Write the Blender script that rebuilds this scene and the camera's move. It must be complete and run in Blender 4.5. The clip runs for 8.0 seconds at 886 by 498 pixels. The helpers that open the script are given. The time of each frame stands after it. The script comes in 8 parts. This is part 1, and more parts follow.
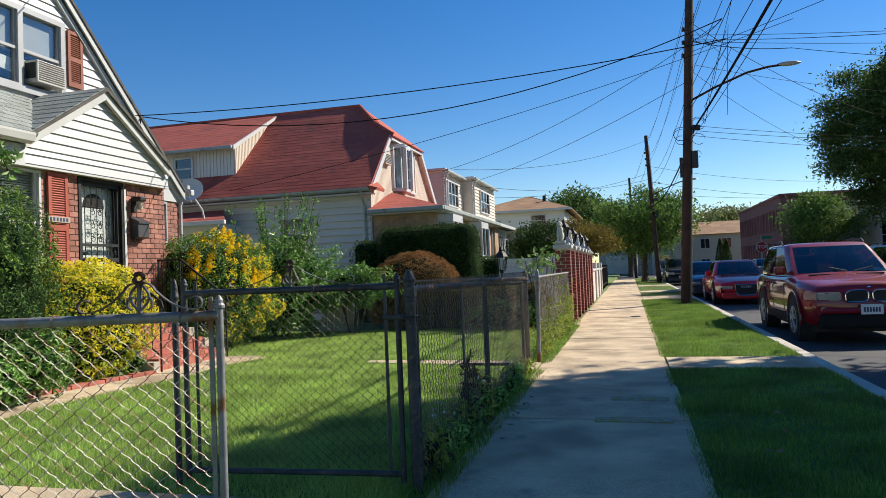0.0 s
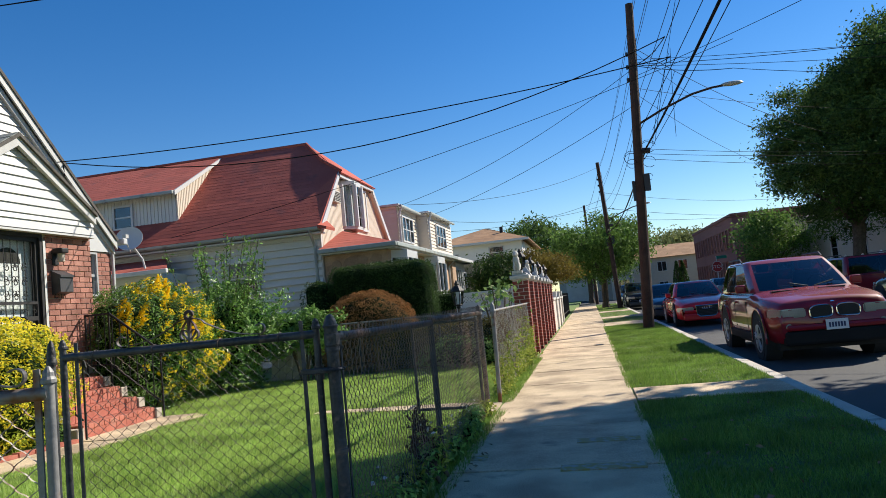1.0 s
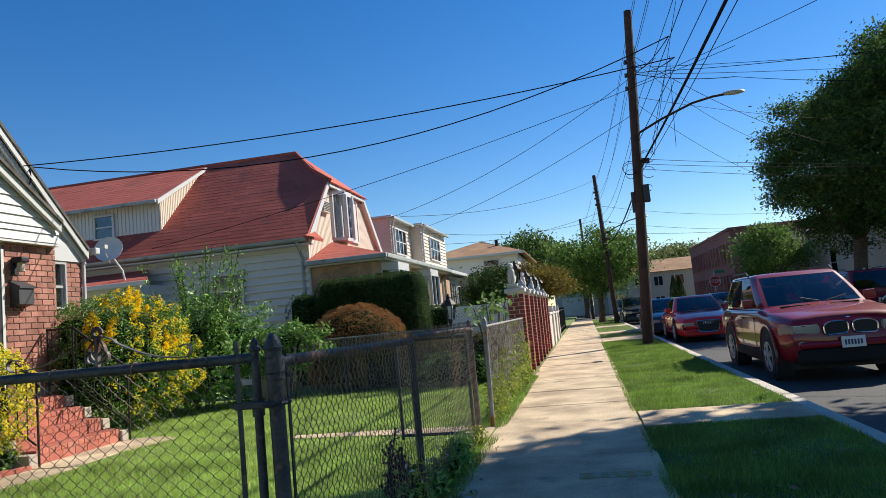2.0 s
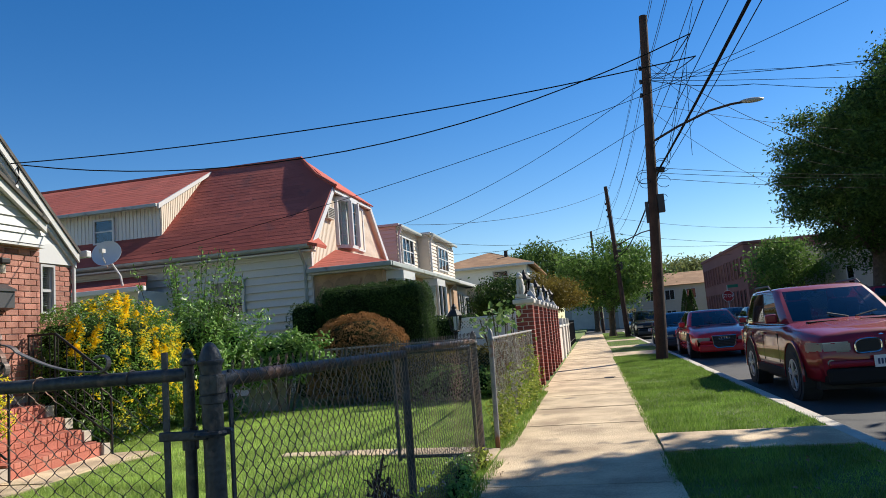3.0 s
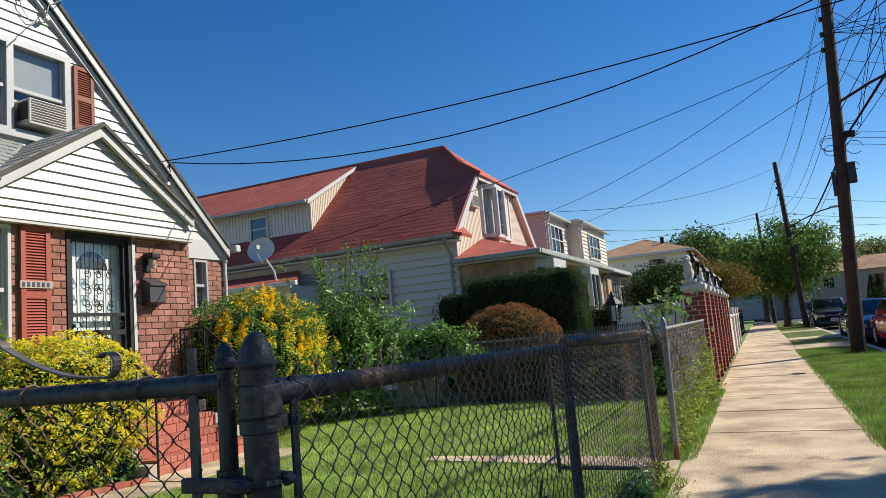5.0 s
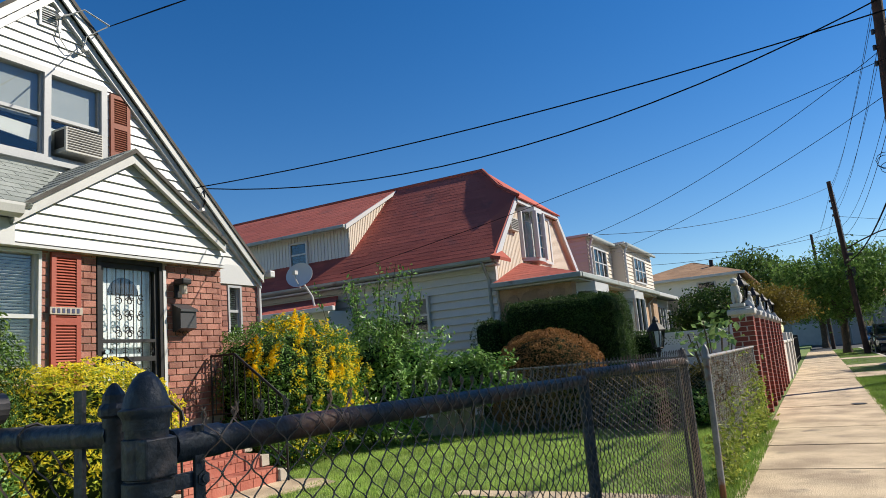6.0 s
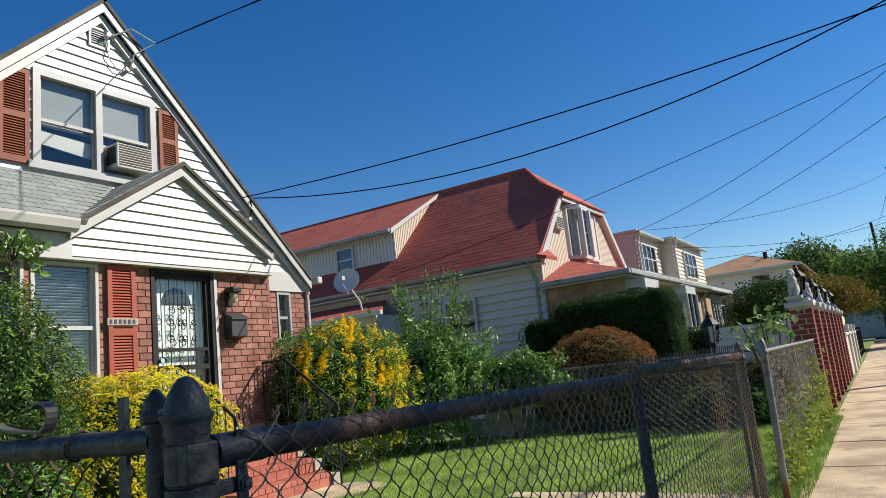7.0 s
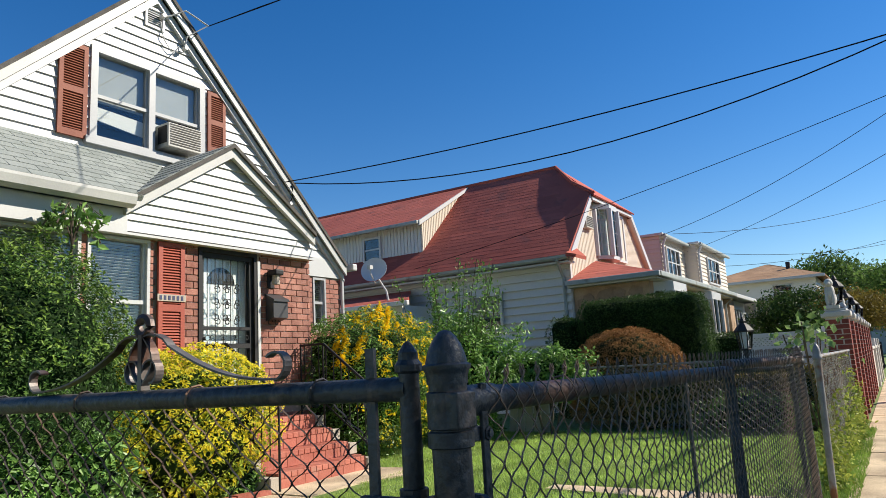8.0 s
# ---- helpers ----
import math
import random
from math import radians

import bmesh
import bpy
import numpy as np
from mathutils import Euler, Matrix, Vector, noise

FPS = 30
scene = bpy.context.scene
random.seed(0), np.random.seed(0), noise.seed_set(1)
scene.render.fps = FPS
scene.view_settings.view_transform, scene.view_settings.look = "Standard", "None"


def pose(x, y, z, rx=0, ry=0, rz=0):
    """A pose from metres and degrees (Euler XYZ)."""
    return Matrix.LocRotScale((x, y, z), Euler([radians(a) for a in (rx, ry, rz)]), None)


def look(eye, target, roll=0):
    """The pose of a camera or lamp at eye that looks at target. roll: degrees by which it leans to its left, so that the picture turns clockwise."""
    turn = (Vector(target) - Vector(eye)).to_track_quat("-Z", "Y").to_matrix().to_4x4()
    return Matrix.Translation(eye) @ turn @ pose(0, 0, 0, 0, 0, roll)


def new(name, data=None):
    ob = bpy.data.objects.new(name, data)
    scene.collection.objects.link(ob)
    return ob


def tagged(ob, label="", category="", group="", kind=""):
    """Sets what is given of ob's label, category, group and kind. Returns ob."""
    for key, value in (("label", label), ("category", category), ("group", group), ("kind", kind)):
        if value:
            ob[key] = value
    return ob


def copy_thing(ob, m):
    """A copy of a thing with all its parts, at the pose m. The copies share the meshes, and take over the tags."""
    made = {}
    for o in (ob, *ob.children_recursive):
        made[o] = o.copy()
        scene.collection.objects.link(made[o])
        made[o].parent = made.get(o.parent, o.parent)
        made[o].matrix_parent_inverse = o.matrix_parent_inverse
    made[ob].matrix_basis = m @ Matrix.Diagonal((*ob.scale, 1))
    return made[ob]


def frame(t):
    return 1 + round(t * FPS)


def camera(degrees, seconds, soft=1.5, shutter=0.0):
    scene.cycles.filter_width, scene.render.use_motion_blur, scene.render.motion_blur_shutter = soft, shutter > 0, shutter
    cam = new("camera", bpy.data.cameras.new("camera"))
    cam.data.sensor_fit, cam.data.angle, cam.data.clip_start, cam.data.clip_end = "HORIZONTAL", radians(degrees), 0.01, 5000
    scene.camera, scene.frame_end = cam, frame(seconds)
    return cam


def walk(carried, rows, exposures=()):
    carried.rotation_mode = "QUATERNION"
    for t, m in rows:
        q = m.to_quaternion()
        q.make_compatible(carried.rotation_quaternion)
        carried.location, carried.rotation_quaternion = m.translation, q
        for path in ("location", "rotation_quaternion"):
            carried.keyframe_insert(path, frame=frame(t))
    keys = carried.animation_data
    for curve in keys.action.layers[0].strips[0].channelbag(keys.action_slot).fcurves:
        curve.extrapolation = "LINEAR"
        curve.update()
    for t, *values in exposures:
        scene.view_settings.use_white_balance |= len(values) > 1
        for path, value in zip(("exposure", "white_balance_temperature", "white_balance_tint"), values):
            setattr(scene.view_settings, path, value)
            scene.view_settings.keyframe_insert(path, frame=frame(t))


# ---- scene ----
cam = camera(64.8, 8.0, soft=0.8)
PATH = [
    (0, (0.323, 0.139, 1.248), (-0.189, 2.071, 1.312), -2.3),
    (0.5, (0.269, 0.463, 1.262), (-0.089, 2.425, 1.413), -6.0),
    (1, (0.341, 0.753, 1.255), (-0.054, 2.707, 1.414), -5.6),
    (1.5, (0.309, 1.101, 1.257), (-0.07, 3.057, 1.429), -5.5),
    (3, (0.228, 2.054, 1.243), (-0.174, 3.999, 1.475), -4.6),
    (3.5, (0.135, 2.26, 1.216), (-0.323, 4.197, 1.419), -3.8),
    (4, (-0.032, 2.468, 1.216), (-0.437, 4.418, 1.396), -5.9),
    (4.5, (-0.062, 2.699, 1.223), (-0.802, 4.547, 1.417), -5.4),
    (5.8, (-0.048, 3.216, 1.23), (-0.902, 4.995, 1.554), -4.6),
    (6, (-0.017, 3.244, 1.236), (-0.924, 4.996, 1.564), -4.9),
    (6.5, (-0.018, 3.293, 1.235), (-0.986, 5.01, 1.574), -6.2),
    (7, (-0.026, 3.281, 1.23), (-1.044, 4.967, 1.576), -6.2),
    (7.5, (-0.07, 3.144, 1.23), (-1.095, 4.825, 1.58), -5.2),
    (8, (-0.299, 3.024, 1.206), (-1.354, 4.69, 1.541), -3.3),
]
walk(cam, [(t, look(eye, target, roll)) for t, eye, target, roll in PATH], exposures=[(0.0, 0.58), (1.0, 0.63), (3.0, 0.63), (3.5, 0.54), (4.0, 0.70), (4.5, 0.46), (6.0, 0.45), (6.5, 0.41), (7.5, 0.48), (8.0, 0.63)])

# ---- world, sun, exposure ----
SUN = Vector((1.0, 0.88, 1.0)).normalized()
world = bpy.data.worlds.new("sky")
scene.world = world
world.use_nodes = True
wn = world.node_tree.nodes
sky = wn.new("ShaderNodeTexSky")
sky.sky_type = 'NISHITA'
sky.sun_disc = False
sky.sun_elevation = math.asin(SUN.z)
sky.sun_rotation = math.atan2(SUN.x, SUN.y)
sky.air_density = 1.0
sky.dust_density = 0.05
sky.ozone_density = 3.0
deep = wn.new("ShaderNodeHueSaturation")
deep.inputs["Saturation"].default_value = 1.36
deep.inputs["Hue"].default_value = 0.507
deep.inputs["Value"].default_value = 1.22
world.node_tree.links.new(sky.outputs[0], deep.inputs["Color"])
world.node_tree.links.new(deep.outputs[0], wn["Background"].inputs[0])
wn["Background"].inputs[1].default_value = 0.071
sun_data = bpy.data.lights.new("sun", 'SUN')
sun_data.energy = 5.0
sun_data.angle = radians(0.53)
sun_data.color = (1.0, 0.92, 0.78)
sun = new("sun", sun_data)
sun.matrix_world = look(SUN * 60, (0, 0, 0))

# ---- materials ----


def srgb(r, g, b):
    return tuple(((c / 255) / 12.92 if c / 255 < 0.04045 else ((c / 255 + 0.055) / 1.055) ** 2.4) for c in (r, g, b)) + (1.0,)


def mat(name, c1, c2=None, rough=0.7, metal=0.0, fine=60.0, coarse=2.0, bump=0.15, stain=None, rand=0.0, island=0.0, coat=0.0, spec=0.5, amount=0.5):
    """A node material: two colours mixed by coarse and fine noise, an optional stain, relief and per-piece variation."""
    m = bpy.data.materials.new(name)
    m.use_nodes = True
    n, l = m.node_tree.nodes, m.node_tree.links
    b = n["Principled BSDF"]
    geo = n.new("ShaderNodeNewGeometry")

    def noise_at(scale, detail=5.0):
        t = n.new("ShaderNodeTexNoise")
        t.inputs["Scale"].default_value = scale
        t.inputs["Detail"].default_value = detail
        l.new(geo.outputs["Position"], t.inputs["Vector"])
        return t
    nf, nc = noise_at(fine), noise_at(coarse)
    add = n.new("ShaderNodeMath")
    add.operation = 'MULTIPLY_ADD'
    l.new(nf.outputs["Fac"], add.inputs[0])
    add.inputs[1].default_value = 0.6
    sub = n.new("ShaderNodeMath")
    sub.operation = 'SUBTRACT'
    l.new(nc.outputs["Fac"], sub.inputs[0])
    sub.inputs[1].default_value = 0.3
    l.new(sub.outputs[0], add.inputs[2])
    ramp = n.new("ShaderNodeMapRange")
    ramp.inputs["From Min"].default_value = 0.5 - amount * 0.5
    ramp.inputs["From Max"].default_value = 0.5 + amount * 0.5
    l.new(add.outputs[0], ramp.inputs["Value"])
    mix = n.new("ShaderNodeMix")
    mix.data_type = 'RGBA'
    mix.inputs["A"].default_value = c1
    mix.inputs["B"].default_value = c2 or c1
    l.new(ramp.outputs[0], mix.inputs["Factor"])
    out = mix.outputs["Result"]
    if stain:
        ns = noise_at(stain[1], 8.0)
        cr = n.new("ShaderNodeMapRange")
        cr.inputs["From Min"].default_value, cr.inputs["From Max"].default_value = stain[2], stain[2] + 0.12
        l.new(ns.outputs["Fac"], cr.inputs["Value"])
        mx = n.new("ShaderNodeMix")
        mx.data_type = 'RGBA'
        l.new(cr.outputs[0], mx.inputs["Factor"])
        l.new(out, mx.inputs["A"])
        mx.inputs["B"].default_value = stain[0]
        out = mx.outputs["Result"]
    if rand or island:
        hsv = n.new("ShaderNodeHueSaturation")
        mr = n.new("ShaderNodeMapRange")
        if rand:
            oi = n.new("ShaderNodeObjectInfo")
            l.new(oi.outputs["Random"], mr.inputs["Value"])
        else:
            l.new(geo.outputs["Random Per Island"], mr.inputs["Value"])
        w = rand or island
        mr.inputs["To Min"].default_value, mr.inputs["To Max"].default_value = 1 - w, 1 + w
        l.new(mr.outputs[0], hsv.inputs["Value"])
        l.new(out, hsv.inputs["Color"])
        out = hsv.outputs[0]
    l.new(out, b.inputs["Base Color"])
    b.inputs["Roughness"].default_value = rough
    b.inputs["Metallic"].default_value = metal
    b.inputs["Coat Weight"].default_value = coat
    b.inputs["Coat Roughness"].default_value = 0.04
    b.inputs["Specular IOR Level"].default_value = spec
    if bump:
        bp = n.new("ShaderNodeBump")
        bp.inputs["Strength"].default_value = bump
        bp.inputs["Distance"].default_value = 0.01
        l.new(nf.outputs["Fac"], bp.inputs["Height"])
        l.new(bp.outputs[0], b.inputs["Normal"])
    return m


def leaf_mat(name, c1, c2, rough=0.55, through_light=0.35, spread=0.35, gloss=0.18):
    """Leaf: colour varies leaf by leaf; some light passes through it."""
    m = bpy.data.materials.new(name)
    m.use_nodes = True
    n, l = m.node_tree.nodes, m.node_tree.links
    b = n["Principled BSDF"]
    geo = n.new("ShaderNodeNewGeometry")
    mix = n.new("ShaderNodeMix")
    mix.data_type = 'RGBA'
    mix.inputs["A"].default_value, mix.inputs["B"].default_value = c1, c2
    l.new(geo.outputs["Random Per Island"], mix.inputs["Factor"])
    t = n.new("ShaderNodeTexNoise")
    t.inputs["Scale"].default_value = 1.7
    l.new(geo.outputs["Position"], t.inputs["Vector"])
    hsv = n.new("ShaderNodeHueSaturation")
    mr = n.new("ShaderNodeMapRange")
    mr.inputs["From Min"].default_value, mr.inputs["From Max"].default_value = 0.3, 0.7
    mr.inputs["To Min"].default_value, mr.inputs["To Max"].default_value = 1 - spread, 1 + spread
    l.new(t.outputs["Fac"], mr.inputs["Value"])
    l.new(mr.outputs[0], hsv.inputs["Value"])
    l.new(mix.outputs["Result"], hsv.inputs["Color"])
    l.new(hsv.outputs[0], b.inputs["Base Color"])
    b.inputs["Roughness"].default_value = rough
    b.inputs["Specular IOR Level"].default_value = gloss
    tr = n.new("ShaderNodeBsdfTranslucent")
    l.new(hsv.outputs[0], tr.inputs["Color"])
    sh = n.new("ShaderNodeMixShader")
    sh.inputs[0].default_value = through_light
    l.new(b.outputs[0], sh.inputs[1])
    l.new(tr.outputs[0], sh.inputs[2])
    l.new(sh.outputs[0], n["Material Output"].inputs["Surface"])
    return m


def glass_mat(name, tint=(0.85, 0.9, 0.92, 1), clear=0.55, rough=0.02, ior=1.5):
    """A pane: mirror-like gloss over a partly clear tinted body."""
    m = bpy.data.materials.new(name)
    m.use_nodes = True
    n, l = m.node_tree.nodes, m.node_tree.links
    n.remove(n["Principled BSDF"])
    tr = n.new("ShaderNodeBsdfTransparent")
    tr.inputs[0].default_value = tint
    gl = n.new("ShaderNodeBsdfGlossy")
    gl.inputs["Roughness"].default_value = rough
    fr = n.new("ShaderNodeFresnel")
    fr.inputs[0].default_value = ior
    mp = n.new("ShaderNodeMath")
    mp.operation = 'MULTIPLY_ADD'
    mp.use_clamp = True
    l.new(fr.outputs[0], mp.inputs[0])
    mp.inputs[1].default_value, mp.inputs[2].default_value = 1.0, (1 - clear) * 0.35
    sh = n.new("ShaderNodeMixShader")
    l.new(mp.outputs[0], sh.inputs[0])
    l.new(tr.outputs[0], sh.inputs[1])
    l.new(gl.outputs[0], sh.inputs[2])
    l.new(sh.outputs[0], n["Material Output"].inputs["Surface"])
    return m


M_CONC = mat("concrete", (0.34, 0.255, 0.17, 1), (0.67, 0.53, 0.355, 1), 0.92, fine=95, coarse=1.6, bump=1.0, stain=((0.22, 0.18, 0.135, 1), 2.3, 0.61), rand=0.09, amount=0.34)
M_JOINT = mat("joint_dirt", (0.05, 0.045, 0.035, 1), (0.1, 0.085, 0.06, 1), 0.95)
M_PAINTY = mat("worn_yellow_paint", (0.40, 0.28, 0.05, 1), (0.30, 0.25, 0.14, 1), 0.85, stain=((0.36, 0.32, 0.26, 1), 16, 0.48))
M_CURB = mat("kerb_stone", (0.42, 0.38, 0.32, 1), (0.58, 0.53, 0.45, 1), 0.85, bump=0.4, stain=((0.2, 0.18, 0.16, 1), 3, 0.6))
M_ASPH = mat("asphalt", (0.034, 0.035, 0.037, 1), (0.066, 0.066, 0.068, 1), 0.85, fine=120, coarse=0.6, bump=0.5)
M_SOIL = mat("soil", (0.05, 0.035, 0.02, 1), (0.10, 0.07, 0.045, 1), 0.95, bump=0.6)
M_TURF = mat("turf", (0.055, 0.085, 0.018, 1), (0.13, 0.17, 0.04, 1), 0.9, fine=40, coarse=1.0, bump=0.8)
M_YARD = mat("yard_turf", (0.08, 0.135, 0.022, 1), (0.17, 0.235, 0.05, 1), 0.9, fine=40, coarse=1.0, bump=0.8)
M_GRASS = leaf_mat("grass_blade", (0.095, 0.185, 0.024, 1), (0.26, 0.385, 0.08, 1), 0.5, 0.42, 0.35, 0.3)
M_LAWN = leaf_mat("lawn_blade", (0.23, 0.37, 0.065, 1), (0.48, 0.61, 0.17, 1), 0.45, 0.55, 0.3, 0.5)
M_SIDING = mat("white_vinyl", (0.50, 0.505, 0.505, 1), (0.44, 0.445, 0.445, 1), 0.45, fine=30, coarse=0.8, bump=0.03, stain=((0.56, 0.55, 0.52, 1), 1.4, 0.66))
M_CREAM = mat("cream_siding", (0.66, 0.58, 0.48, 1), (0.59, 0.52, 0.43, 1), 0.5, fine=25, coarse=0.7, bump=0.03)
M_GREYSIDE = mat("pale_siding", (0.66, 0.66, 0.62, 1), (0.58, 0.58, 0.54, 1), 0.5, fine=25, coarse=0.7, bump=0.03)
M_TRIM = mat("white_trim", (0.57, 0.575, 0.575, 1), (0.50, 0.505, 0.505, 1), 0.4, fine=40, bump=0.03)
M_EAVE = mat("grey_green_gutter", (0.27, 0.30, 0.29, 1), (0.38, 0.41, 0.39, 1), 0.5, bump=0.05, stain=((0.16, 0.15, 0.13, 1), 3.0, 0.6))
M_GUTTER = mat("grey_gutter", (0.45, 0.45, 0.44, 1), (0.55, 0.55, 0.53, 1), 0.4, bump=0.03)
M_BRICK = mat("brick", (0.20, 0.072, 0.052, 1), (0.40, 0.19, 0.145, 1), 0.85, fine=55, coarse=5, bump=0.35, rand=0.28)
M_BRICKJ = mat("brick_joined", (0.20, 0.072, 0.052, 1), (0.40, 0.19, 0.145, 1), 0.85, fine=55, coarse=5, bump=0.35, island=0.28)
M_MORTAR = mat("mortar", (0.33, 0.26, 0.22, 1), (0.42, 0.34, 0.29, 1), 0.95, bump=0.3)
M_MORTARW = mat("white_mortar", (0.62, 0.56, 0.50, 1), (0.5, 0.44, 0.4, 1), 0.95, bump=0.3)
M_PIERB = mat("pier_brick", (0.17, 0.032, 0.024, 1), (0.27, 0.06, 0.042, 1), 0.8, fine=55, coarse=5, bump=0.3, island=0.2)
M_STEPRED = mat("red_painted_brick", (0.34, 0.085, 0.056, 1), (0.46, 0.165, 0.115, 1), 0.7, fine=50, coarse=4, bump=0.3, stain=((0.34, 0.16, 0.12, 1), 5, 0.6), rand=0.12)
M_STONE = mat("concrete_block", (0.36, 0.31, 0.26, 1), (0.5, 0.44, 0.37, 1), 0.9, bump=0.4)
M_SHUT = mat("red_shutter_paint", (0.30, 0.052, 0.028, 1), (0.38, 0.085, 0.05, 1), 0.55, fine=40, bump=0.12)
M_SHUTB = mat("brown_shutter_paint", (0.18, 0.042, 0.020, 1), (0.27, 0.078, 0.038, 1), 0.65, fine=40, bump=0.2)
M_SHING = mat("grey_green_shingle", (0.19, 0.215, 0.20, 1), (0.29, 0.31, 0.295, 1), 0.9, fine=130, coarse=3, bump=0.5, rand=0.1)
M_DSHING = mat("dark_shingle", (0.05, 0.045, 0.04, 1), (0.13, 0.12, 0.11, 1), 0.9, fine=130, coarse=4, bump=0.5)
M_RSHING = mat("red_shingle", (0.32, 0.060, 0.040, 1), (0.45, 0.105, 0.070, 1), 0.9, fine=60, coarse=0.9, bump=0.4, island=0.14, stain=((0.26, 0.070, 0.055, 1), 1.5, 0.60))
M_BSHING = mat("brown_shingle", (0.26, 0.14, 0.065, 1), (0.36, 0.21, 0.11, 1), 0.9, fine=60, coarse=1, bump=0.4, island=0.15)
M_IRON = mat("black_iron", (0.014, 0.014, 0.016, 1), (0.03, 0.03, 0.032, 1), 0.6, 0.0, bump=0.1, spec=0.3)
M_FENCE = mat("dark_painted_steel", (0.015, 0.017, 0.021, 1), (0.052, 0.056, 0.064, 1), 0.5, 0.0, fine=60, coarse=9, bump=0.5, stain=((0.13, 0.10, 0.085, 1), 14, 0.60), amount=0.35)
M_RAIL = mat("rusted_painted_rail", (0.018, 0.017, 0.019, 1), (0.05, 0.045, 0.045, 1), 0.55, 0.0, fine=70, coarse=5, bump=0.45, stain=((0.135, 0.062, 0.036, 1), 4.5, 0.45))
M_RUSTY = mat("rusty_galvanised", (0.17, 0.17, 0.175, 1), (0.30, 0.30, 0.30, 1), 0.55, 0.3, fine=45, coarse=6, bump=0.2, stain=((0.20, 0.085, 0.035, 1), 7, 0.53))
M_GALV = mat("galvanised_wire", (0.38, 0.34, 0.29, 1), (0.56, 0.52, 0.45, 1), 0.55, 0.0, bump=0, stain=((0.18, 0.085, 0.045, 1), 14, 0.47))
M_MESHD = mat("dark_wire", (0.028, 0.026, 0.025, 1), (0.075, 0.064, 0.055, 1), 0.5, 0.0, bump=0, stain=((0.22, 0.135, 0.088, 1), 2.2, 0.46))
M_SCROLL = mat("bare_scroll_iron", (0.08, 0.07, 0.068, 1), (0.19, 0.175, 0.165, 1), 0.5, 0.4, fine=35, coarse=9, bump=0.2, stain=((0.07, 0.03, 0.018, 1), 6, 0.46))
M_POLE = mat("pole_wood", (0.035, 0.018, 0.012, 1), (0.085, 0.046, 0.032, 1), 0.9, fine=30, coarse=3, bump=0.6)
M_CABLE = mat("black_cable", (0.006, 0.006, 0.007, 1), (0.011, 0.011, 0.012, 1), 0.85, bump=0, spec=0.15)
M_WOOD = mat("weathered_board", (0.42, 0.38, 0.32, 1), (0.60, 0.55, 0.48, 1), 0.9, fine=30, coarse=3, bump=0.4)
M_DRY = mat("dry_leaf", (0.15, 0.095, 0.05, 1), (0.26, 0.18, 0.10, 1), 0.8, bump=0)
M_BARK = mat("bark", (0.06, 0.045, 0.032, 1), (0.13, 0.10, 0.075, 1), 0.95, fine=25, coarse=6, bump=0.9)
# near-black: paints unlit rooms and wheel wells, also colours dark grilles and seams
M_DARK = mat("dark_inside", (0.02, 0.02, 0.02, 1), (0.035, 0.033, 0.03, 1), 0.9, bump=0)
M_BLIND = mat("window_blind", (0.55, 0.57, 0.56, 1), (0.62, 0.64, 0.62, 1), 0.7, bump=0)
M_ALU = mat("grey_storm_frame", (0.33, 0.34, 0.35, 1), (0.41, 0.42, 0.43, 1), 0.4, fine=40, bump=0.03)
M_SHADE = mat("pale_roller_shade", (0.26, 0.29, 0.30, 1), (0.21, 0.24, 0.25, 1), 0.7, bump=0)
M_DOORW = mat("white_door", (0.72, 0.75, 0.76, 1), (0.78, 0.80, 0.8, 1), 0.4, bump=0.02)
M_GLASS = glass_mat("window_glass", (0.95, 0.97, 0.97, 1), 0.88, ior=1.3)
M_CARGLASS = glass_mat("car_glass", (0.42, 0.47, 0.48, 1), 0.86)
M_LAMPGL = glass_mat("lantern_glass", (0.8, 0.84, 0.84, 1), 0.95, ior=1.25)
M_PLASTIC = mat("dark_grey_plastic", (0.03, 0.032, 0.036, 1), (0.05, 0.05, 0.055, 1), 0.5, bump=0.03)
M_CLAD = mat("black_bumper_plastic", (0.009, 0.009, 0.010, 1), (0.016, 0.016, 0.017, 1), 0.75, bump=0.03, spec=0.2)
M_TYRE = mat("rubber", (0.018, 0.018, 0.018, 1), (0.03, 0.03, 0.03, 1), 0.85, bump=0.1)
M_RIM = mat("alloy", (0.42, 0.42, 0.42, 1), (0.52, 0.52, 0.52, 1), 0.45, 0.5, bump=0)
M_CHROME = mat("chrome", (0.7, 0.7, 0.72, 1), (0.75, 0.75, 0.77, 1), 0.12, 1.0, bump=0)
M_HEADL = mat("headlight_lens", (0.20, 0.21, 0.19, 1), (0.30, 0.30, 0.27, 1), 0.15, 0.1, bump=0, coat=1.0)
M_PLATE = mat("plate_white", (0.6, 0.62, 0.65, 1), (0.66, 0.67, 0.7, 1), 0.5, bump=0)
M_INK = mat("dark_blue_ink", (0.03, 0.04, 0.1, 1), (0.04, 0.05, 0.12, 1), 0.6, bump=0)
M_ACBOX = mat("ac_casing", (0.55, 0.54, 0.50, 1), (0.45, 0.44, 0.40, 1), 0.5, bump=0.05, stain=((0.3, 0.27, 0.22, 1), 12, 0.6))
M_DISH = mat("dish_paint", (0.55, 0.55, 0.54, 1), (0.62, 0.62, 0.6, 1), 0.45, bump=0.02)
M_VINYL = mat("white_vinyl_fence", (0.78, 0.77, 0.76, 1), (0.72, 0.71, 0.7, 1), 0.4, bump=0.02)
M_STATUE = mat("pale_cast_stone", (0.62, 0.61, 0.58, 1), (0.46, 0.45, 0.42, 1), 0.85, bump=0.4)
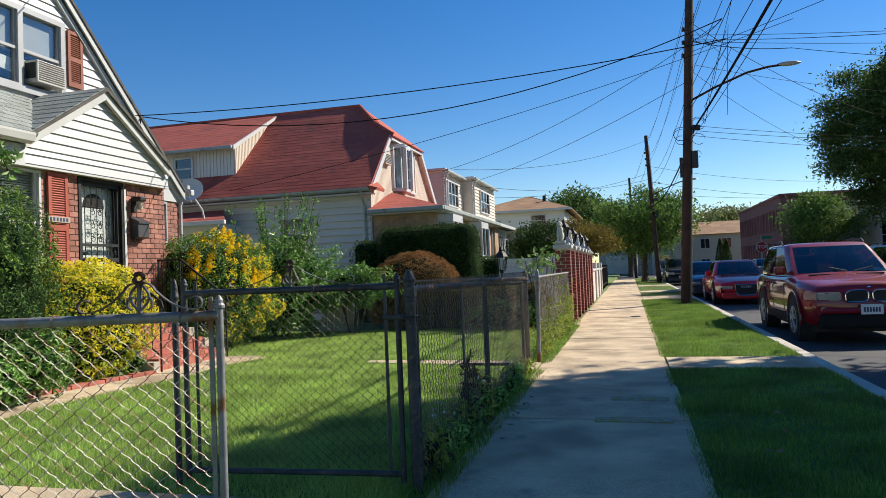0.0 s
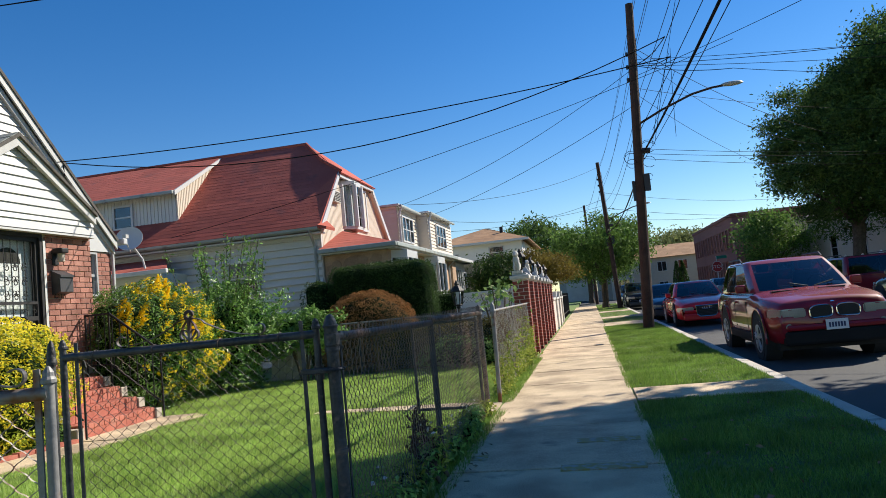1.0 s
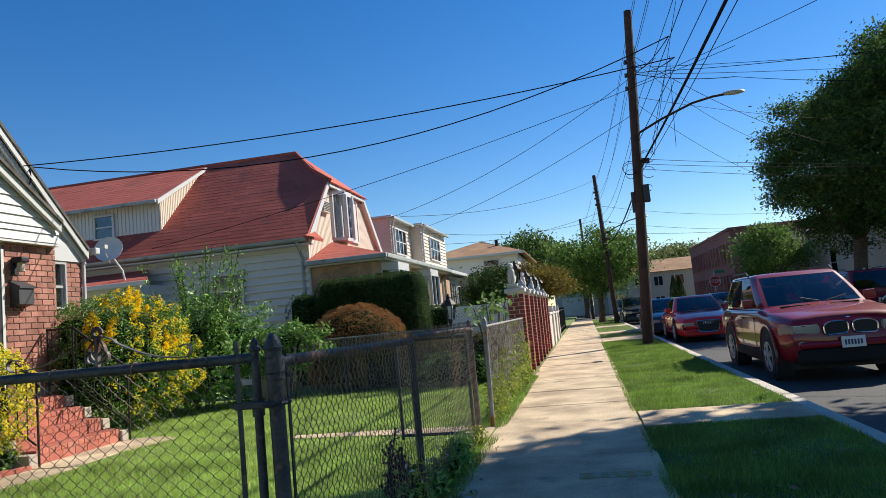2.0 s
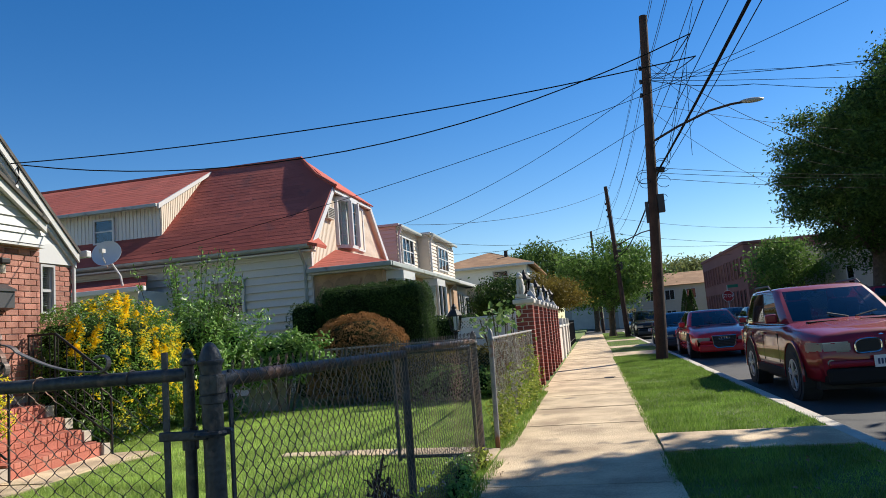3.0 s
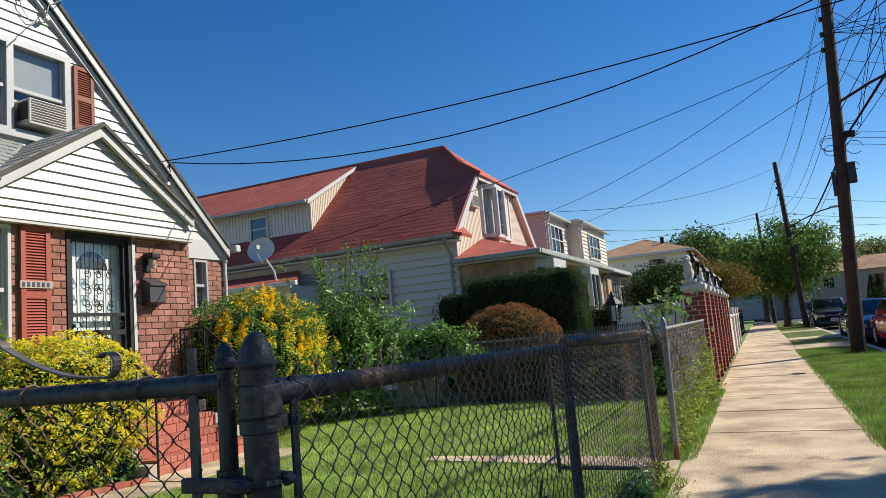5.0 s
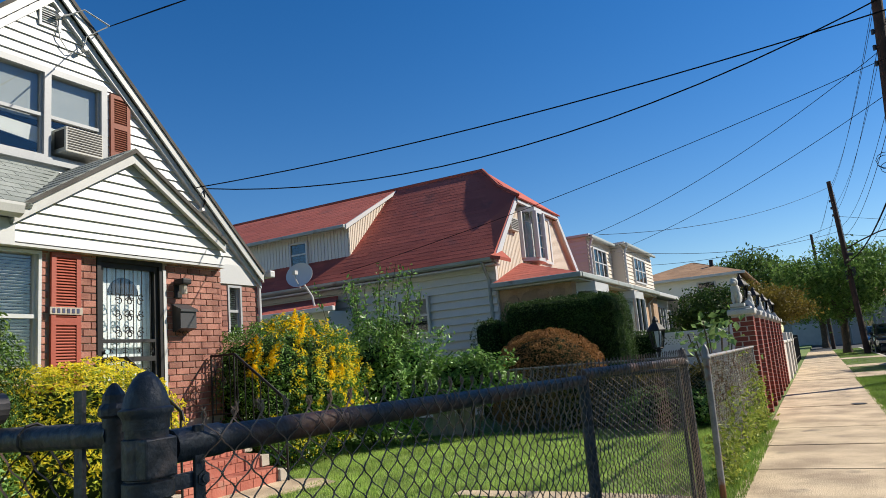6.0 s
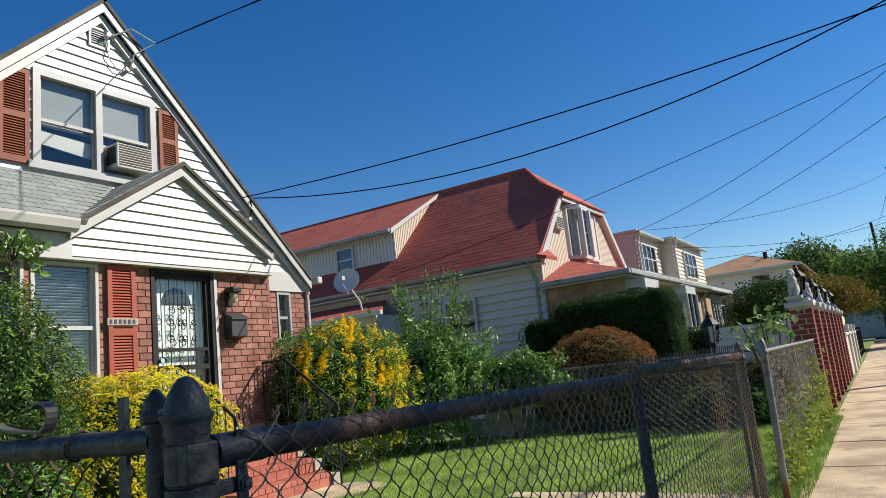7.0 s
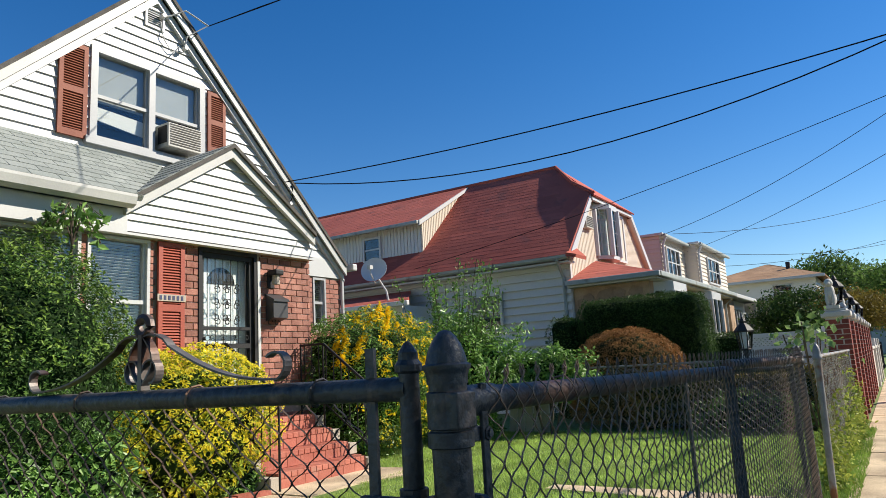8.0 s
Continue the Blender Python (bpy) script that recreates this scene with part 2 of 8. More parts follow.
M_PATCH = mat("tan_fieldstone", (0.30, 0.19, 0.12, 1), (0.42, 0.29, 0.19, 1), 0.85, fine=30, coarse=4, bump=0.4, island=0.3)
M_PURPLE = mat("far_brown_brick", (0.27, 0.10, 0.085, 1), (0.34, 0.135, 0.11, 1), 0.9, fine=6, coarse=0.3, bump=0)
M_BEIGE = mat("far_beige_siding", (0.45, 0.40, 0.32, 1), (0.52, 0.46, 0.38, 1), 0.8, fine=4, coarse=0.3, bump=0)
M_FARGREY = mat("far_grey_render", (0.30, 0.29, 0.28, 1), (0.38, 0.37, 0.35, 1), 0.8, fine=4, coarse=0.3, bump=0)
M_STOP = mat("stop_red", (0.45, 0.02, 0.02, 1), (0.5, 0.03, 0.03, 1), 0.4, bump=0)
M_GREENSIGN = mat("street_sign_green", (0.02, 0.22, 0.12, 1), (0.03, 0.25, 0.14, 1), 0.4, bump=0)
M_SIGNW = mat("sign_white", (0.8, 0.8, 0.8, 1), (0.75, 0.75, 0.75, 1), 0.5, bump=0)
M_TERRA = mat("orange_ornament", (0.55, 0.16, 0.05, 1), (0.6, 0.2, 0.07, 1), 0.7, bump=0.1)

L_FORS = leaf_mat("forsythia_leaf", (0.035, 0.10, 0.012, 1), (0.17, 0.32, 0.045, 1), 0.4, 0.25, 0.35, 0.4)
L_GOLD = leaf_mat("golden_flower", (0.92, 0.60, 0.010, 1), (0.96, 0.80, 0.035, 1), 0.6, 0.5, 0.10)
L_YEL = leaf_mat("yellow_leaf", (0.72, 0.58, 0.025, 1), (0.92, 0.82, 0.09, 1), 0.45, 0.55, 0.15)
L_YGRN = leaf_mat("yellow_green_leaf", (0.20, 0.28, 0.03, 1), (0.46, 0.50, 0.06, 1), 0.45, 0.3)
L_SHRUB = leaf_mat("shrub_leaf", (0.05, 0.13, 0.022, 1), (0.28, 0.47, 0.11, 1), 0.4, 0.3, 0.35, 0.4)
L_EVER = leaf_mat("evergreen_leaf", (0.015, 0.048, 0.010, 1), (0.105, 0.195, 0.040, 1), 0.45, 0.12)
L_EVTOP = leaf_mat("evergreen_tip", (0.12, 0.20, 0.03, 1), (0.2, 0.3, 0.06, 1), 0.5, 0.3)
L_HEDGE = leaf_mat("hedge_leaf", (0.014, 0.040, 0.010, 1), (0.085, 0.155, 0.032, 1), 0.5, 0.2)
# near-black green: shade inside bushes and hedges, put into the core's colour
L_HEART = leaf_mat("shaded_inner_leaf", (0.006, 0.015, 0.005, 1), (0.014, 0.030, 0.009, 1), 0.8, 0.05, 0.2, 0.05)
L_BROWN = leaf_mat("bronze_leaf", (0.26, 0.12, 0.035, 1), (0.42, 0.22, 0.08, 1), 0.6, 0.2)
L_VINE = leaf_mat("vine_leaf", (0.12, 0.19, 0.03, 1), (0.42, 0.46, 0.09, 1), 0.5, 0.35)
L_PALE = leaf_mat("pale_leaf", (0.18, 0.30, 0.08, 1), (0.34, 0.48, 0.18, 1), 0.5, 0.3)
L_TREE = leaf_mat("tree_leaf", (0.045, 0.09, 0.02, 1), (0.135, 0.215, 0.05, 1), 0.55, 0.42)
L_TREED = leaf_mat("dense_tree_leaf", (0.030, 0.066, 0.017, 1), (0.12, 0.20, 0.045, 1), 0.55, 0.25, 0.3, 0.15)
L_TREEB = leaf_mat("street_tree_leaf", (0.06, 0.125, 0.022, 1), (0.19, 0.31, 0.07, 1), 0.55, 0.35)
# paler, greyer green: the distance haze is put into this leaf colour
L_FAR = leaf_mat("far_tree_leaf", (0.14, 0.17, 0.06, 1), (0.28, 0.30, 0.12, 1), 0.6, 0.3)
L_OCHRE = leaf_mat("ochre_leaf", (0.12, 0.10, 0.02, 1), (0.26, 0.2, 0.04, 1), 0.55, 0.3)

# ---- geometry helpers ----


def thing(name, label, category, at=(0, 0, 0), group="", kind=""):
    ob = new(name)
    ob.location = at
    return tagged(ob, label, category, group, kind)


def part(name, bm, material, parent, label="", smooth=False):
    me = bpy.data.meshes.new(name)
    bm.to_mesh(me)
    bm.free()
    me.materials.append(material)
    if smooth:
        me.shade_smooth()
        me.set_sharp_from_angle(angle=radians(42))
    ob = new(name, me)
    ob.parent = parent
    if label:
        ob["label"] = label
    return ob


def solid(name, bm, material, label, category="", kind="", smooth=False, group=""):
    ob = part(name, bm, material, None, "", smooth)
    return tagged(ob, label, category, group, kind)


def box(bm, x0, x1, y0, y1, z0, z1, bevel=0.0):
    m = Matrix.LocRotScale(((x0 + x1) / 2, (y0 + y1) / 2, (z0 + z1) / 2), None, (x1 - x0, y1 - y0, z1 - z0))
    r = bmesh.ops.create_cube(bm, size=1.0, matrix=m)
    if bevel:
        ed = list({e for v in r["verts"] for e in v.link_edges})
        bmesh.ops.bevel(bm, geom=ed, offset=bevel, segments=2, profile=0.5, affect='EDGES')
    return bm


def B(*a, bevel=0.0):
    bm = bmesh.new()
    return box(bm, *a, bevel=bevel)


def tube(bm, p, q, r, n=8, r2=None, caps=True):
    p, q = Vector(p), Vector(q)
    d = q - p
    if d.length < 1e-6:
        return bm
    m = Matrix.Translation((p + q) / 2) @ d.to_track_quat('Z', 'Y').to_matrix().to_4x4()
    bmesh.ops.create_cone(bm, cap_ends=caps, segments=n, radius1=r, radius2=r if r2 is None else r2, depth=d.length, matrix=m)
    return bm


def path_tube(bm, pts, r, n=6):
    """One swept tube along a line of points."""
    pts = [Vector(p) for p in pts]
    rings = []
    for i, p in enumerate(pts):
        d = (pts[min(i + 1, len(pts) - 1)] - pts[max(i - 1, 0)]).normalized()
        a = d.cross(Vector((0, 0, 1)) if abs(d.z) < 0.9 else Vector((1, 0, 0))).normalized()
        b = d.cross(a)
        rings.append([bm.verts.new(p + (a * math.cos(t) + b * math.sin(t)) * r) for t in (2 * math.pi * k / n for k in range(n))])
    for u, v in zip(rings, rings[1:]):
        for k in range(n):
            bm.faces.new((u[k], u[(k + 1) % n], v[(k + 1) % n], v[k]))
    bm.faces.new(rings[0][::-1])
    bm.faces.new(rings[-1])
    return bm


def ribbon(bm, pts, width, thick, across):
    """A flat bar bent along pts; across is the direction of its width."""
    pts = [Vector(p) for p in pts]
    w = Vector(across).normalized() * width / 2
    rings = []
    for i, p in enumerate(pts):
        d = (pts[min(i + 1, len(pts) - 1)] - pts[max(i - 1, 0)]).normalized()
        t = d.cross(w).normalized() * thick / 2
        rings.append([bm.verts.new(p + s) for s in (w + t, -w + t, -w - t, w - t)])
    for u, v in zip(rings, rings[1:]):
        for k in range(4):
            bm.faces.new((u[k], u[(k + 1) % 4], v[(k + 1) % 4], v[k]))
    bm.faces.new(rings[0][::-1])
    bm.faces.new(rings[-1])
    return bm


def prism(bm, pts, axis, a0, a1):
    """A polygon of 2D points drawn out along axis 'x', 'y' or 'z' from a0 to a1."""
    def put(p, a):
        return {"x": (a, p[0], p[1]), "y": (p[0], a, p[1]), "z": (p[0], p[1], a)}[axis]
    u = [bm.verts.new(put(p, a0)) for p in pts]
    v = [bm.verts.new(put(p, a1)) for p in pts]
    bm.faces.new(u)
    bm.faces.new(v[::-1])
    for i in range(len(pts)):
        j = (i + 1) % len(pts)
        bm.faces.new((u[j], u[i], v[i], v[j]))
    bmesh.ops.recalc_face_normals(bm, faces=bm.faces)
    return bm


def slab(bm, quad, thick):
    """A sloping plate: four corner points of its top, and its thickness downwards along its normal."""
    q = [Vector(p) for p in quad]
    nrm = (q[1] - q[0]).cross(q[2] - q[0]).normalized()
    if nrm.z < 0:
        nrm = -nrm
    u = [bm.verts.new(p) for p in q]
    v = [bm.verts.new(p - nrm * thick) for p in q]
    bm.faces.new(u)
    bm.faces.new(v[::-1])
    k = len(q)
    for i in range(k):
        bm.faces.new((u[i], v[i], v[(i + 1) % k], u[(i + 1) % k]))
    bmesh.ops.recalc_face_normals(bm, faces=bm.faces)
    return bm


def lathe(bm, profile, n=16, at=(0, 0, 0)):
    """Turned body: (radius, height) pairs."""
    rings = [[bm.verts.new((at[0] + r * math.cos(2 * math.pi * k / n), at[1] + r * math.sin(2 * math.pi * k / n), at[2] + z)) for k in range(n)] for r, z in profile]
    for u, v in zip(rings, rings[1:]):
        for k in range(n):
            bm.faces.new((u[k], u[(k + 1) % n], v[(k + 1) % n], v[k]))
    bm.faces.new(rings[0][::-1])
    bm.faces.new(rings[-1])
    return bm


def mesh_from(name, verts, faces, material, parent=None, label=""):
    me = bpy.data.meshes.new(name)
    me.from_pydata(verts.tolist() if isinstance(verts, np.ndarray) else verts, [], faces.tolist() if isinstance(faces, np.ndarray) else faces)
    me.materials.append(material)
    ob = new(name, me)
    ob.parent = parent
    if label:
        ob["label"] = label
    return ob


def leaves(name, centres, size, material, parent, label="", up=0.3, seed=1, narrow=0.42, outward=None):
    """Pointed leaves, one small folded blade at each centre, turned at random."""
    rng = np.random.default_rng(seed)
    c = np.asarray(centres, dtype=float)
    n = len(c)
    nrm = rng.normal(size=(n, 3)) + np.array([0, 0, up])
    if outward is not None:
        nrm = nrm * 0.62 + outward * 0.75 + np.array([0.12, 0.05, 0.42])
    nrm /= np.linalg.norm(nrm, axis=1)[:, None]
    u = np.cross(nrm, rng.normal(size=(n, 3)))
    u /= np.linalg.norm(u, axis=1)[:, None]
    v = np.cross(nrm, u)
    s = size * rng.uniform(0.6, 1.25, n)[:, None]
    p = np.stack([c - u * s * 0.5, c + v * s * narrow * 0.5 + nrm * s * 0.07, c + u * s * 0.5 - nrm * s * 0.1, c - v * s * narrow * 0.5 + nrm * s * 0.07], axis=1).reshape(-1, 3)
    f = np.arange(n * 4).reshape(-1, 4)
    ob = mesh_from(name, p, f, material, parent, label)
    if parent:
        ob["kind"] = "stuff"
    return ob


def boxy(d, p):
    """Swells a direction from a sphere towards a box."""
    return 1.0 / (np.abs(d) ** p).sum(axis=-1) ** (1.0 / p)


def shell_points(n, centre, radii, rng, inner=0.75, lumps=0.12, zmin=-1.0, freq=2.2, pits=0.10, fine=6.0, power=2.0):
    """Points near the outside of a lumpy ellipsoid with hollows between its sprays, and their outward directions."""
    d = rng.normal(size=(n * 2, 3))
    d /= np.linalg.norm(d, axis=1)[:, None]
    d = d[d[:, 2] > zmin][:n]
    k = np.array([noise.noise(Vector((freq * a + centre[0], freq * b + centre[1], freq * c + centre[2]))) for a, b, c in d])
    f = np.array([noise.noise(Vector((fine * a + centre[2], fine * b + centre[0], fine * c + centre[1]))) for a, b, c in d])
    r = rng.uniform(inner, 1.0, len(d)) ** 0.6 * (1 + lumps * 2 * k + pits * 2 * np.minimum(f, 0.25)) * boxy(d, power)
    return np.array(centre) + d * r[:, None] * np.array(radii), d


def blob(name, centre, radii, material, parent, zmin=-1.0, lumps=0.12, freq=2.2, subdiv=3, power=2.0):
    bm = bmesh.new()
    bmesh.ops.create_icosphere(bm, subdivisions=subdiv, radius=1.0)
    for v in bm.verts:
        k = noise.noise(Vector((freq * v.co.x + centre[0], freq * v.co.y + centre[1], freq * v.co.z + centre[2])))
        d = v.co * (1 + lumps * 2 * k) * float(boxy(np.array(v.co.normalized()), power))
        d.z = max(d.z, zmin)
        v.co = Vector(centre) + Vector((d.x * radii[0], d.y * radii[1], d.z * radii[2]))
    return part(name, bm, material, parent, smooth=True)

# ---- the ground ----
KERB = 2.55
bm = bmesh.new()
box(bm, -400, 400, -60, 900, -0.6, -0.19)
solid("ground", bm, M_ASPH, "dark grey asphalt of the street and beyond", kind="structure")
bm = bmesh.new()
box(bm, -60, -0.82, -20, 140, -0.3, -0.012)
solid("yard_ground", bm, M_YARD, "short green turf of the front yards", kind="structure")
bm = bmesh.new()
box(bm, 0.70, KERB - 0.15, -20, 62, -0.3, -0.012)
solid("verge", bm, M_TURF, "green grass verge between pavement and kerb", kind="structure")
bm = bmesh.new()
box(bm, 10.4, 60, -20, 140, -0.3, -0.012)
solid("far_verge", bm, M_TURF, "grass beyond the far kerb", kind="structure")
kerb = thing("kerb", "pale worn concrete kerb along the street", "kerb", kind="structure")
for k in range(27):
    part("kerb_stone", B(KERB - 0.15, KERB, -18 + k * 3.0, -18 + k * 3.0 + 2.985, -0.3, 0.0, bevel=0.012), M_CURB, kerb)
solid("far_kerb", B(10.25, 10.4, -18, 64, -0.3, 0.0, bevel=0.012), M_CURB, "pale concrete kerb of the far side", kind="structure")

# pavement slabs with open joints
pavement = thing("pavement", "worn tan concrete pavement slabs", "pavement", kind="structure")
JOINTS = [-14 + 1.58 * k for k in range(7)] + [-2.0, -0.4, 1.2, 2.75, 4.35, 5.95, 7.6, 9.2, 10.8, 12.4, 14.05, 15.6, 17.1, 18.7, 20.2, 21.8] + [21.8 + 1.58 * k for k in range(1, 24)]
rng = random.Random(5)
for a, b in zip(JOINTS, JOINTS[1:]):
    g = 0.012 if rng.random() < 0.5 else 0.005
    lift = rng.uniform(-0.006, 0.006)
    wob = rng.uniform(-0.01, 0.02)
    part("pavement_slab", B(-0.82, 0.72 + wob, a + g, b - g, -0.12, lift, bevel=0.007), M_CONC, pavement)
part("joint_bed", B(-0.84, 0.74, -14, 58, -0.2, -0.02), M_JOINT, pavement)
strips = thing("crossing_strips", "pale concrete strips across the verge", "path", kind="structure")
for y0, y1 in ((8.85, 9.82), (25.2, 27.6), (31.5, 33.2), (39.5, 41.5)):
    part("strip_slab", B(0.735, KERB - 0.152, y0, y1, -0.12, 0.004, bevel=0.007), M_CONC, strips)
paint = thing("worn_paint_marks", "worn yellow paint patches on the pavement", "paint mark", kind="structure")
for x0, x1, y0 in ((0.1, 0.62, 6.75), (0.0, 0.6, 5.85), (-0.75, -0.6, 6.3)):
    part("paint_patch", B(x0, x1, y0, y0 + 0.16, 0.0, 0.0105), M_PAINTY, paint)
hole = thing("utility_cover", "small round iron cover set in the pavement", "utility cover", (0.42, 17.2, 0.0))
bm = bmesh.new()
lathe(bm, ((0.12, 0.0), (0.12, 0.012), (0.09, 0.014)), 16)
part("lid", bm, M_IRON, hole)

# concrete path from the pavement to the steps and along the bed
path = thing("garden_path", "curving pale concrete path across the lawn", "path", kind="structure")
rng = random.Random(8)


def path_piece(pts):
    bm_ = bmesh.new()
    prism(bm_, pts, "z", -0.1, 0.008)
    part("path_slab", bm_, M_CONC, path)


px = [-0.84, -1.3, -2.2, -3.35]
py0 = [8.66, 9.10, 9.26, 9.42]
py1 = [9.32, 9.50, 9.60, 9.64]
for i in range(3):
    path_piece([(px[i] - 0.008, py0[i]), (px[i + 1] + 0.008, py0[i + 1]), (px[i + 1] + 0.008, py1[i + 1]), (px[i] - 0.008, py1[i])])
cx = [-5.5, -5.3, -5.35, -5.5, -5.62, -5.6, -5.5]
cy = [9.98, 9.22, 8.4, 7.6, 6.6, 5.4, 4.2]
path_piece([(-5.25, 10.12), (-5.52, 9.22), (-5.5, 8.45), (-6.25, 8.45), (-6.25, 10.25), (-5.6, 10.34)])
for i in range(2, 6):
    path_piece([(cx[i], cy[i] - 0.01), (cx[i] - 0.62, cy[i] - 0.01), (cx[i + 1] - 0.62, cy[i + 1] + 0.01), (cx[i + 1], cy[i + 1] + 0.01)])
edging = thing("brick_edging", "low reddish edging stones along the planting bed", "edging", kind="structure")
for i in range(2, 6):
    for k in range(4):
        f0, f1 = k / 4, (k + 1) / 4
        xa, xb = cx[i] - 0.63 + (cx[i + 1] - cx[i]) * f0, cx[i] - 0.63 + (cx[i + 1] - cx[i]) * f1
        ya, yb = cy[i] + (cy[i + 1] - cy[i]) * f0, cy[i] + (cy[i + 1] - cy[i]) * f1
        bm = bmesh.new()
        prism(bm, [(xa, ya - 0.01), (xa - 0.1, ya - 0.01), (xb - 0.1, yb + 0.01), (xb, yb + 0.01)], "z", -0.05, 0.05 + 0.01 * (k % 2))
        part("edging_stone", bm, M_STEPRED, edging)
solid("planting_bed", B(-8.3, -6.32, 3.6, 8.7, -0.2, 0.012), M_SOIL, "dark soil bed below the windows", kind="structure")
drive = thing("gate_threshold", "pale concrete apron inside the gateway", "path", kind="structure")
for k in range(3):
    part("apron_slab", B(-0.86 - 0.95 * k - 0.94, -0.86 - 0.95 * k, 2.3, 3.72, -0.1, 0.01, bevel=0.006), M_CONC, drive)


def in_path(x, y):
    if -6.25 < x < -0.8:
        k = np.interp(-x, [-p for p in px], py0), np.interp(-x, [-p for p in px], py1)
        if x > -3.35 and k[0] < y < k[1]:
            return True
    if -6.3 < x < -4.8 and 4.2 < y < 9.2:
        c = np.interp(y, cy[::-1], cx[::-1])
        if c - 0.75 < x < c:
            return True
    if x < -5.5 and 8.3 < y < 10.4:
        return True
    return -3.75 < x < -0.84 and 2.28 < y < 3.74


def grass(name, label, n, x0, x1, y0, y1, h, seed, skip=None, thin=None):
    """Blades of grass as one sheet of stuff."""
    g = np.random.default_rng(seed)
    x, y = g.uniform(x0, x1, n), y0 + (y1 - y0) * g.uniform(0, 1, n) ** (1.6 if thin else 1.0)
    if skip:
        keep = np.array([not skip(a, b) for a, b in zip(x, y)])
        x, y = x[keep], y[keep]
    n = len(x)
    tuft = np.array([0.75 + 0.7 * noise.noise(Vector((a * 1.3, b * 1.3, seed))) for a, b in zip(x, y)])
    hh = h * g.uniform(0.5, 1.3, n) * np.clip(tuft, 0.35, 1.5)
    a = g.uniform(0, 2 * np.pi, n)
    w = 0.0035 + 0.0012 * (y - y0) / max(1, y1 - y0)
    lean = g.normal(0, 0.35, (n, 2)) * hh[:, None]
    z = np.full(n, -0.014)
    p0 = np.stack([x - np.cos(a) * w, y - np.sin(a) * w, z], 1)
    p1 = np.stack([x + np.cos(a) * w, y + np.sin(a) * w, z], 1)
    p2 = np.stack([x + lean[:, 0], y + lean[:, 1], z + hh], 1)
    ob = mesh_from(name, np.stack([p0, p1, p2], 1).reshape(-1, 3), np.arange(n * 3).reshape(-1, 3), M_LAWN if name == "lawn_grass" else M_GRASS)
    return tagged(ob, label, "grass", "", "stuff")


grass("lawn_grass", "short green lawn grass in the front yard", 230000, -7.9, -0.95, 3.4, 14.6, 0.058, 3, in_path)
grass("lawn_grass", "longer uneven grass inside the gate", 60000, -5.2, -0.95, 3.6, 8.6, 0.085, 7, in_path)
grass("verge_grass", "green mown grass on the verge", 150000, 0.67, KERB - 0.16, 2.0, 25.1, 0.06, 4, lambda x, y: 8.82 < y < 9.85, True)
grass("far_verge_grass", "sparse mown grass on the farther verge", 20000, 0.74, KERB - 0.16, 27.7, 60, 0.05, 5, lambda x, y: 31.4 < y < 33.3 or 39.4 < y < 41.6)
grass("fence_weeds", "rough grass and weeds at the fence foot", 9000, -0.98, -0.72, 3.6, 15.0, 0.10, 6, lambda x, y: 8.6 < y < 9.35)

# ---- the brick-fronted house ----
house = thing("brick_house", "white sided house with brick porch and gables", "house", (0, 0, 0))
XF, XB, XU = -7.33, -8.36, -8.36      # porch front, main front, upper front
YC, APEX, SL = 8.60, 6.66, 0.98       # gable axis, apex, slope


def gable_y(z):
    return (APEX - z) / SL


def wall_rect(name, parent, x0, x1, y0, y1, z0, z1, holes, material):
    """A wall in the yz plane with rectangular openings right through it."""
    ys = sorted({y0, y1, *[v for h in holes for v in h[:2]]})
    zs = sorted({z0, z1, *[v for h in holes for v in h[2:]]})
    bm_ = bmesh.new()
    for a, b in zip(ys, ys[1:]):
        for c, d in zip(zs, zs[1:]):
            if not any(h[0] <= a and b <= h[1] and h[2] <= c and d <= h[3] for h in holes):
                box(bm_, x0, x1, a, b, c, d)
    bmesh.ops.remove_doubles(bm_, verts=bm_.verts, dist=0.0005)
    return part(name, bm_, material, parent)


# upper gable wall behind the boards, around the double window
WY0, WY1, WZ0, WZ1 = 7.74, 9.36, 4.27, 5.45
bm = bmesh.new()
for pts in ([(YC - gable_y(3.0), 3.0), (YC + gable_y(3.0), 3.0), (YC + gable_y(WZ0), WZ0), (YC - gable_y(WZ0), WZ0)],
            [(YC - gable_y(WZ0), WZ0), (WY0, WZ0), (WY0, WZ1), (YC - gable_y(WZ1), WZ1)],
            [(WY1, WZ0), (YC + gable_y(WZ0), WZ0), (YC + gable_y(WZ1), WZ1), (WY1, WZ1)],
            [(YC - gable_y(WZ1), WZ1), (YC + gable_y(WZ1), WZ1), (YC, APEX)]):
    prism(bm, pts, "x", XU - 0.2, XU - 0.012)
part("gable_wall", bm, M_SIDING, house)
wall_rect("front_wall", house, XB - 0.2, XB - 0.012, 4.95, 12.3, -0.2, 3.0, [(11.62, 11.93, 2.02, 2.82)], M_MORTAR)
part("side_wall", B(-18.5, XB - 0.2, 12.1, 12.3, -0.2, 3.1), M_SIDING, house)
part("side_wall", B(-18.5, XB - 0.2, 4.95, 5.15, -0.2, 3.1), M_SIDING, house)
bm = bmesh.new()
prism(bm, [(4.95, -0.2), (12.3, -0.2), (12.3, 3.1), (YC, APEX - 0.1), (4.95, 3.1)], "x", -18.7, -18.5)
part("rear_wall", bm, M_SIDING, house)
part("inner_floor", B(-18.5, XB - 0.2, 5.15, 12.1, 2.9, 3.02), M_DARK, house)


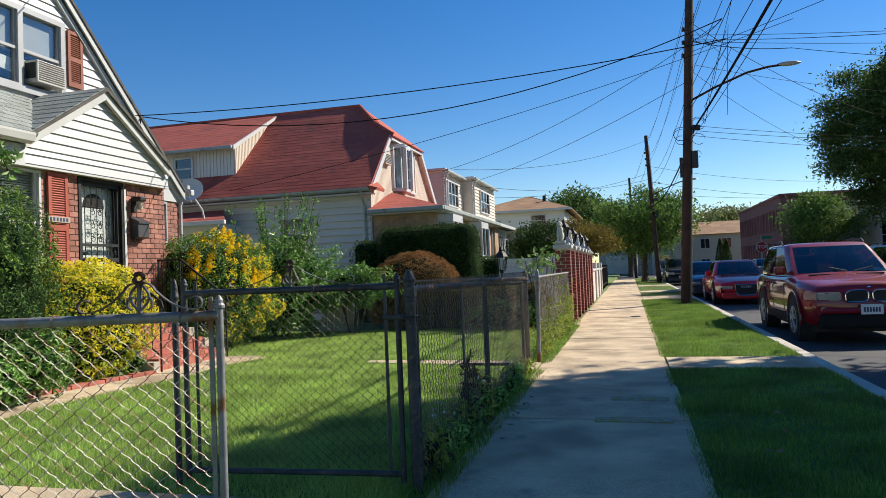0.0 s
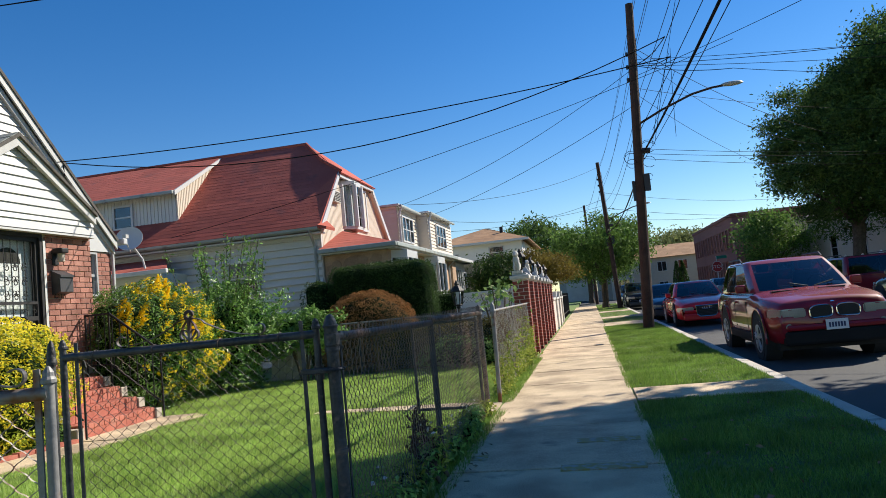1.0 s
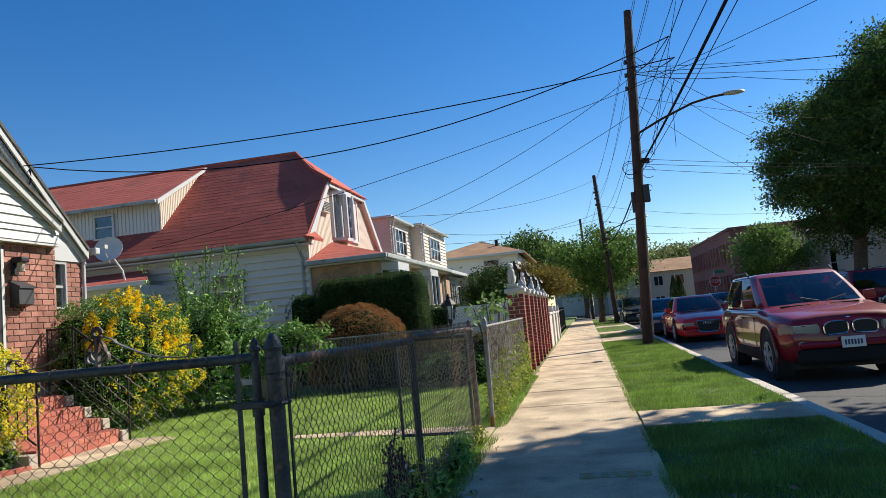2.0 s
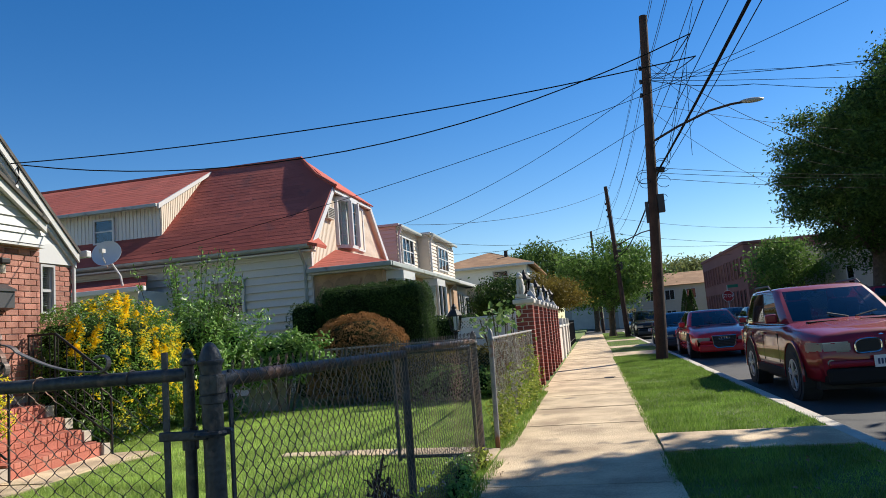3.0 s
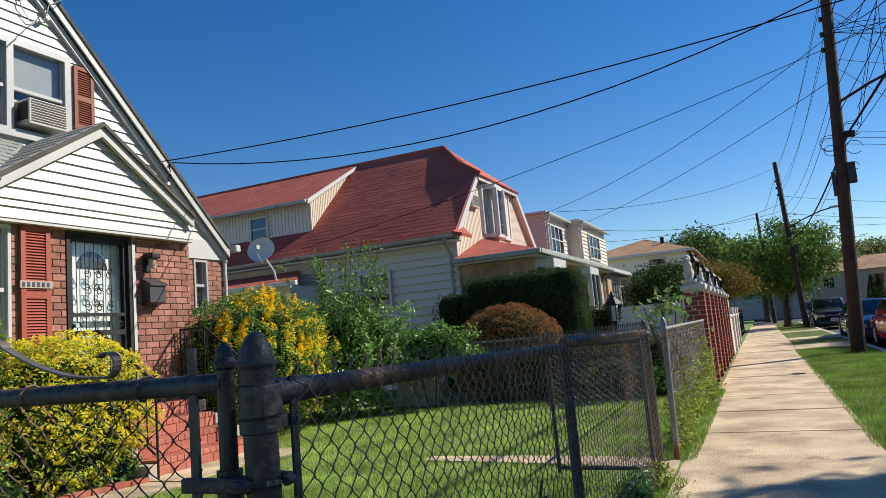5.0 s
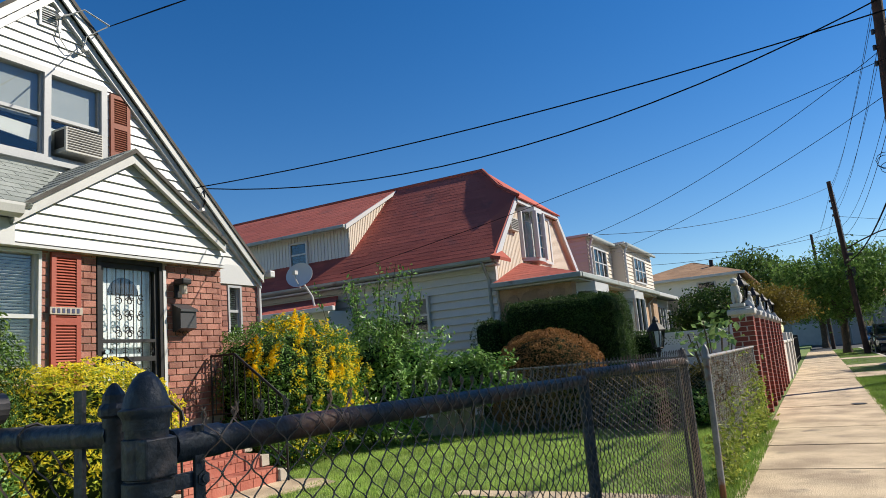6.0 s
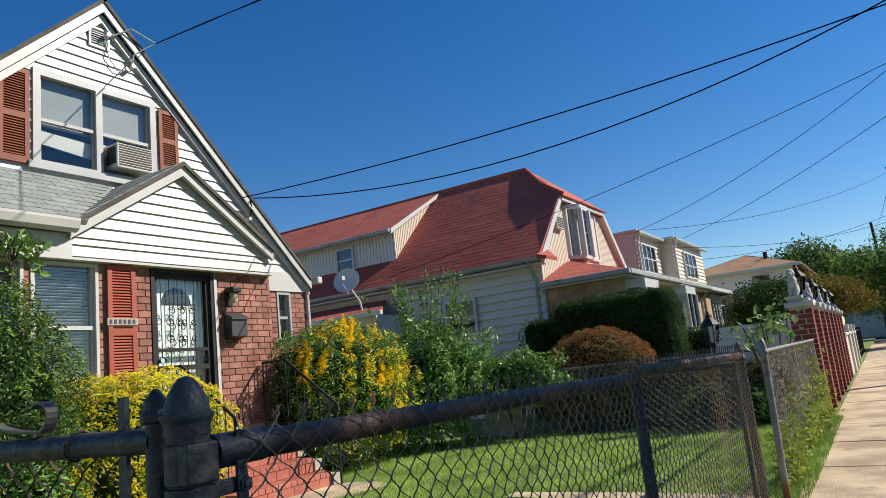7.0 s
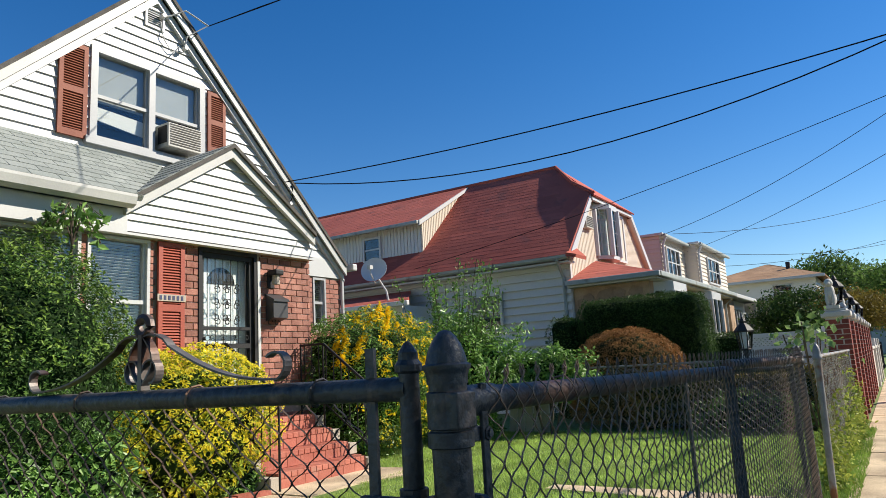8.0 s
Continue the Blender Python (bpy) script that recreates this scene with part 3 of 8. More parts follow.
def clapboards(parent, x, z0, z1, step, left, right, hole=None, thick=0.024):
    """Overlapping boards, each its own piece, cut to the gable's slopes and round an opening."""
    z = z0
    while z < z1 - 0.02:
        t = min(z + step, z1)
        spans = [(left, right)]
        if hole and t > hole[2] and z < hole[3]:
            spans = [(left, lambda q: hole[0]), (lambda q: hole[1], right)]
        for lo, hi in spans:
            if hi(t) - lo(t) < 0.02 and hi(z) - lo(z) < 0.05:
                continue
            bm_ = bmesh.new()
            pts = [(lo(z), z), (hi(z), z), (max(hi(t), lo(t) + 0.005), t), (lo(t), t)]
            f = [bm_.verts.new((x + thick, y_, z_)) for y_, z_ in pts[:2]] + [bm_.verts.new((x + 0.002, y_, z_)) for y_, z_ in pts[2:]]
            b = [bm_.verts.new((x - 0.008, y_, z_)) for y_, z_ in pts]
            bm_.faces.new(f)
            bm_.faces.new(b[::-1])
            for i in range(4):
                bm_.faces.new((f[i], b[i], b[(i + 1) % 4], f[(i + 1) % 4]))
            bmesh.ops.recalc_face_normals(bm_, faces=bm_.faces)
            part("siding_board", bm_, M_SIDING, parent)
        z = t


clapboards(house, XU, 3.16, 6.60, 0.135, lambda z: YC - gable_y(z) + 0.02, lambda z: YC + gable_y(z) - 0.02, (WY0, WY1, WZ0, WZ1))

# main roof with rake boards
for s in (1, -1):
    bm = bmesh.new()
    e = gable_y(3.08)
    slab(bm, [(XU + 0.15, YC, APEX + 0.12), (XU + 0.15, YC + s * (e + 0.12), 3.08), (-18.8, YC + s * (e + 0.12), 3.08), (-18.8, YC, APEX + 0.12)], 0.05)
    part("roof", bm, M_DSHING, house, "dark weathered asphalt shingle roof")
    for off, dx, w in ((0.0, 0.13, 0.10), (0.12, 0.07, 0.08)):
        bm = bmesh.new()
        y1_, z1_ = YC, APEX + 0.06 - off * 1.4
        y2_, z2_ = YC + s * (e + 0.1), 3.02 - off * 1.0
        v = [(y1_, z1_), (y2_, z2_), (y2_, z2_ - w * 1.3), (y1_, z1_ - w * 1.45)]
        if s < 0:
            v = v[::-1]
        prism(bm, v, "x", XU + dx - 0.03 - (0.03 if off else 0), XU + dx)
        part("rake_board", bm, M_GUTTER if not off else M_TRIM, house)
    part("soffit", slab(bmesh.new(), [(XU, YC, APEX + 0.06), (XU, YC + s * (e + 0.1), 3.0), (XU + 0.10, YC + s * (e + 0.1), 3.0), (XU + 0.10, YC, APEX + 0.06)], 0.02), M_TRIM, house)


def sash_window(parent, x, y0, y1, z0, z1, blind=0.0, deep=0.1, shade=False, fm=None):
    """A double-hung window in an opening of a wall facing +x, with its frame, sashes, panes and blind."""
    w = thing("window", "", "")
    w.parent = parent
    fr = bmesh.new()
    t = 0.036
    for a in ((y0, y0 + t, z0, z1), (y1 - t, y1, z0, z1), (y0 + t, y1 - t, z0, z0 + t), (y0 + t, y1 - t, z1 - t, z1)):
        box(fr, x - deep, x + 0.035, *a)
    zm = (z0 + z1) / 2 - 0.02
    box(fr, x - 0.05, x + 0.005, y0 + t, y1 - t, zm - 0.022, zm + 0.022)
    for ya in (y0 + t, y1 - t - 0.028):
        box(fr, x - 0.06, x - 0.008, ya, ya + 0.028, z0 + t, z1 - t)
    part("frame", fr, fm or (M_ALU if shade else M_TRIM), w)
    part("pane", B(x - 0.042, x - 0.036, y0 + t + 0.02, y1 - t - 0.02, z0 + t, z1 - t), M_GLASS, w).visible_shadow = False
    # near-black sheet takes the place of the unlit room
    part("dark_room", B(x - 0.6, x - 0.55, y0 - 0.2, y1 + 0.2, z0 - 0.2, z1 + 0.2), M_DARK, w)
    if shade:
        part("roller_shade", B(x - 0.10, x - 0.09, y0 + t, y1 - t, z1 - (z1 - z0) * blind, z1 - t), M_SHADE, w)
        cl = bmesh.new()
        slab(cl, [(x - 0.12, y0 + t, z0 + 0.3), (x - 0.12, y1 - t, z0 + 0.22), (x - 0.10, y1 - t, z0 + 0.42), (x - 0.10, y0 + t, z0 + 0.46)], 0.02)
        part("cloth", cl, M_BLIND, w)
    elif blind:
        n = int((z1 - z0 - 2 * t) * blind / 0.035)
        bb = bmesh.new()
        for k in range(n):
            zz = z1 - t - 0.03 - k * 0.035
            slab(bb, [(x - 0.10, y0 + t, zz), (x - 0.10, y1 - t, zz), (x - 0.078, y1 - t, zz + 0.02), (x - 0.078, y0 + t, zz + 0.02)], 0.002)
        part("blind", bb, M_BLIND, w)
    return w


w1 = sash_window(house, XU + 0.01, WY0, 8.54, WZ0, WZ1, 0.56, shade=True)
w2 = sash_window(house, XU + 0.01, 8.56, WY1, WZ0, WZ1, 0.5, shade=True)
bm = bmesh.new()
for a in ((WY0 - 0.055, WY0, WZ0 - 0.02, WZ1 + 0.05), (WY1, WY1 + 0.055, WZ0 - 0.02, WZ1 + 0.05), (WY0, WY1, WZ1, WZ1 + 0.05), (8.54, 8.56, WZ0, WZ1)):
    box(bm, XU - 0.01, XU + 0.045, *a)
box(bm, XU - 0.02, XU + 0.08, WY0 - 0.12, WY1 + 0.12, WZ0 - 0.09, WZ0 - 0.001)
part("window_casing", bm, M_ALU, house)


def shutter(parent, x, y0, y1, z0, z1, material, name="shutter"):
    s = thing(name, "", "")
    s.parent = parent
    t = 0.055
    zm = (z0 + z1) / 2
    fr = bmesh.new()
    for a in ((y0, y0 + t, z0, z1), (y1 - t, y1, z0, z1), (y0 + t, y1 - t, z0, z0 + t * 1.5), (y0 + t, y1 - t, z1 - t, z1), (y0 + t, y1 - t, zm - 0.04, zm + 0.04)):
        box(fr, x, x + 0.035, *a)
    part("shutter_frame", fr, material, s)
    part("back_panel", B(x, x + 0.008, y0 + t, y1 - t, z0 + t, z1 - t), material, s)
    z = z0 + t * 1.5 + 0.012
    while z < z1 - t - 0.02:
        if not zm - 0.055 < z < zm + 0.04:
            part("slat", slab(bmesh.new(), [(x + 0.012, y0 + t, z + 0.026), (x + 0.012, y1 - t, z + 0.026), (x + 0.034, y1 - t, z), (x + 0.034, y0 + t, z)], 0.005), material, s)
        z += 0.033
    return s


shutter(house, XU + 0.02, 7.28, 7.64, 4.22, 5.42, M_SHUTB)
shutter(house, XU + 0.02, 9.46, 9.78, 4.5, 5.42, M_SHUTB)
# attic vent
v = thing("gable_vent", "", "")
v.parent = house
bm = bmesh.new()
for a in ((8.43, 8.46, 6.06, 6.36), (8.70, 8.73, 6.06, 6.36), (8.46, 8.70, 6.06, 6.09), (8.46, 8.70, 6.33, 6.36)):
    box(bm, XU, XU + 0.04, *a)
part("vent_frame", bm, M_TRIM, v)
part("vent_backing", B(XU, XU + 0.012, 8.46, 8.70, 6.09, 6.33), M_DARK, v)
for k in range(7):
    z = 6.095 + k * 0.032
    part("slat", slab(bmesh.new(), [(XU + 0.014, 8.46, z + 0.026), (XU + 0.014, 8.70, z + 0.026), (XU + 0.036, 8.70, z), (XU + 0.036, 8.46, z)], 0.005), M_TRIM, v)

# projecting front: brick porch and window bay
DY0, DY1, DZ0, DZ1 = 8.53, 9.46, 0.70, 2.85
wall_rect("porch_wall", house, XF - 0.2, XF - 0.016, 5.0, 10.45, -0.2, 2.9, [(DY0, DY1, DZ0, DZ1), (6.1, 7.05, 1.45, 2.83), (7.12, 7.86, 1.45, 2.83)], M_MORTAR)
part("porch_side", B(XB - 0.012, XF - 0.2, 10.27, 10.45, -0.2, 2.9), M_MORTAR, house)
part("porch_side", B(XB - 0.012, XF - 0.2, 5.0, 5.18, -0.2, 2.9), M_MORTAR, house)
# porch gable
GY0, GY1, GZ, GC, GT = 7.46, 10.44, 2.885, 8.92, 4.08
clapboards(house, -7.24, GZ, 3.1, 0.13, lambda z: GY0, lambda z: GY1)
clapboards(house, -7.24, 3.1, GT, 0.13, lambda z: max(GY0, GC - (GT + 0.03 - z) / 0.66), lambda z: min(GY1, GC + (GT + 0.03 - z) / 0.66))
bm = bmesh.new()
prism(bm, [(GY0, GZ), (GY1, GZ), (GY1, 3.1), (GC, GT), (GY0, 3.1)], "x", XF - 0.19, -7.249)
part("porch_gable", bm, M_SIDING, house)
for s in (1, -1):
    bm = bmesh.new()
    yo = 1.48
    slab(bm, [(-7.12, GC, GT + 0.13), (-7.12, GC + s * yo, 3.23), (XU - 0.01, GC + s * yo, 3.23), (XU - 0.01, GC, GT + 0.13)], 0.045)
    part("porch_roof", bm, M_DSHING if s > 0 else M_SHING, house)
    if s < 0:
        for r in range(9):
            for k in range(4):
                f0, f1 = r / 9, min(1.0, (r + 1.1) / 9)
                x0, x1 = -7.12 - 1.24 * k / 4, -7.12 - 1.24 * (k + 1) / 4 + 0.006
                ya, yb, za, zb = GC - yo * (1 - f0), GC - yo * (1 - f1), 3.23 + (GT + 0.13 - 3.23) * f0, 3.23 + (GT + 0.13 - 3.23) * f1
                part("shingle", slab(bmesh.new(), [(x0, ya, za + 0.013), (x1, ya, za + 0.013), (x1, yb, zb + 0.005), (x0, yb, zb + 0.005)], 0.008), M_SHING, house)
    bm = bmesh.new()
    v = [(GC, GT + 0.075), (GC + s * yo, 3.17), (GC + s * yo, 3.05), (GC, GT - 0.055)]
    prism(bm, v if s > 0 else v[::-1], "x", -7.20, -7.14)
    part("rake_board", bm, M_GUTTER, house)
    bm = bmesh.new()
    v = [(GC, GT + 0.125), (GC + s * yo, 3.225), (GC + s * yo, 3.17), (GC, GT + 0.07)]
    prism(bm, v if s > 0 else v[::-1], "x", -7.14, -7.105)
    part("drip_edge", bm, M_DSHING, house)
# grey shingled shed roof over the bay, piece by piece
shed = thing("shed_roof", "", "")
shed.parent = house
SX0, SZ0, SX1, SZ1 = -7.10, 3.27, XU, 4.14
part("roof_deck", slab(bmesh.new(), [(SX0, 4.9, SZ0), (SX0, 7.62, SZ0), (SX1, 8.75, SZ1), (SX1, 4.9, SZ1)], 0.05), M_SHING, shed)
rows = 10
rng = random.Random(4)
for r in range(rows):
    f0, f1 = r / rows, min(1.0, (r + 1.12) / rows)
    y = 4.92 - (0.15 if r % 2 else 0)
    lim = 7.62 + 1.1 * f0
    while y < lim:
        w = 0.30
        ye = min(y + w - 0.008, lim)
        if ye - y > 0.05:
            h = 0.012 + rng.uniform(0, 0.004)
            xa, za, xb, zb = SX0 + (SX1 - SX0) * f0, SZ0 + (SZ1 - SZ0) * f0, SX0 + (SX1 - SX0) * f1, SZ0 + (SZ1 - SZ0) * f1
            part("shingle", slab(bmesh.new(), [(xa, y, za + h), (xa, ye, za + h), (xb, ye, zb + 0.006), (xb, y, zb + 0.006)], 0.008), M_SHING, shed)
        y += w
bm = bmesh.new()
prism(bm, [(SX0 - 0.01, 3.25), (SX0 + 0.10, 3.25), (SX0 + 0.10, 3.22), (SX0 + 0.08, 3.14), (SX0 + 0.02, 3.11), (SX0 - 0.01, 3.11)], "y", 4.9, 7.48)
part("gutter", bm, M_GUTTER, house)
part("bay_fascia", B(-7.30, -7.20, 4.9, 7.495, 2.84, 3.12), M_TRIM, house)
part("bay_ceiling", B(XB, -7.21, 5.0, 10.44, 2.842, 2.87), M_TRIM, house)
sash_window(house, XF - 0.02, 6.1, 7.05, 1.45, 2.83, 0.95)
sash_window(house, XF - 0.02, 7.12, 7.86, 1.45, 2.83, 0.95)
shutter(house, XF + 0.012, 7.95, 8.30, 1.30, 2.83, M_SHUT)
num = thing("number_plaque", "", "")
num.parent = house
part("plaque_plate", B(XF + 0.047, XF + 0.058, 7.93, 8.31, 2.14, 2.22), M_STONE, num)
for k in range(6):
    part("bar", B(XF + 0.058, XF + 0.062, 7.955 + k * 0.057, 7.985 + k * 0.057, 2.155, 2.205), M_INK, num)
sash_window(house, XB - 0.02, 11.62, 11.93, 2.02, 2.82, 0.9, fm=M_ALU)
part("frieze", B(XB - 0.012, XB + 0.03, 10.3, 12.32, 2.84, 3.16), M_TRIM, house)
part("corner_pipe", tube(bmesh.new(), (XB + 0.03, 12.33, -0.1), (XB + 0.03, 12.33, 3.0), 0.03), M_TRIM, house)
part("eave_gutter", B(-18.5, XB + 0.22, 12.42, 12.54, 2.98, 3.1, bevel=0.02), M_TRIM, house)

# door: white inner door, wrought-iron storm door before it
door = thing("storm_door", "", "")
door.parent = house
bm = bmesh.new()
for a in ((DY0, DY0 + 0.05, DZ0, DZ1), (DY1 - 0.05, DY1, DZ0, DZ1), (DY0 + 0.05, DY1 - 0.05, DZ1 - 0.06, DZ1)):
    box(bm, XF - 0.18, XF + 0.01, *a)
part("door_frame", bm, M_IRON, door)
part("door_jamb", B(XF - 0.01, XF + 0.02, DY1 + 0.0, DY1 + 0.045, DZ0, DZ1 - 0.1), M_TRIM, door)
part("inner_door", B(XF - 0.2, XF - 0.16, DY0 + 0.05, DY1 - 0.05, DZ0, DZ1 - 0.06), M_DOORW, door)
bm = bmesh.new()
arc = [(9.0 + 0.22 * math.cos(t), 2.42 + 0.22 * math.sin(t)) for t in [math.pi * k / 10 for k in range(11)]]
prism(bm, arc, "x", XF - 0.16, XF - 0.152)
part("fanlight", bm, M_DARK, door)
sf = bmesh.new()
a0, a1 = DY0 + 0.05, DY1 - 0.05
for a in ((a0, a0 + 0.05, DZ0, DZ1 - 0.06), (a1 - 0.05, a1, DZ0, DZ1 - 0.06), (a0 + 0.05, a1 - 0.05, DZ0, DZ0 + 0.2), (a0 + 0.05, a1 - 0.05, DZ1 - 0.12, DZ1 - 0.06), (a0 + 0.05, a1 - 0.05, 1.83, 1.87), (a0 + 0.05, a1 - 0.05, 1.60, 1.66)):
    box(sf, XF - 0.07, XF - 0.03, *a)
part("storm_frame", sf, M_IRON, door)
part("pane", B(XF - 0.078, XF - 0.072, a0 + 0.02, a1 - 0.02, DZ0 + 0.1, DZ1 - 0.1), M_GLASS, door).visible_shadow = False
gr = bmesh.new()
for k in range(6):
    y = a0 + 0.05 + (a1 - a0 - 0.1) * (k + 0.5) / 6
    tube(gr, (XF - 0.04, y, DZ0 + 0.18), (XF - 0.04, y, DZ1 - 0.1), 0.006, 6)


def scroll(bm_, x, y, z, r, turn, flip=1, rad=0.006):
    pts = []
    for k in range(15):
        a = k / 14 * math.pi * 1.7
        q = r * (1 - 0.6 * k / 14)
        pts.append((x, y + flip * (q * math.cos(a + turn) - r * math.cos(turn)), z + q * math.sin(a + turn) - r * math.sin(turn)))
    path_tube(bm_, pts, rad, 5)


for zz in (1.95, 2.15, 2.35):
    for fl in (1, -1):
        for yy in (0.06, 0.2):
            scroll(gr, XF - 0.035, 8.995 + fl * yy, zz, 0.055, 0.4, fl)
            scroll(gr, XF - 0.035, 8.995 + fl * yy, zz, 0.05, -2.2, -fl)
for k in range(7):
    scroll(gr, XF - 0.035, 8.68 + k * 0.1, 1.745, 0.035, 0.5, 1 if k % 2 else -1, 0.005)
    scroll(gr, XF - 0.035, 8.68 + k * 0.1, 1.5, 0.04, 0.5, -1 if k % 2 else 1, 0.005)
part("scrollwork", gr, M_IRON, door)
kn = bmesh.new()
tube(kn, (XF - 0.03, a0 + 0.06, 1.72), (XF + 0.03, a0 + 0.06, 1.72), 0.028, 12)
part("knob", kn, M_CHROME, door)

# wall lamp and letter box
lamp = thing("wall_lamp", "black outdoor wall lamp with a downward shade", "lamp", (XF, 9.70, 2.5))
part("backplate", B(-0.015, 0.02, -0.06, 0.06, -0.10, 0.12, bevel=0.006), M_IRON, lamp)
part("hood", B(0.02, 0.19, -0.075, 0.075, 0.06, 0.14, bevel=0.02), M_IRON, lamp)
part("shade", tube(bmesh.new(), (0.11, 0, -0.06), (0.11, 0, 0.06), 0.05, 12), M_STONE, lamp, "frosted glass shade")
mb = thing("letter_box", "black metal letter box on the brick wall", "letter box", (XF, 9.74, 1.97))
bm = bmesh.new()
prism(bm, [(0.0, -0.02), (0.15, 0.02), (0.15, 0.26), (0.0, 0.34)], "y", -0.13, 0.13)
part("body", bm, M_PLASTIC, mb)
bm = bmesh.new()
prism(bm, [(-0.01, 0.35), (0.17, 0.265), (0.17, 0.235), (0.16, 0.235), (-0.01, 0.32)], "y", -0.14, 0.14)
part("lid", bm, M_PLASTIC, mb)
bm = bmesh.new()
for yy in (-0.06, 0.06):
    scroll(bm, 0.06, yy, -0.03, 0.05, 0.2, 1)
part("paper_hook", bm, M_IRON, mb)

# window air conditioner
ac = thing("window_air_conditioner", "boxy pale window air conditioner with dusty grille", "air conditioner", (XU, 8.96, 4.36))
part("casing", B(-0.25, 0.20, -0.27, 0.27, 0.0, 0.34, bevel=0.012), M_ACBOX, ac)
for k in range(9):
    part("louvre", B(0.201, 0.206, -0.24, 0.25, 0.035 + k * 0.034, 0.052 + k * 0.034), M_DSHING, ac)
part("side_grille", B(-0.02, 0.17, -0.277, -0.271, 0.06, 0.3), M_DARK, ac)

# ---- steps with iron railings ----
steps = thing("front_steps", "red painted brick steps with grey end blocks", "steps", kind="structure")
SY0, SY1 = 8.62, 10.12
ST = [(-6.12, 0.175), (-6.40, 0.35), (-6.68, 0.525), (-6.96, 0.70)]
for i, (x, z) in enumerate(ST):
    part("step_core", B(-7.33 if i == 3 else ST[i + 1][0], x - 0.012, SY0 + 0.012, SY1 - 0.012, -0.1, z - 0.062), M_STEPRED, steps)
    n = 15
    for k in range(n):
        w = (SY1 - SY0) / n
        part("tread_brick", B(x - 0.29 if i < 3 else x - 0.2, x, SY0 + k * w + 0.004, SY0 + (k + 1) * w - 0.004, z - 0.06, z, bevel=0.004), M_STEPRED, steps)
    for k in range(7):
        w = (SY1 - SY0) / 7
        part("riser_brick", B(x - 0.1, x - 0.006, SY0 + k * w + 0.004, SY0 + (k + 1) * w - 0.004, z - 0.17, z - 0.066), M_STEPRED, steps)
    for ya in (SY0 - 0.14, SY1):
        part("end_block", B(x - 0.27, x + 0.02, ya, ya + 0.14, z - 0.17, z - 0.03, bevel=0.008), M_STONE, steps)
part("landing", B(-7.33, -7.165, SY0 + 0.01, SY1 - 0.01, 0.6, 0.698), M_STEPRED, steps)
for ya in (SY0 - 0.14, SY1):
    part("cheek_wall", B(-7.33, -6.3, ya + 0.01, ya + 0.13, -0.1, 0.17), M_STEPRED, steps)
    part("cheek_wall", B(-7.33, -6.85, ya + 0.01, ya + 0.13, 0.17, 0.5), M_STEPRED, steps)


def railing(y, name):
    r = thing(name, "black wrought-iron handrail beside the steps", "handrail", group="step handrails")
    top = [(-7.28, y, 1.62), (-6.85, y, 1.62), (-6.0, y, 0.98)]
    bm_ = bmesh.new()
    path_tube(bm_, [top[0], top[1], top[2], (-5.98, y, 0.9)], 0.018, 6)
    path_tube(bm_, [(-7.28, y, 0.85), (-6.88, y, 0.85), (-6.05, y, 0.25)], 0.012, 6)
    part("rail", bm_, M_IRON, r)
    for xx, z0, z1 in ((-7.27, 0.69, 1.62), (-6.86, 0.5, 1.62), (-6.02, 0.0, 0.99)):
        part("post", tube(bmesh.new(), (xx, y, z0), (xx, y, z1), 0.014, 6), M_IRON, r)
    for k in range(9):
        xx = -7.2 + k * 0.13
        zt = 1.62 if xx < -6.85 else 1.62 - (xx + 6.85) * 0.75
        zb = 0.85 if xx < -6.88 else 0.85 - (xx + 6.88) * 0.72
        part("baluster", tube(bmesh.new(), (xx, y, zb), (xx, y, zt), 0.008, 5), M_IRON, r)
    for xx, zz in ((-7.06, 1.25), (-6.5, 0.98)):
        for fl in (1, -1):
            bm_ = bmesh.new()
            pts = [(xx + fl * 0.05 * math.cos(a) * (1 - k / 20), y, zz + fl * 0.09 * math.sin(a) * (1 - k / 20)) for k, a in enumerate([j * 0.4 for j in range(16)])]
            path_tube(bm_, pts, 0.006, 5)
            part("scroll", bm_, M_IRON, r)
    return r


railing(SY0 - 0.07, "iron_handrail")
railing(SY1 + 0.07, "iron_handrail")

# ---- chain-link fences and gates ----


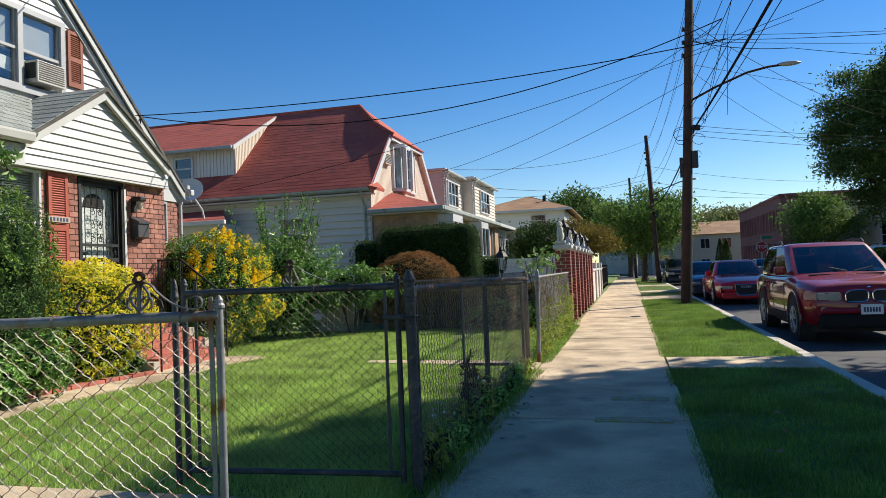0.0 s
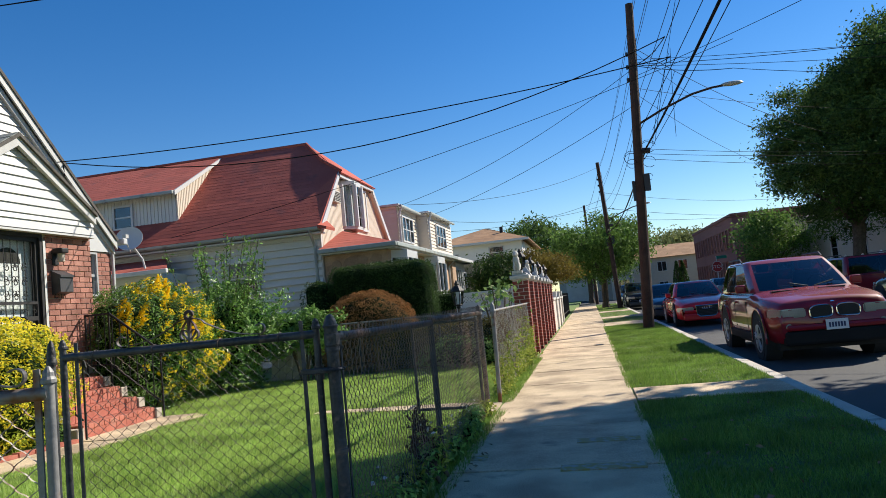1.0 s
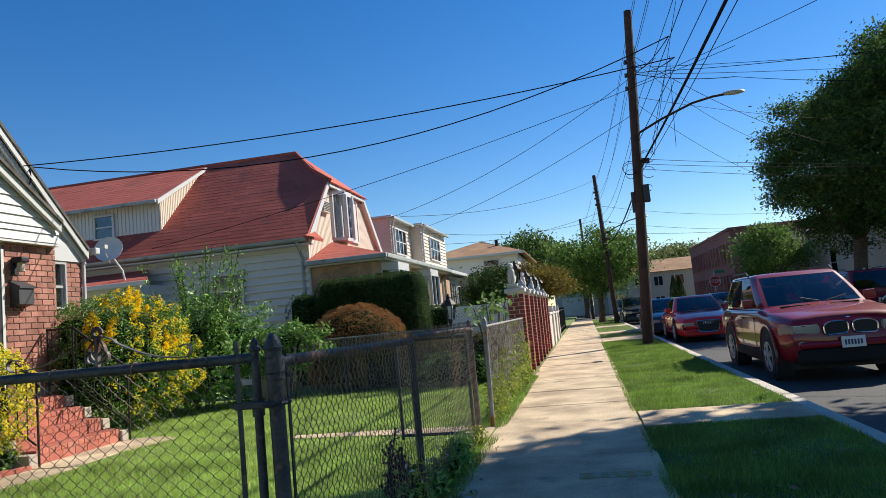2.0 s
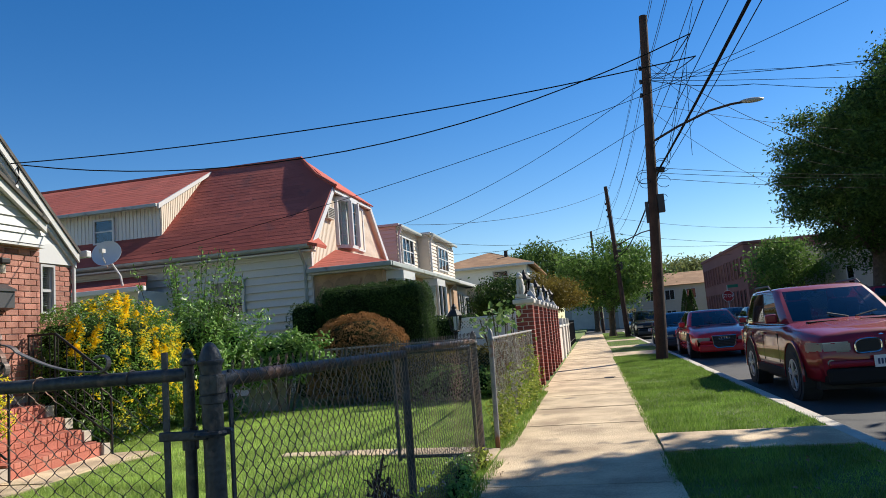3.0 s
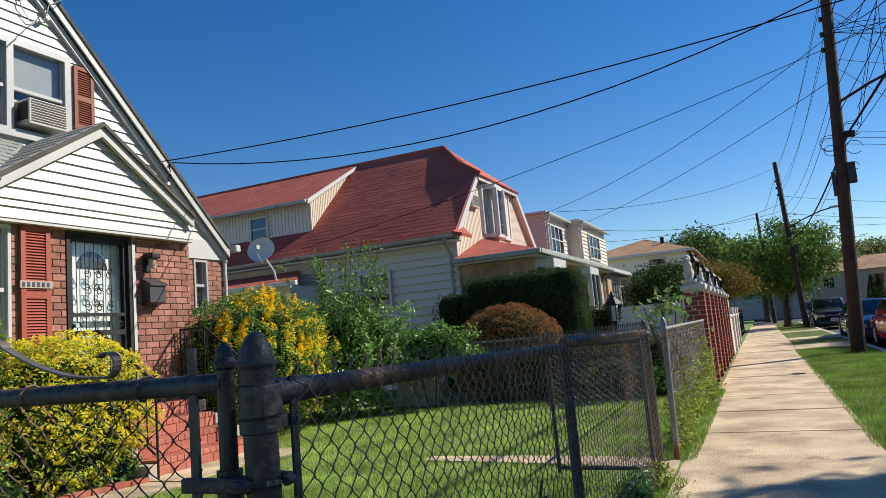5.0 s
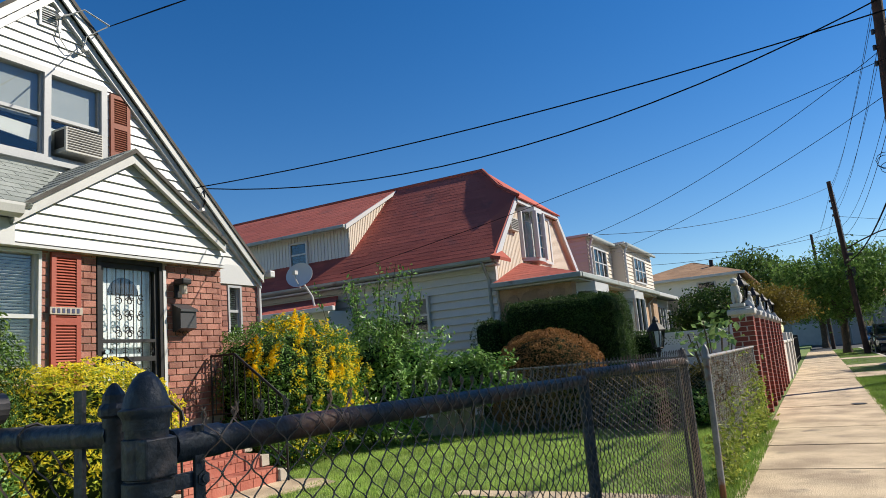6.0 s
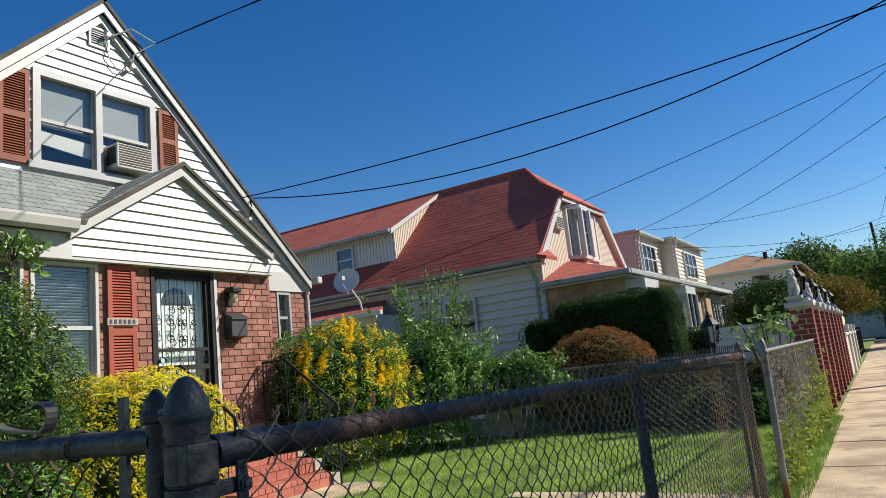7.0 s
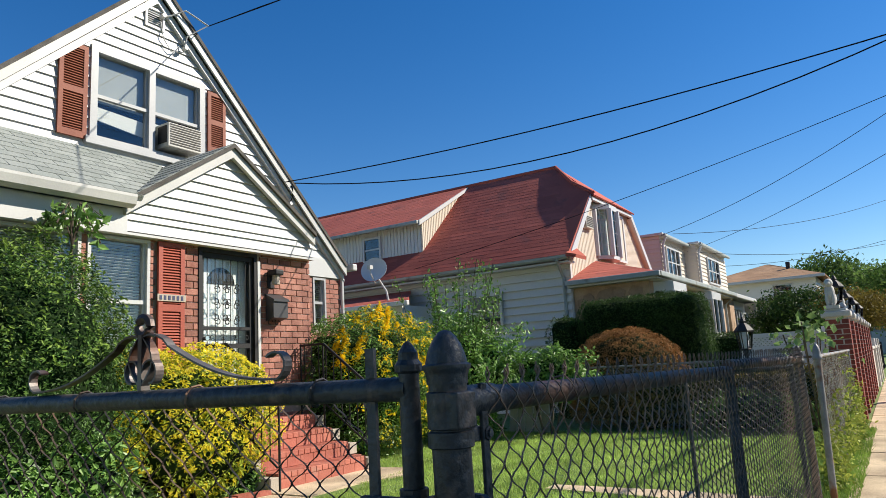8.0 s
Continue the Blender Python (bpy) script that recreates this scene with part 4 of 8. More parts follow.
def link_mesh(name, parent, p, q, z0, z1, material, pitch=0.032, r=0.0021, sag=0.0, label="", curved=False, barbs=False, off=0.0):
    """Woven wire: each wire zigzags upwards and hooks into the next."""
    p, q = Vector((p[0], p[1], 0)), Vector((q[0], q[1], 0))
    d = q - p
    ln = d.length
    d.normalize()
    nrm = Vector((-d.y, d.x, 0))
    p = p - nrm * off
    verts, faces = [], []
    n = int(ln / pitch)
    steps_ = int((z1 - z0) / (pitch * 0.85))
    for i in range(n):
        base = len(verts)
        for m in range(steps_ * 3 + 1 if curved else steps_ + 1):
            k, h = (m / 3, m % 3) if curved else (m, 0)
            side = lambda j: -0.04 if (j + i) % 2 else 1.04
            k0 = int(k + 1e-6)
            # the wire leaves each hook steeply, then runs straight to the next
            u = (i + side(k0) + (side(k0 + 1) - side(k0)) * (0.0, 0.27, 0.73)[h]) * pitch
            w = 0.003 * (1 if k0 % 2 else -1) * (1.0, 0.4, -0.4)[h]
            z = z0 + (z1 - z0) * (k0 + (0.0, 0.33, 0.67)[h]) / steps_
            bulge = sag * math.sin(u * 2.1) * math.sin(math.pi * k / steps_)
            c = p + d * min(u, ln) + nrm * (w + bulge) + Vector((0, 0, z))
            for a in (0.0, 2.094, 4.189):
                verts.append(c + (nrm * math.cos(a) + d * math.sin(a)) * r)
        for k in range(steps_ * 3 if curved else steps_):
            for j in range(3):
                a, b = base + k * 3 + j, base + k * 3 + (j + 1) % 3
                faces.append((a, b, b + 3, a + 3))
    if barbs:
        # twisted wire ends standing above the rail
        for i in range(n):
            c = p + d * (i + 0.5 + (0.5 if (steps_ + i) % 2 == 0 else -0.5)) * pitch
            lean = 0.35 * math.sin(i * 1.7)
            for s_ in (1, -1):
                base = len(verts)
                for k, (du, dz) in enumerate(((0.004 * s_, -0.002), (-0.003 * s_, 0.010), (0.006 * s_, 0.022 + 0.004 * math.sin(i * 2.3)))):
                    q_ = c + d * (du + lean * dz) + nrm * (0.002 * s_) + Vector((0, 0, z1 + dz))
                    for a in (0.0, 2.094, 4.189):
                        verts.append(q_ + (nrm * math.cos(a) + d * math.sin(a)) * r * 0.9)
                for k in range(2):
                    for j in range(3):
                        a, b = base + k * 3 + j, base + k * 3 + (j + 1) % 3
                        faces.append((a, b, b + 3, a + 3))
    ob = mesh_from(name, [tuple(v_) for v_ in verts], faces, material, parent, label)
    ob["kind"] = "stuff"
    return ob


def post(parent, x, y, h, r, material, cap=True, lean=(0, 0)):
    bm_ = bmesh.new()
    tube(bm_, (x, y, -0.1), (x + lean[0], y + lean[1], h), r, 14)
    ob = part("post", bm_, material, parent, smooth=True)
    if cap:
        bm_ = bmesh.new()
        prof = [(r * 1.2, 0.0), (r * 1.36, 0.008), (r * 1.36, 0.026), (r * 1.16, 0.034), (r * 1.15, 0.055), (r * 1.02, 0.082), (r * 0.75, 0.106), (r * 0.35, 0.124), (r * 0.08, 0.13)]
        lathe(bm_, prof, 14, (x + lean[0], y + lean[1], h - 0.03))
        part("post_cap", bm_, material, parent, smooth=True)
    return ob


FX = -0.90
fence = thing("chain_link_fence", "dark painted chain-link fence with rusty top rail", "fence")
bm = bmesh.new()
tube(bm, (FX, 3.985, -0.1), (FX + 0.002, 3.96, 1.2), 0.0305, 18)
part("post", bm, M_FENCE, fence, smooth=True)
bm = bmesh.new()
lathe(bm, ((0.0325, 0.0), (0.0325, 0.012), (0.0355, 0.020), (0.0385, 0.024), (0.0385, 0.029), (0.0335, 0.032), (0.0318, 0.040), (0.0288, 0.051), (0.0240, 0.062), (0.0175, 0.073), (0.010, 0.081), (0.001, 0.084)), 24, (FX + 0.002, 3.96, 1.181))
part("post_cap", bm, M_FENCE, fence, "bullet-shaped cast cap", smooth=True)
for z0, z1, rr, nm in ((1.112, 1.170, 0.0350, "rail_end_cup"), (1.084, 1.110, 0.0362, "brace_band"), (0.60, 0.622, 0.034, "tension_band"), (0.30, 0.322, 0.034, "tension_band"), (0.12, 0.142, 0.034, "tension_band")):
    bm = bmesh.new()
    lathe(bm, ((rr - 0.003, 0.0), (rr, 0.002), (rr, z1 - z0 - 0.002), (rr - 0.003, z1 - z0)), 20, (FX + 0.002, 3.961 + (1.15 - z0) * 0.018, z0))
    box(bm, FX - 0.006, FX + 0.012, 3.99, 4.062 if nm != "rail_end_cup" else 4.0, z0 + 0.002, z1 - 0.002, bevel=0.002)
    part(nm, bm, M_FENCE, fence, smooth=True)
bm = bmesh.new()
tube(bm, (FX - 0.022, 4.048, 1.097), (FX + 0.026, 4.048, 1.097), 0.007, 8)
tube(bm, (FX + 0.014, 4.048, 1.097), (FX + 0.022, 4.048, 1.097), 0.012, 6)
part("bolt", bm, M_FENCE, fence)
part("seam_plate", B(FX + 0.012, FX + 0.0375, 3.93, 3.985, 1.113, 1.169, bevel=0.003), M_FENCE, fence)
post(fence, FX, 6.10, 1.14, 0.024, M_FENCE, cap=False)
post(fence, FX, 8.58, 1.12, 0.028, M_FENCE, lean=(0.0, -0.02))
for a, b in ((4.02, 6.1), (6.1, 8.55)):
    part("top_rail", tube(bmesh.new(), (FX, a, 1.15), (FX, b, 1.125), 0.023, 14), M_RAIL, fence, smooth=True)
part("rail_sleeve", tube(bmesh.new(), (FX, 4.0, 1.15), (FX, 4.1, 1.15), 0.026, 14), M_FENCE, fence, smooth=True)
part("tension_bar", B(FX + 0.012, FX + 0.019, 4.034, 4.054, 0.06, 1.178, bevel=0.002), M_FENCE, fence)
part("bottom_wire", tube(bmesh.new(), (FX, 4.0, 0.06), (FX, 8.58, 0.06), 0.003, 5), M_FENCE, fence)
link_mesh("woven_wire", fence, (FX + 0.027, 4.045), (FX + 0.027, 8.56), 0.04, 1.182, M_MESHD, curved=True, barbs=True)


for k in range(9):
    y = 4.4 + k * 0.47
    bm = bmesh.new()
    path_tube(bm, [(FX + 0.03 * math.cos(t), y + 0.004 * t, 1.152 - (y - 4.0) * 0.0055 + 0.027 * math.sin(t)) for t in [j * 0.7 for j in range(11)]], 0.002, 4)
    part("tie_wire", bm, M_MESHD, fence)


def gate(name, p, q, label, material, wire, orn_at, h=1.195):
    """A gate leaf of pipe and woven wire with a scrolled crest, from p to q."""
    g = thing(name, label, "gate", group="yard gates")
    P, Q = Vector((p[0], p[1], 0)), Vector((q[0], q[1], 0))
    d = (Q - P).normalized()
    up = Vector((0, 0, 1))
    part("top_rail", tube(bmesh.new(), P + up * (h - 0.02), Q + up * (h - 0.02), 0.020, 12), material, g, smooth=True)
    part("bottom_rail", tube(bmesh.new(), P + up * 0.1, Q + up * 0.1, 0.018, 10), material, g)
    for e, hh in ((P, h + 0.025), (Q, h + 0.04)):
        part("stile", tube(bmesh.new(), e + up * 0.05, e + up * hh, 0.017 if material is M_FENCE else 0.015, 12), material, g, smooth=True)
        bm_ = bmesh.new()
        rc = 0.74 if material is M_FENCE else 0.7
        lathe(bm_, ((0.024 * rc, 0), (0.031 * rc, 0.004), (0.031 * rc, 0.014), (0.023 * rc, 0.022), (0.022 * rc, 0.034), (0.010 * rc, 0.048), (0.003, 0.052)), 12, (e.x, e.y, hh - 0.02))
        part("stile_cap", bm_, material, g)
    for e, s in ((P, 1), (Q, -1)):
        c = e + d * s * (0.075 if material is M_FENCE else 0.032)
        part("tension_bar", ribbon(bmesh.new(), [c + up * 0.08, c + up * (h + 0.05)], 0.018, 0.008, d), material, g)
    for f in (0.13, 0.36, 0.62, 0.86):
        c = P.lerp(Q, f) + up * (h - 0.02)
        bm_ = bmesh.new()
        path_tube(bm_, [c + d * 0.004 * t + d.cross(up) * 0.024 * math.cos(t) + up * 0.024 * math.sin(t) for t in [j * 0.7 for j in range(11)]], 0.0026, 4)
        part("tie_wire", bm_, wire, g)
    inset = 0.08 if material is M_FENCE else 0.035
    link_mesh("woven_wire", g, P + d * inset, Q - d * inset, 0.1, h - 0.012 if material is M_FENCE else h - 0.035, wire, curved=True, off=0.022 if material is M_FENCE else 0.0, pitch=0.032 if material is M_FENCE else 0.035, r=0.0022 if material is M_FENCE else 0.0029)
    c = P + d * orn_at + up * h
    wing = 0.37 if material is M_FENCE else 0.21
    flat = d.cross(up)
    for s in (1, -1):
        pts = [c + d * s * (0.006 + 0.030 * math.sin(f * math.pi)) + up * (0.012 + 0.098 * f) for f in [k / 8 for k in range(9)]]
        for k in range(1, 25):
            f = k / 24
            pts.append(c + d * s * (0.006 + 0.022 * min(1, f * 8) + (wing - 0.03) * f) + up * (0.008 + 0.104 * (0.5 + 0.5 * math.cos(math.pi * f ** 0.62)) + 0.010 * math.sin(min(1, f * 6) * math.pi)))
        part("crest_sweep", ribbon(bmesh.new(), pts, 0.020, 0.004, flat), M_SCROLL, g)
        pts = [c + d * s * (0.030 - 0.026 * math.cos(a) * (1 - k / 30)) + up * (0.034 + 0.030 * math.sin(a) * (1 - k / 40)) for k, a in enumerate([0.3 + j * 0.33 for j in range(15)])]
        part("crest_curl", ribbon(bmesh.new(), pts, 0.020, 0.004, flat), M_SCROLL, g)
        e = c + d * s * wing
        pts = [e + d * s * (0.026 * math.sin(a)) + up * (0.034 - 0.027 * math.cos(a) * (1 - j / 60)) for j, a in enumerate([k * 0.36 for k in range(12)])]
        part("crest_end", ribbon(bmesh.new(), pts, 0.020, 0.004, flat), M_SCROLL, g)
    part("crest_stem", ribbon(bmesh.new(), [c, c + up * 0.115], 0.022, 0.012, d.cross(up)), M_SCROLL, g)
    bm_ = bmesh.new()
    cc = c + up * 0.132
    path_tube(bm_, [cc + (d * math.cos(a) + up * math.sin(a)) * 0.019 for a in [j * math.pi / 6 for j in range(13)]], 0.010, 6)
    part("crest_ring", bm_, M_SCROLL, g)
    return g


g1 = gate("gate_leaf", (-0.975, 3.965), (-2.33, 3.89), "dark painted chain-link gate with scrolled iron crest", M_FENCE, M_MESHD, 0.655)
part("latch", B(-1.055, -0.90, 3.925, 3.94, 0.985, 1.012, bevel=0.004), M_FENCE, g1)
part("latch_collar", tube(bmesh.new(), (-0.975, 3.965, 0.955), (-0.975, 3.965, 1.02), 0.0235, 12), M_FENCE, g1)
bm = bmesh.new()
path_tube(bm, [(FX + 0.05 * math.cos(a), 3.965 + 0.05 * math.sin(a), 1.0) for a in [j * 0.5 for j in range(13)]], 0.009, 6)
part("latch_ring", bm, M_FENCE, g1)
hp = thing("gate_post", "dark steel gate post standing in the yard", "gate post")
post(hp, -2.40, 3.89, 1.17, 0.019, M_FENCE)
g2 = gate("gate_leaf", (-1.19, 2.49), (-2.15, 2.23), "rusty galvanised chain-link gate with scrolled iron crest", M_RUSTY, M_GALV, 0.30, h=1.135)
hp2 = thing("gate_post", "galvanised steel gate post", "gate post")
post(hp2, -2.21, 2.21, 1.17, 0.028, M_RUSTY)
g3 = thing("side_gate", "small chain-link gate swung open into the yard", "gate", group="yard gates")
for a in ((-0.96, 8.62), (-1.72, 8.66)):
    part("stile", tube(bmesh.new(), (*a, 0.04), (*a, 1.08), 0.017, 10), M_FENCE, g3)
for z in (0.08, 1.06):
    part("rail", tube(bmesh.new(), (-0.96, 8.62, z), (-1.72, 8.66, z), 0.016, 10), M_FENCE, g3)
link_mesh("woven_wire", g3, (-0.97, 8.62), (-1.71, 8.66), 0.08, 1.08, M_MESHD)

fence2 = thing("chain_link_fence", "weathered galvanised chain-link fence overgrown with vines", "fence")
post(fence2, -0.88, 9.40, 1.13, 0.026, M_RUSTY, lean=(0.03, -0.06))
for y in (12.1, 14.7):
    post(fence2, -0.92, y, 1.12, 0.022, M_RUSTY, cap=False)
part("top_rail", tube(bmesh.new(), (-0.88, 9.4, 1.12), (-0.92, 14.95, 1.12), 0.017, 8), M_RUSTY, fence2)
link_mesh("woven_wire", fence2, (-0.89, 9.42), (-0.92, 14.95), 0.05, 1.12, M_GALV, sag=0.02)
fence3 = thing("boundary_fence", "rusty chain-link fence along the yard boundary", "fence")
for x in (-7.9, -6.2, -4.4, -2.7, -1.0):
    post(fence3, x, 14.62, 1.07, 0.02, M_FENCE, cap=False)
part("top_rail", tube(bmesh.new(), (-7.9, 14.62, 1.06), (-1.0, 14.62, 1.06), 0.016, 8), M_RUSTY, fence3)
link_mesh("woven_wire", fence3, (-7.9, 14.62), (-1.0, 14.62), 0.05, 1.09, M_GALV, r=0.0024)

# ---- shrubs ----


def shrub(name, label, centre, radii, leaf, n, size, seed, lumps=0.12, core=0.82, zmin=-0.85, extra=(), stems=None, inner=0.8, freq=2.2, up=0.3, pits=0.10, fine=6.0, power=2.0):
    """A bush: stems, a near-black core painted as its inner shade, and an uneven coat of single leaves."""
    s = thing(name, label, "shrub", (centre[0], centre[1], 0))
    c = (0, 0, centre[2])
    g = np.random.default_rng(seed)
    bm_ = bmesh.new()
    for k in range(stems or 5):
        a = 2 * math.pi * k / (stems or 5) + 0.3
        path_tube(bm_, [(0.1 * math.cos(a), 0.1 * math.sin(a), -0.05), (0.3 * radii[0] * math.cos(a), 0.3 * radii[1] * math.sin(a), centre[2] * 0.5), (0.55 * radii[0] * math.cos(a), 0.55 * radii[1] * math.sin(a), centre[2] * 1.05)], 0.018, 6)
    part("stems", bm_, M_BARK, s)
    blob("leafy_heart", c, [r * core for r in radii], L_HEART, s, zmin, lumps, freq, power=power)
    pts, d = shell_points(n, c, radii, g, inner, lumps, zmin, freq, pits, fine, power)
    pts[:, 2] = np.maximum(pts[:, 2], 0.02)
    leaves("foliage", pts, size, leaf, s, up=up, seed=seed, outward=d)
    for k, (lf, cnt, sz, pick, lab) in enumerate(extra):
        p2, d2 = shell_points(cnt * 4, c, [r * 1.03 for r in radii], g, 0.93, lumps, zmin, freq, pits, fine, power)
        keep = np.array([pick(*q) for q in (p2 - np.array(c)) / np.array(radii)])
        p2, d2 = p2[keep][:cnt], d2[keep][:cnt]
        leaves("coloured_foliage", p2, sz, lf, s, lab, up=up, seed=seed + 20 + k, outward=d2)
    return s


fors = shrub("forsythia_bush", "rounded green bush with spikes of golden flowers", (-7.18, 11.5, 1.05), (1.04, 1.20, 1.04), L_FORS, 30000, 0.050, 11, 0.07, core=0.76, inner=0.72, pits=0.17, fine=7.5, power=2.7,
             extra=((L_YEL, 5000, 0.046, lambda x, y, z: noise.noise(Vector((x * 5.1, y * 5.1, z * 2.6 + 4))) > 0.06 and 0.6 * x + 0.8 * y > -0.05 and -0.85 < z < 0.6, "yellow young leaves"), (L_GOLD, 6500, 0.056, lambda x, y, z: noise.noise(Vector((x * 5.5 + 7, y * 5.5, z * 1.1 + 9))) > 0.22 and 0.74 * x + 0.67 * y > -0.25 and z > -0.45, "golden flower clusters")))
g = np.random.default_rng(31)
for k in range(30):
    a, e = g.uniform(-1.35, 1.2), g.uniform(0.1, 1.2)
    b = np.array([1.02 * math.cos(a) * math.cos(e), 1.18 * math.sin(a) * math.cos(e), 1.0 + 1.0 * math.sin(e)])
    ln = g.uniform(0.06, 0.34)
    n = int(110 + 420 * ln)
    f = g.uniform(0, 1, n)
    bend = g.normal(0, 0.06, 2)
    c = b + np.stack([bend[0] * f + 0.06 * f, bend[1] * f, ln * f], 1) + g.normal(0, 0.034, (n, 3)) * (1.25 - f[:, None])
    leaves("flower_spike", c, 0.042, L_GOLD, fors, "bright golden flower spike", seed=200 + k)

shrub("variegated_bush", "clipped bush with bright yellow variegated leaves", (-6.75, 7.9, 0.70), (0.66, 0.95, 0.80), L_YGRN, 10000, 0.055, 12, 0.07, zmin=-0.9, core=0.74, inner=0.72, pits=0.15, fine=7.0, power=3.0,
      extra=((L_YEL, 9500, 0.052, lambda x, y, z: z * 0.55 + 0.9 * noise.noise(Vector((x * 3.5, y * 3.5, z * 3.5))) > -0.16, "bright yellow leaves"),))
shrub("variegated_bush", "yellow and green variegated bush by the gate", (-6.75, 6.7, 0.55), (0.5, 0.6, 0.6), L_YGRN, 5000, 0.055, 17, 0.12, zmin=-0.9,
      extra=((L_YEL, 2600, 0.052, lambda x, y, z: z > -0.2, "bright yellow leaves"),))
ever = shrub("evergreen_shrub", "tall dense dark evergreen shrub under the window", (-6.75, 6.05, 1.2), (0.93, 1.15, 1.32), L_EVER, 52000, 0.038, 13, 0.07, core=0.8, inner=0.74, zmin=-0.9, pits=0.12, fine=6.5, power=2.15,
             extra=((L_EVTOP, 3500, 0.055, lambda x, y, z: z > 0.15, "lighter leaves on the upper part"),))
for k, (x, y, h) in enumerate(((-6.05, 6.35, 0.42), (-6.0, 5.7, 0.36), (-6.1, 5.0, 0.4))):
    shrub("leafy_bush", "light green leafy bush below the dark evergreen", (x, y, h), (0.38, 0.46, h), L_SHRUB, 2600, 0.075, 160 + k, 0.2, core=0.6, inner=0.55, pits=0.2)
sap = thing("sapling", "thin young tree with drooping leaves by the window", "tree", (-6.95, 6.75, 0))
g = np.random.default_rng(161)
pts = []
for k in range(7):
    a = 0.9 * k
    tip = Vector((0.30 * math.cos(a), 0.34 * math.sin(a), 2.75 + 0.1 * math.sin(k * 2.1)))
    q = Vector((0.12 * math.cos(a), 0.12 * math.sin(a), 3.0))
    part("stem", path_tube(bmesh.new(), [(0, 0, 0), (0.02, 0.01, 1.8), (0.0, 0.0, 2.6), q, tip], 0.009, 5), M_BARK, sap)
    for f in g.uniform(0, 1, 26):
        pts.append(np.array(q.lerp(tip, f)) + g.normal(0, 0.045, 3) + np.array([0, 0, -0.04]))
leaves("foliage", pts, 0.12, L_SHRUB, sap, seed=162, narrow=0.5)
for k, (x, y) in enumerate(((-6.3, 5.3), (-6.4, 7.0), (-6.35, 6.2), (-6.45, 8.35), (-6.4, 4.8))):
    shrub("bed_plant", "low leafy green plant in the bed", (x, y, 0.12), (0.22, 0.3, 0.2), L_SHRUB, 700, 0.06, 60 + k, 0.2, stems=3)

# loose tall shrub with whippy shoots
loose = shrub("loose_shrub", "tall loose green shrub with upright shoots", (-6.85, 13.55, 0.98), (1.25, 0.95, 1.05), L_SHRUB, 17000, 0.085, 14, 0.22, core=0.62, inner=0.5, pits=0.2, fine=4.5)
g = np.random.default_rng(41)
pts = []
for k in range(34):
    x0, y0 = g.uniform(-1.0, 1.1), g.uniform(-0.7, 0.7)
    b = Vector((x0 * 0.6, y0 * 0.6, 0.9))
    tip = Vector((x0 * 1.15, y0 * 1.1, g.uniform(2.1, 3.25) - 0.35 * abs(x0)))
    mid = (b + tip) / 2 + Vector((g.uniform(-0.1, 0.1), g.uniform(-0.1, 0.1), 0.08))
    bm = bmesh.new()
    path_tube(bm, [b, mid, tip], 0.006, 4)
    part("shoot", bm, M_BARK, loose)
    for f in g.uniform(0.1, 1, 75):
        q = b.lerp(mid, f * 2) if f < 0.5 else mid.lerp(tip, f * 2 - 1)
        pts.append(np.array(q) + g.normal(0, 0.05, 3))
leaves("shoot_leaves", pts, 0.09, L_SHRUB, loose, seed=43)
# side branches toward the fence
shrub("loose_shrub", "sprawling green shrub against the boundary fence", (-5.45, 14.2, 0.98), (0.85, 0.38, 0.46), L_SHRUB, 6500, 0.08, 15, 0.25, core=0.55, inner=0.45, pits=0.22)
# old boards leaning at the fence
boards = thing("leaning_boards", "weathered grey boards leaning at the fence", "boards")
for k in range(5):
    bm = bmesh.new()
    slab(bm, [(-6.35 + k * 0.16, 14.45, 0.0), (-6.21 + k * 0.16, 14.45, 0.0), (-6.18 + k * 0.15, 14.56, 0.72 + 0.08 * (k % 3)), (-6.32 + k * 0.15, 14.56, 0.70 + 0.08 * (k % 3))], 0.02)
    part("board", bm, M_WOOD, boards)

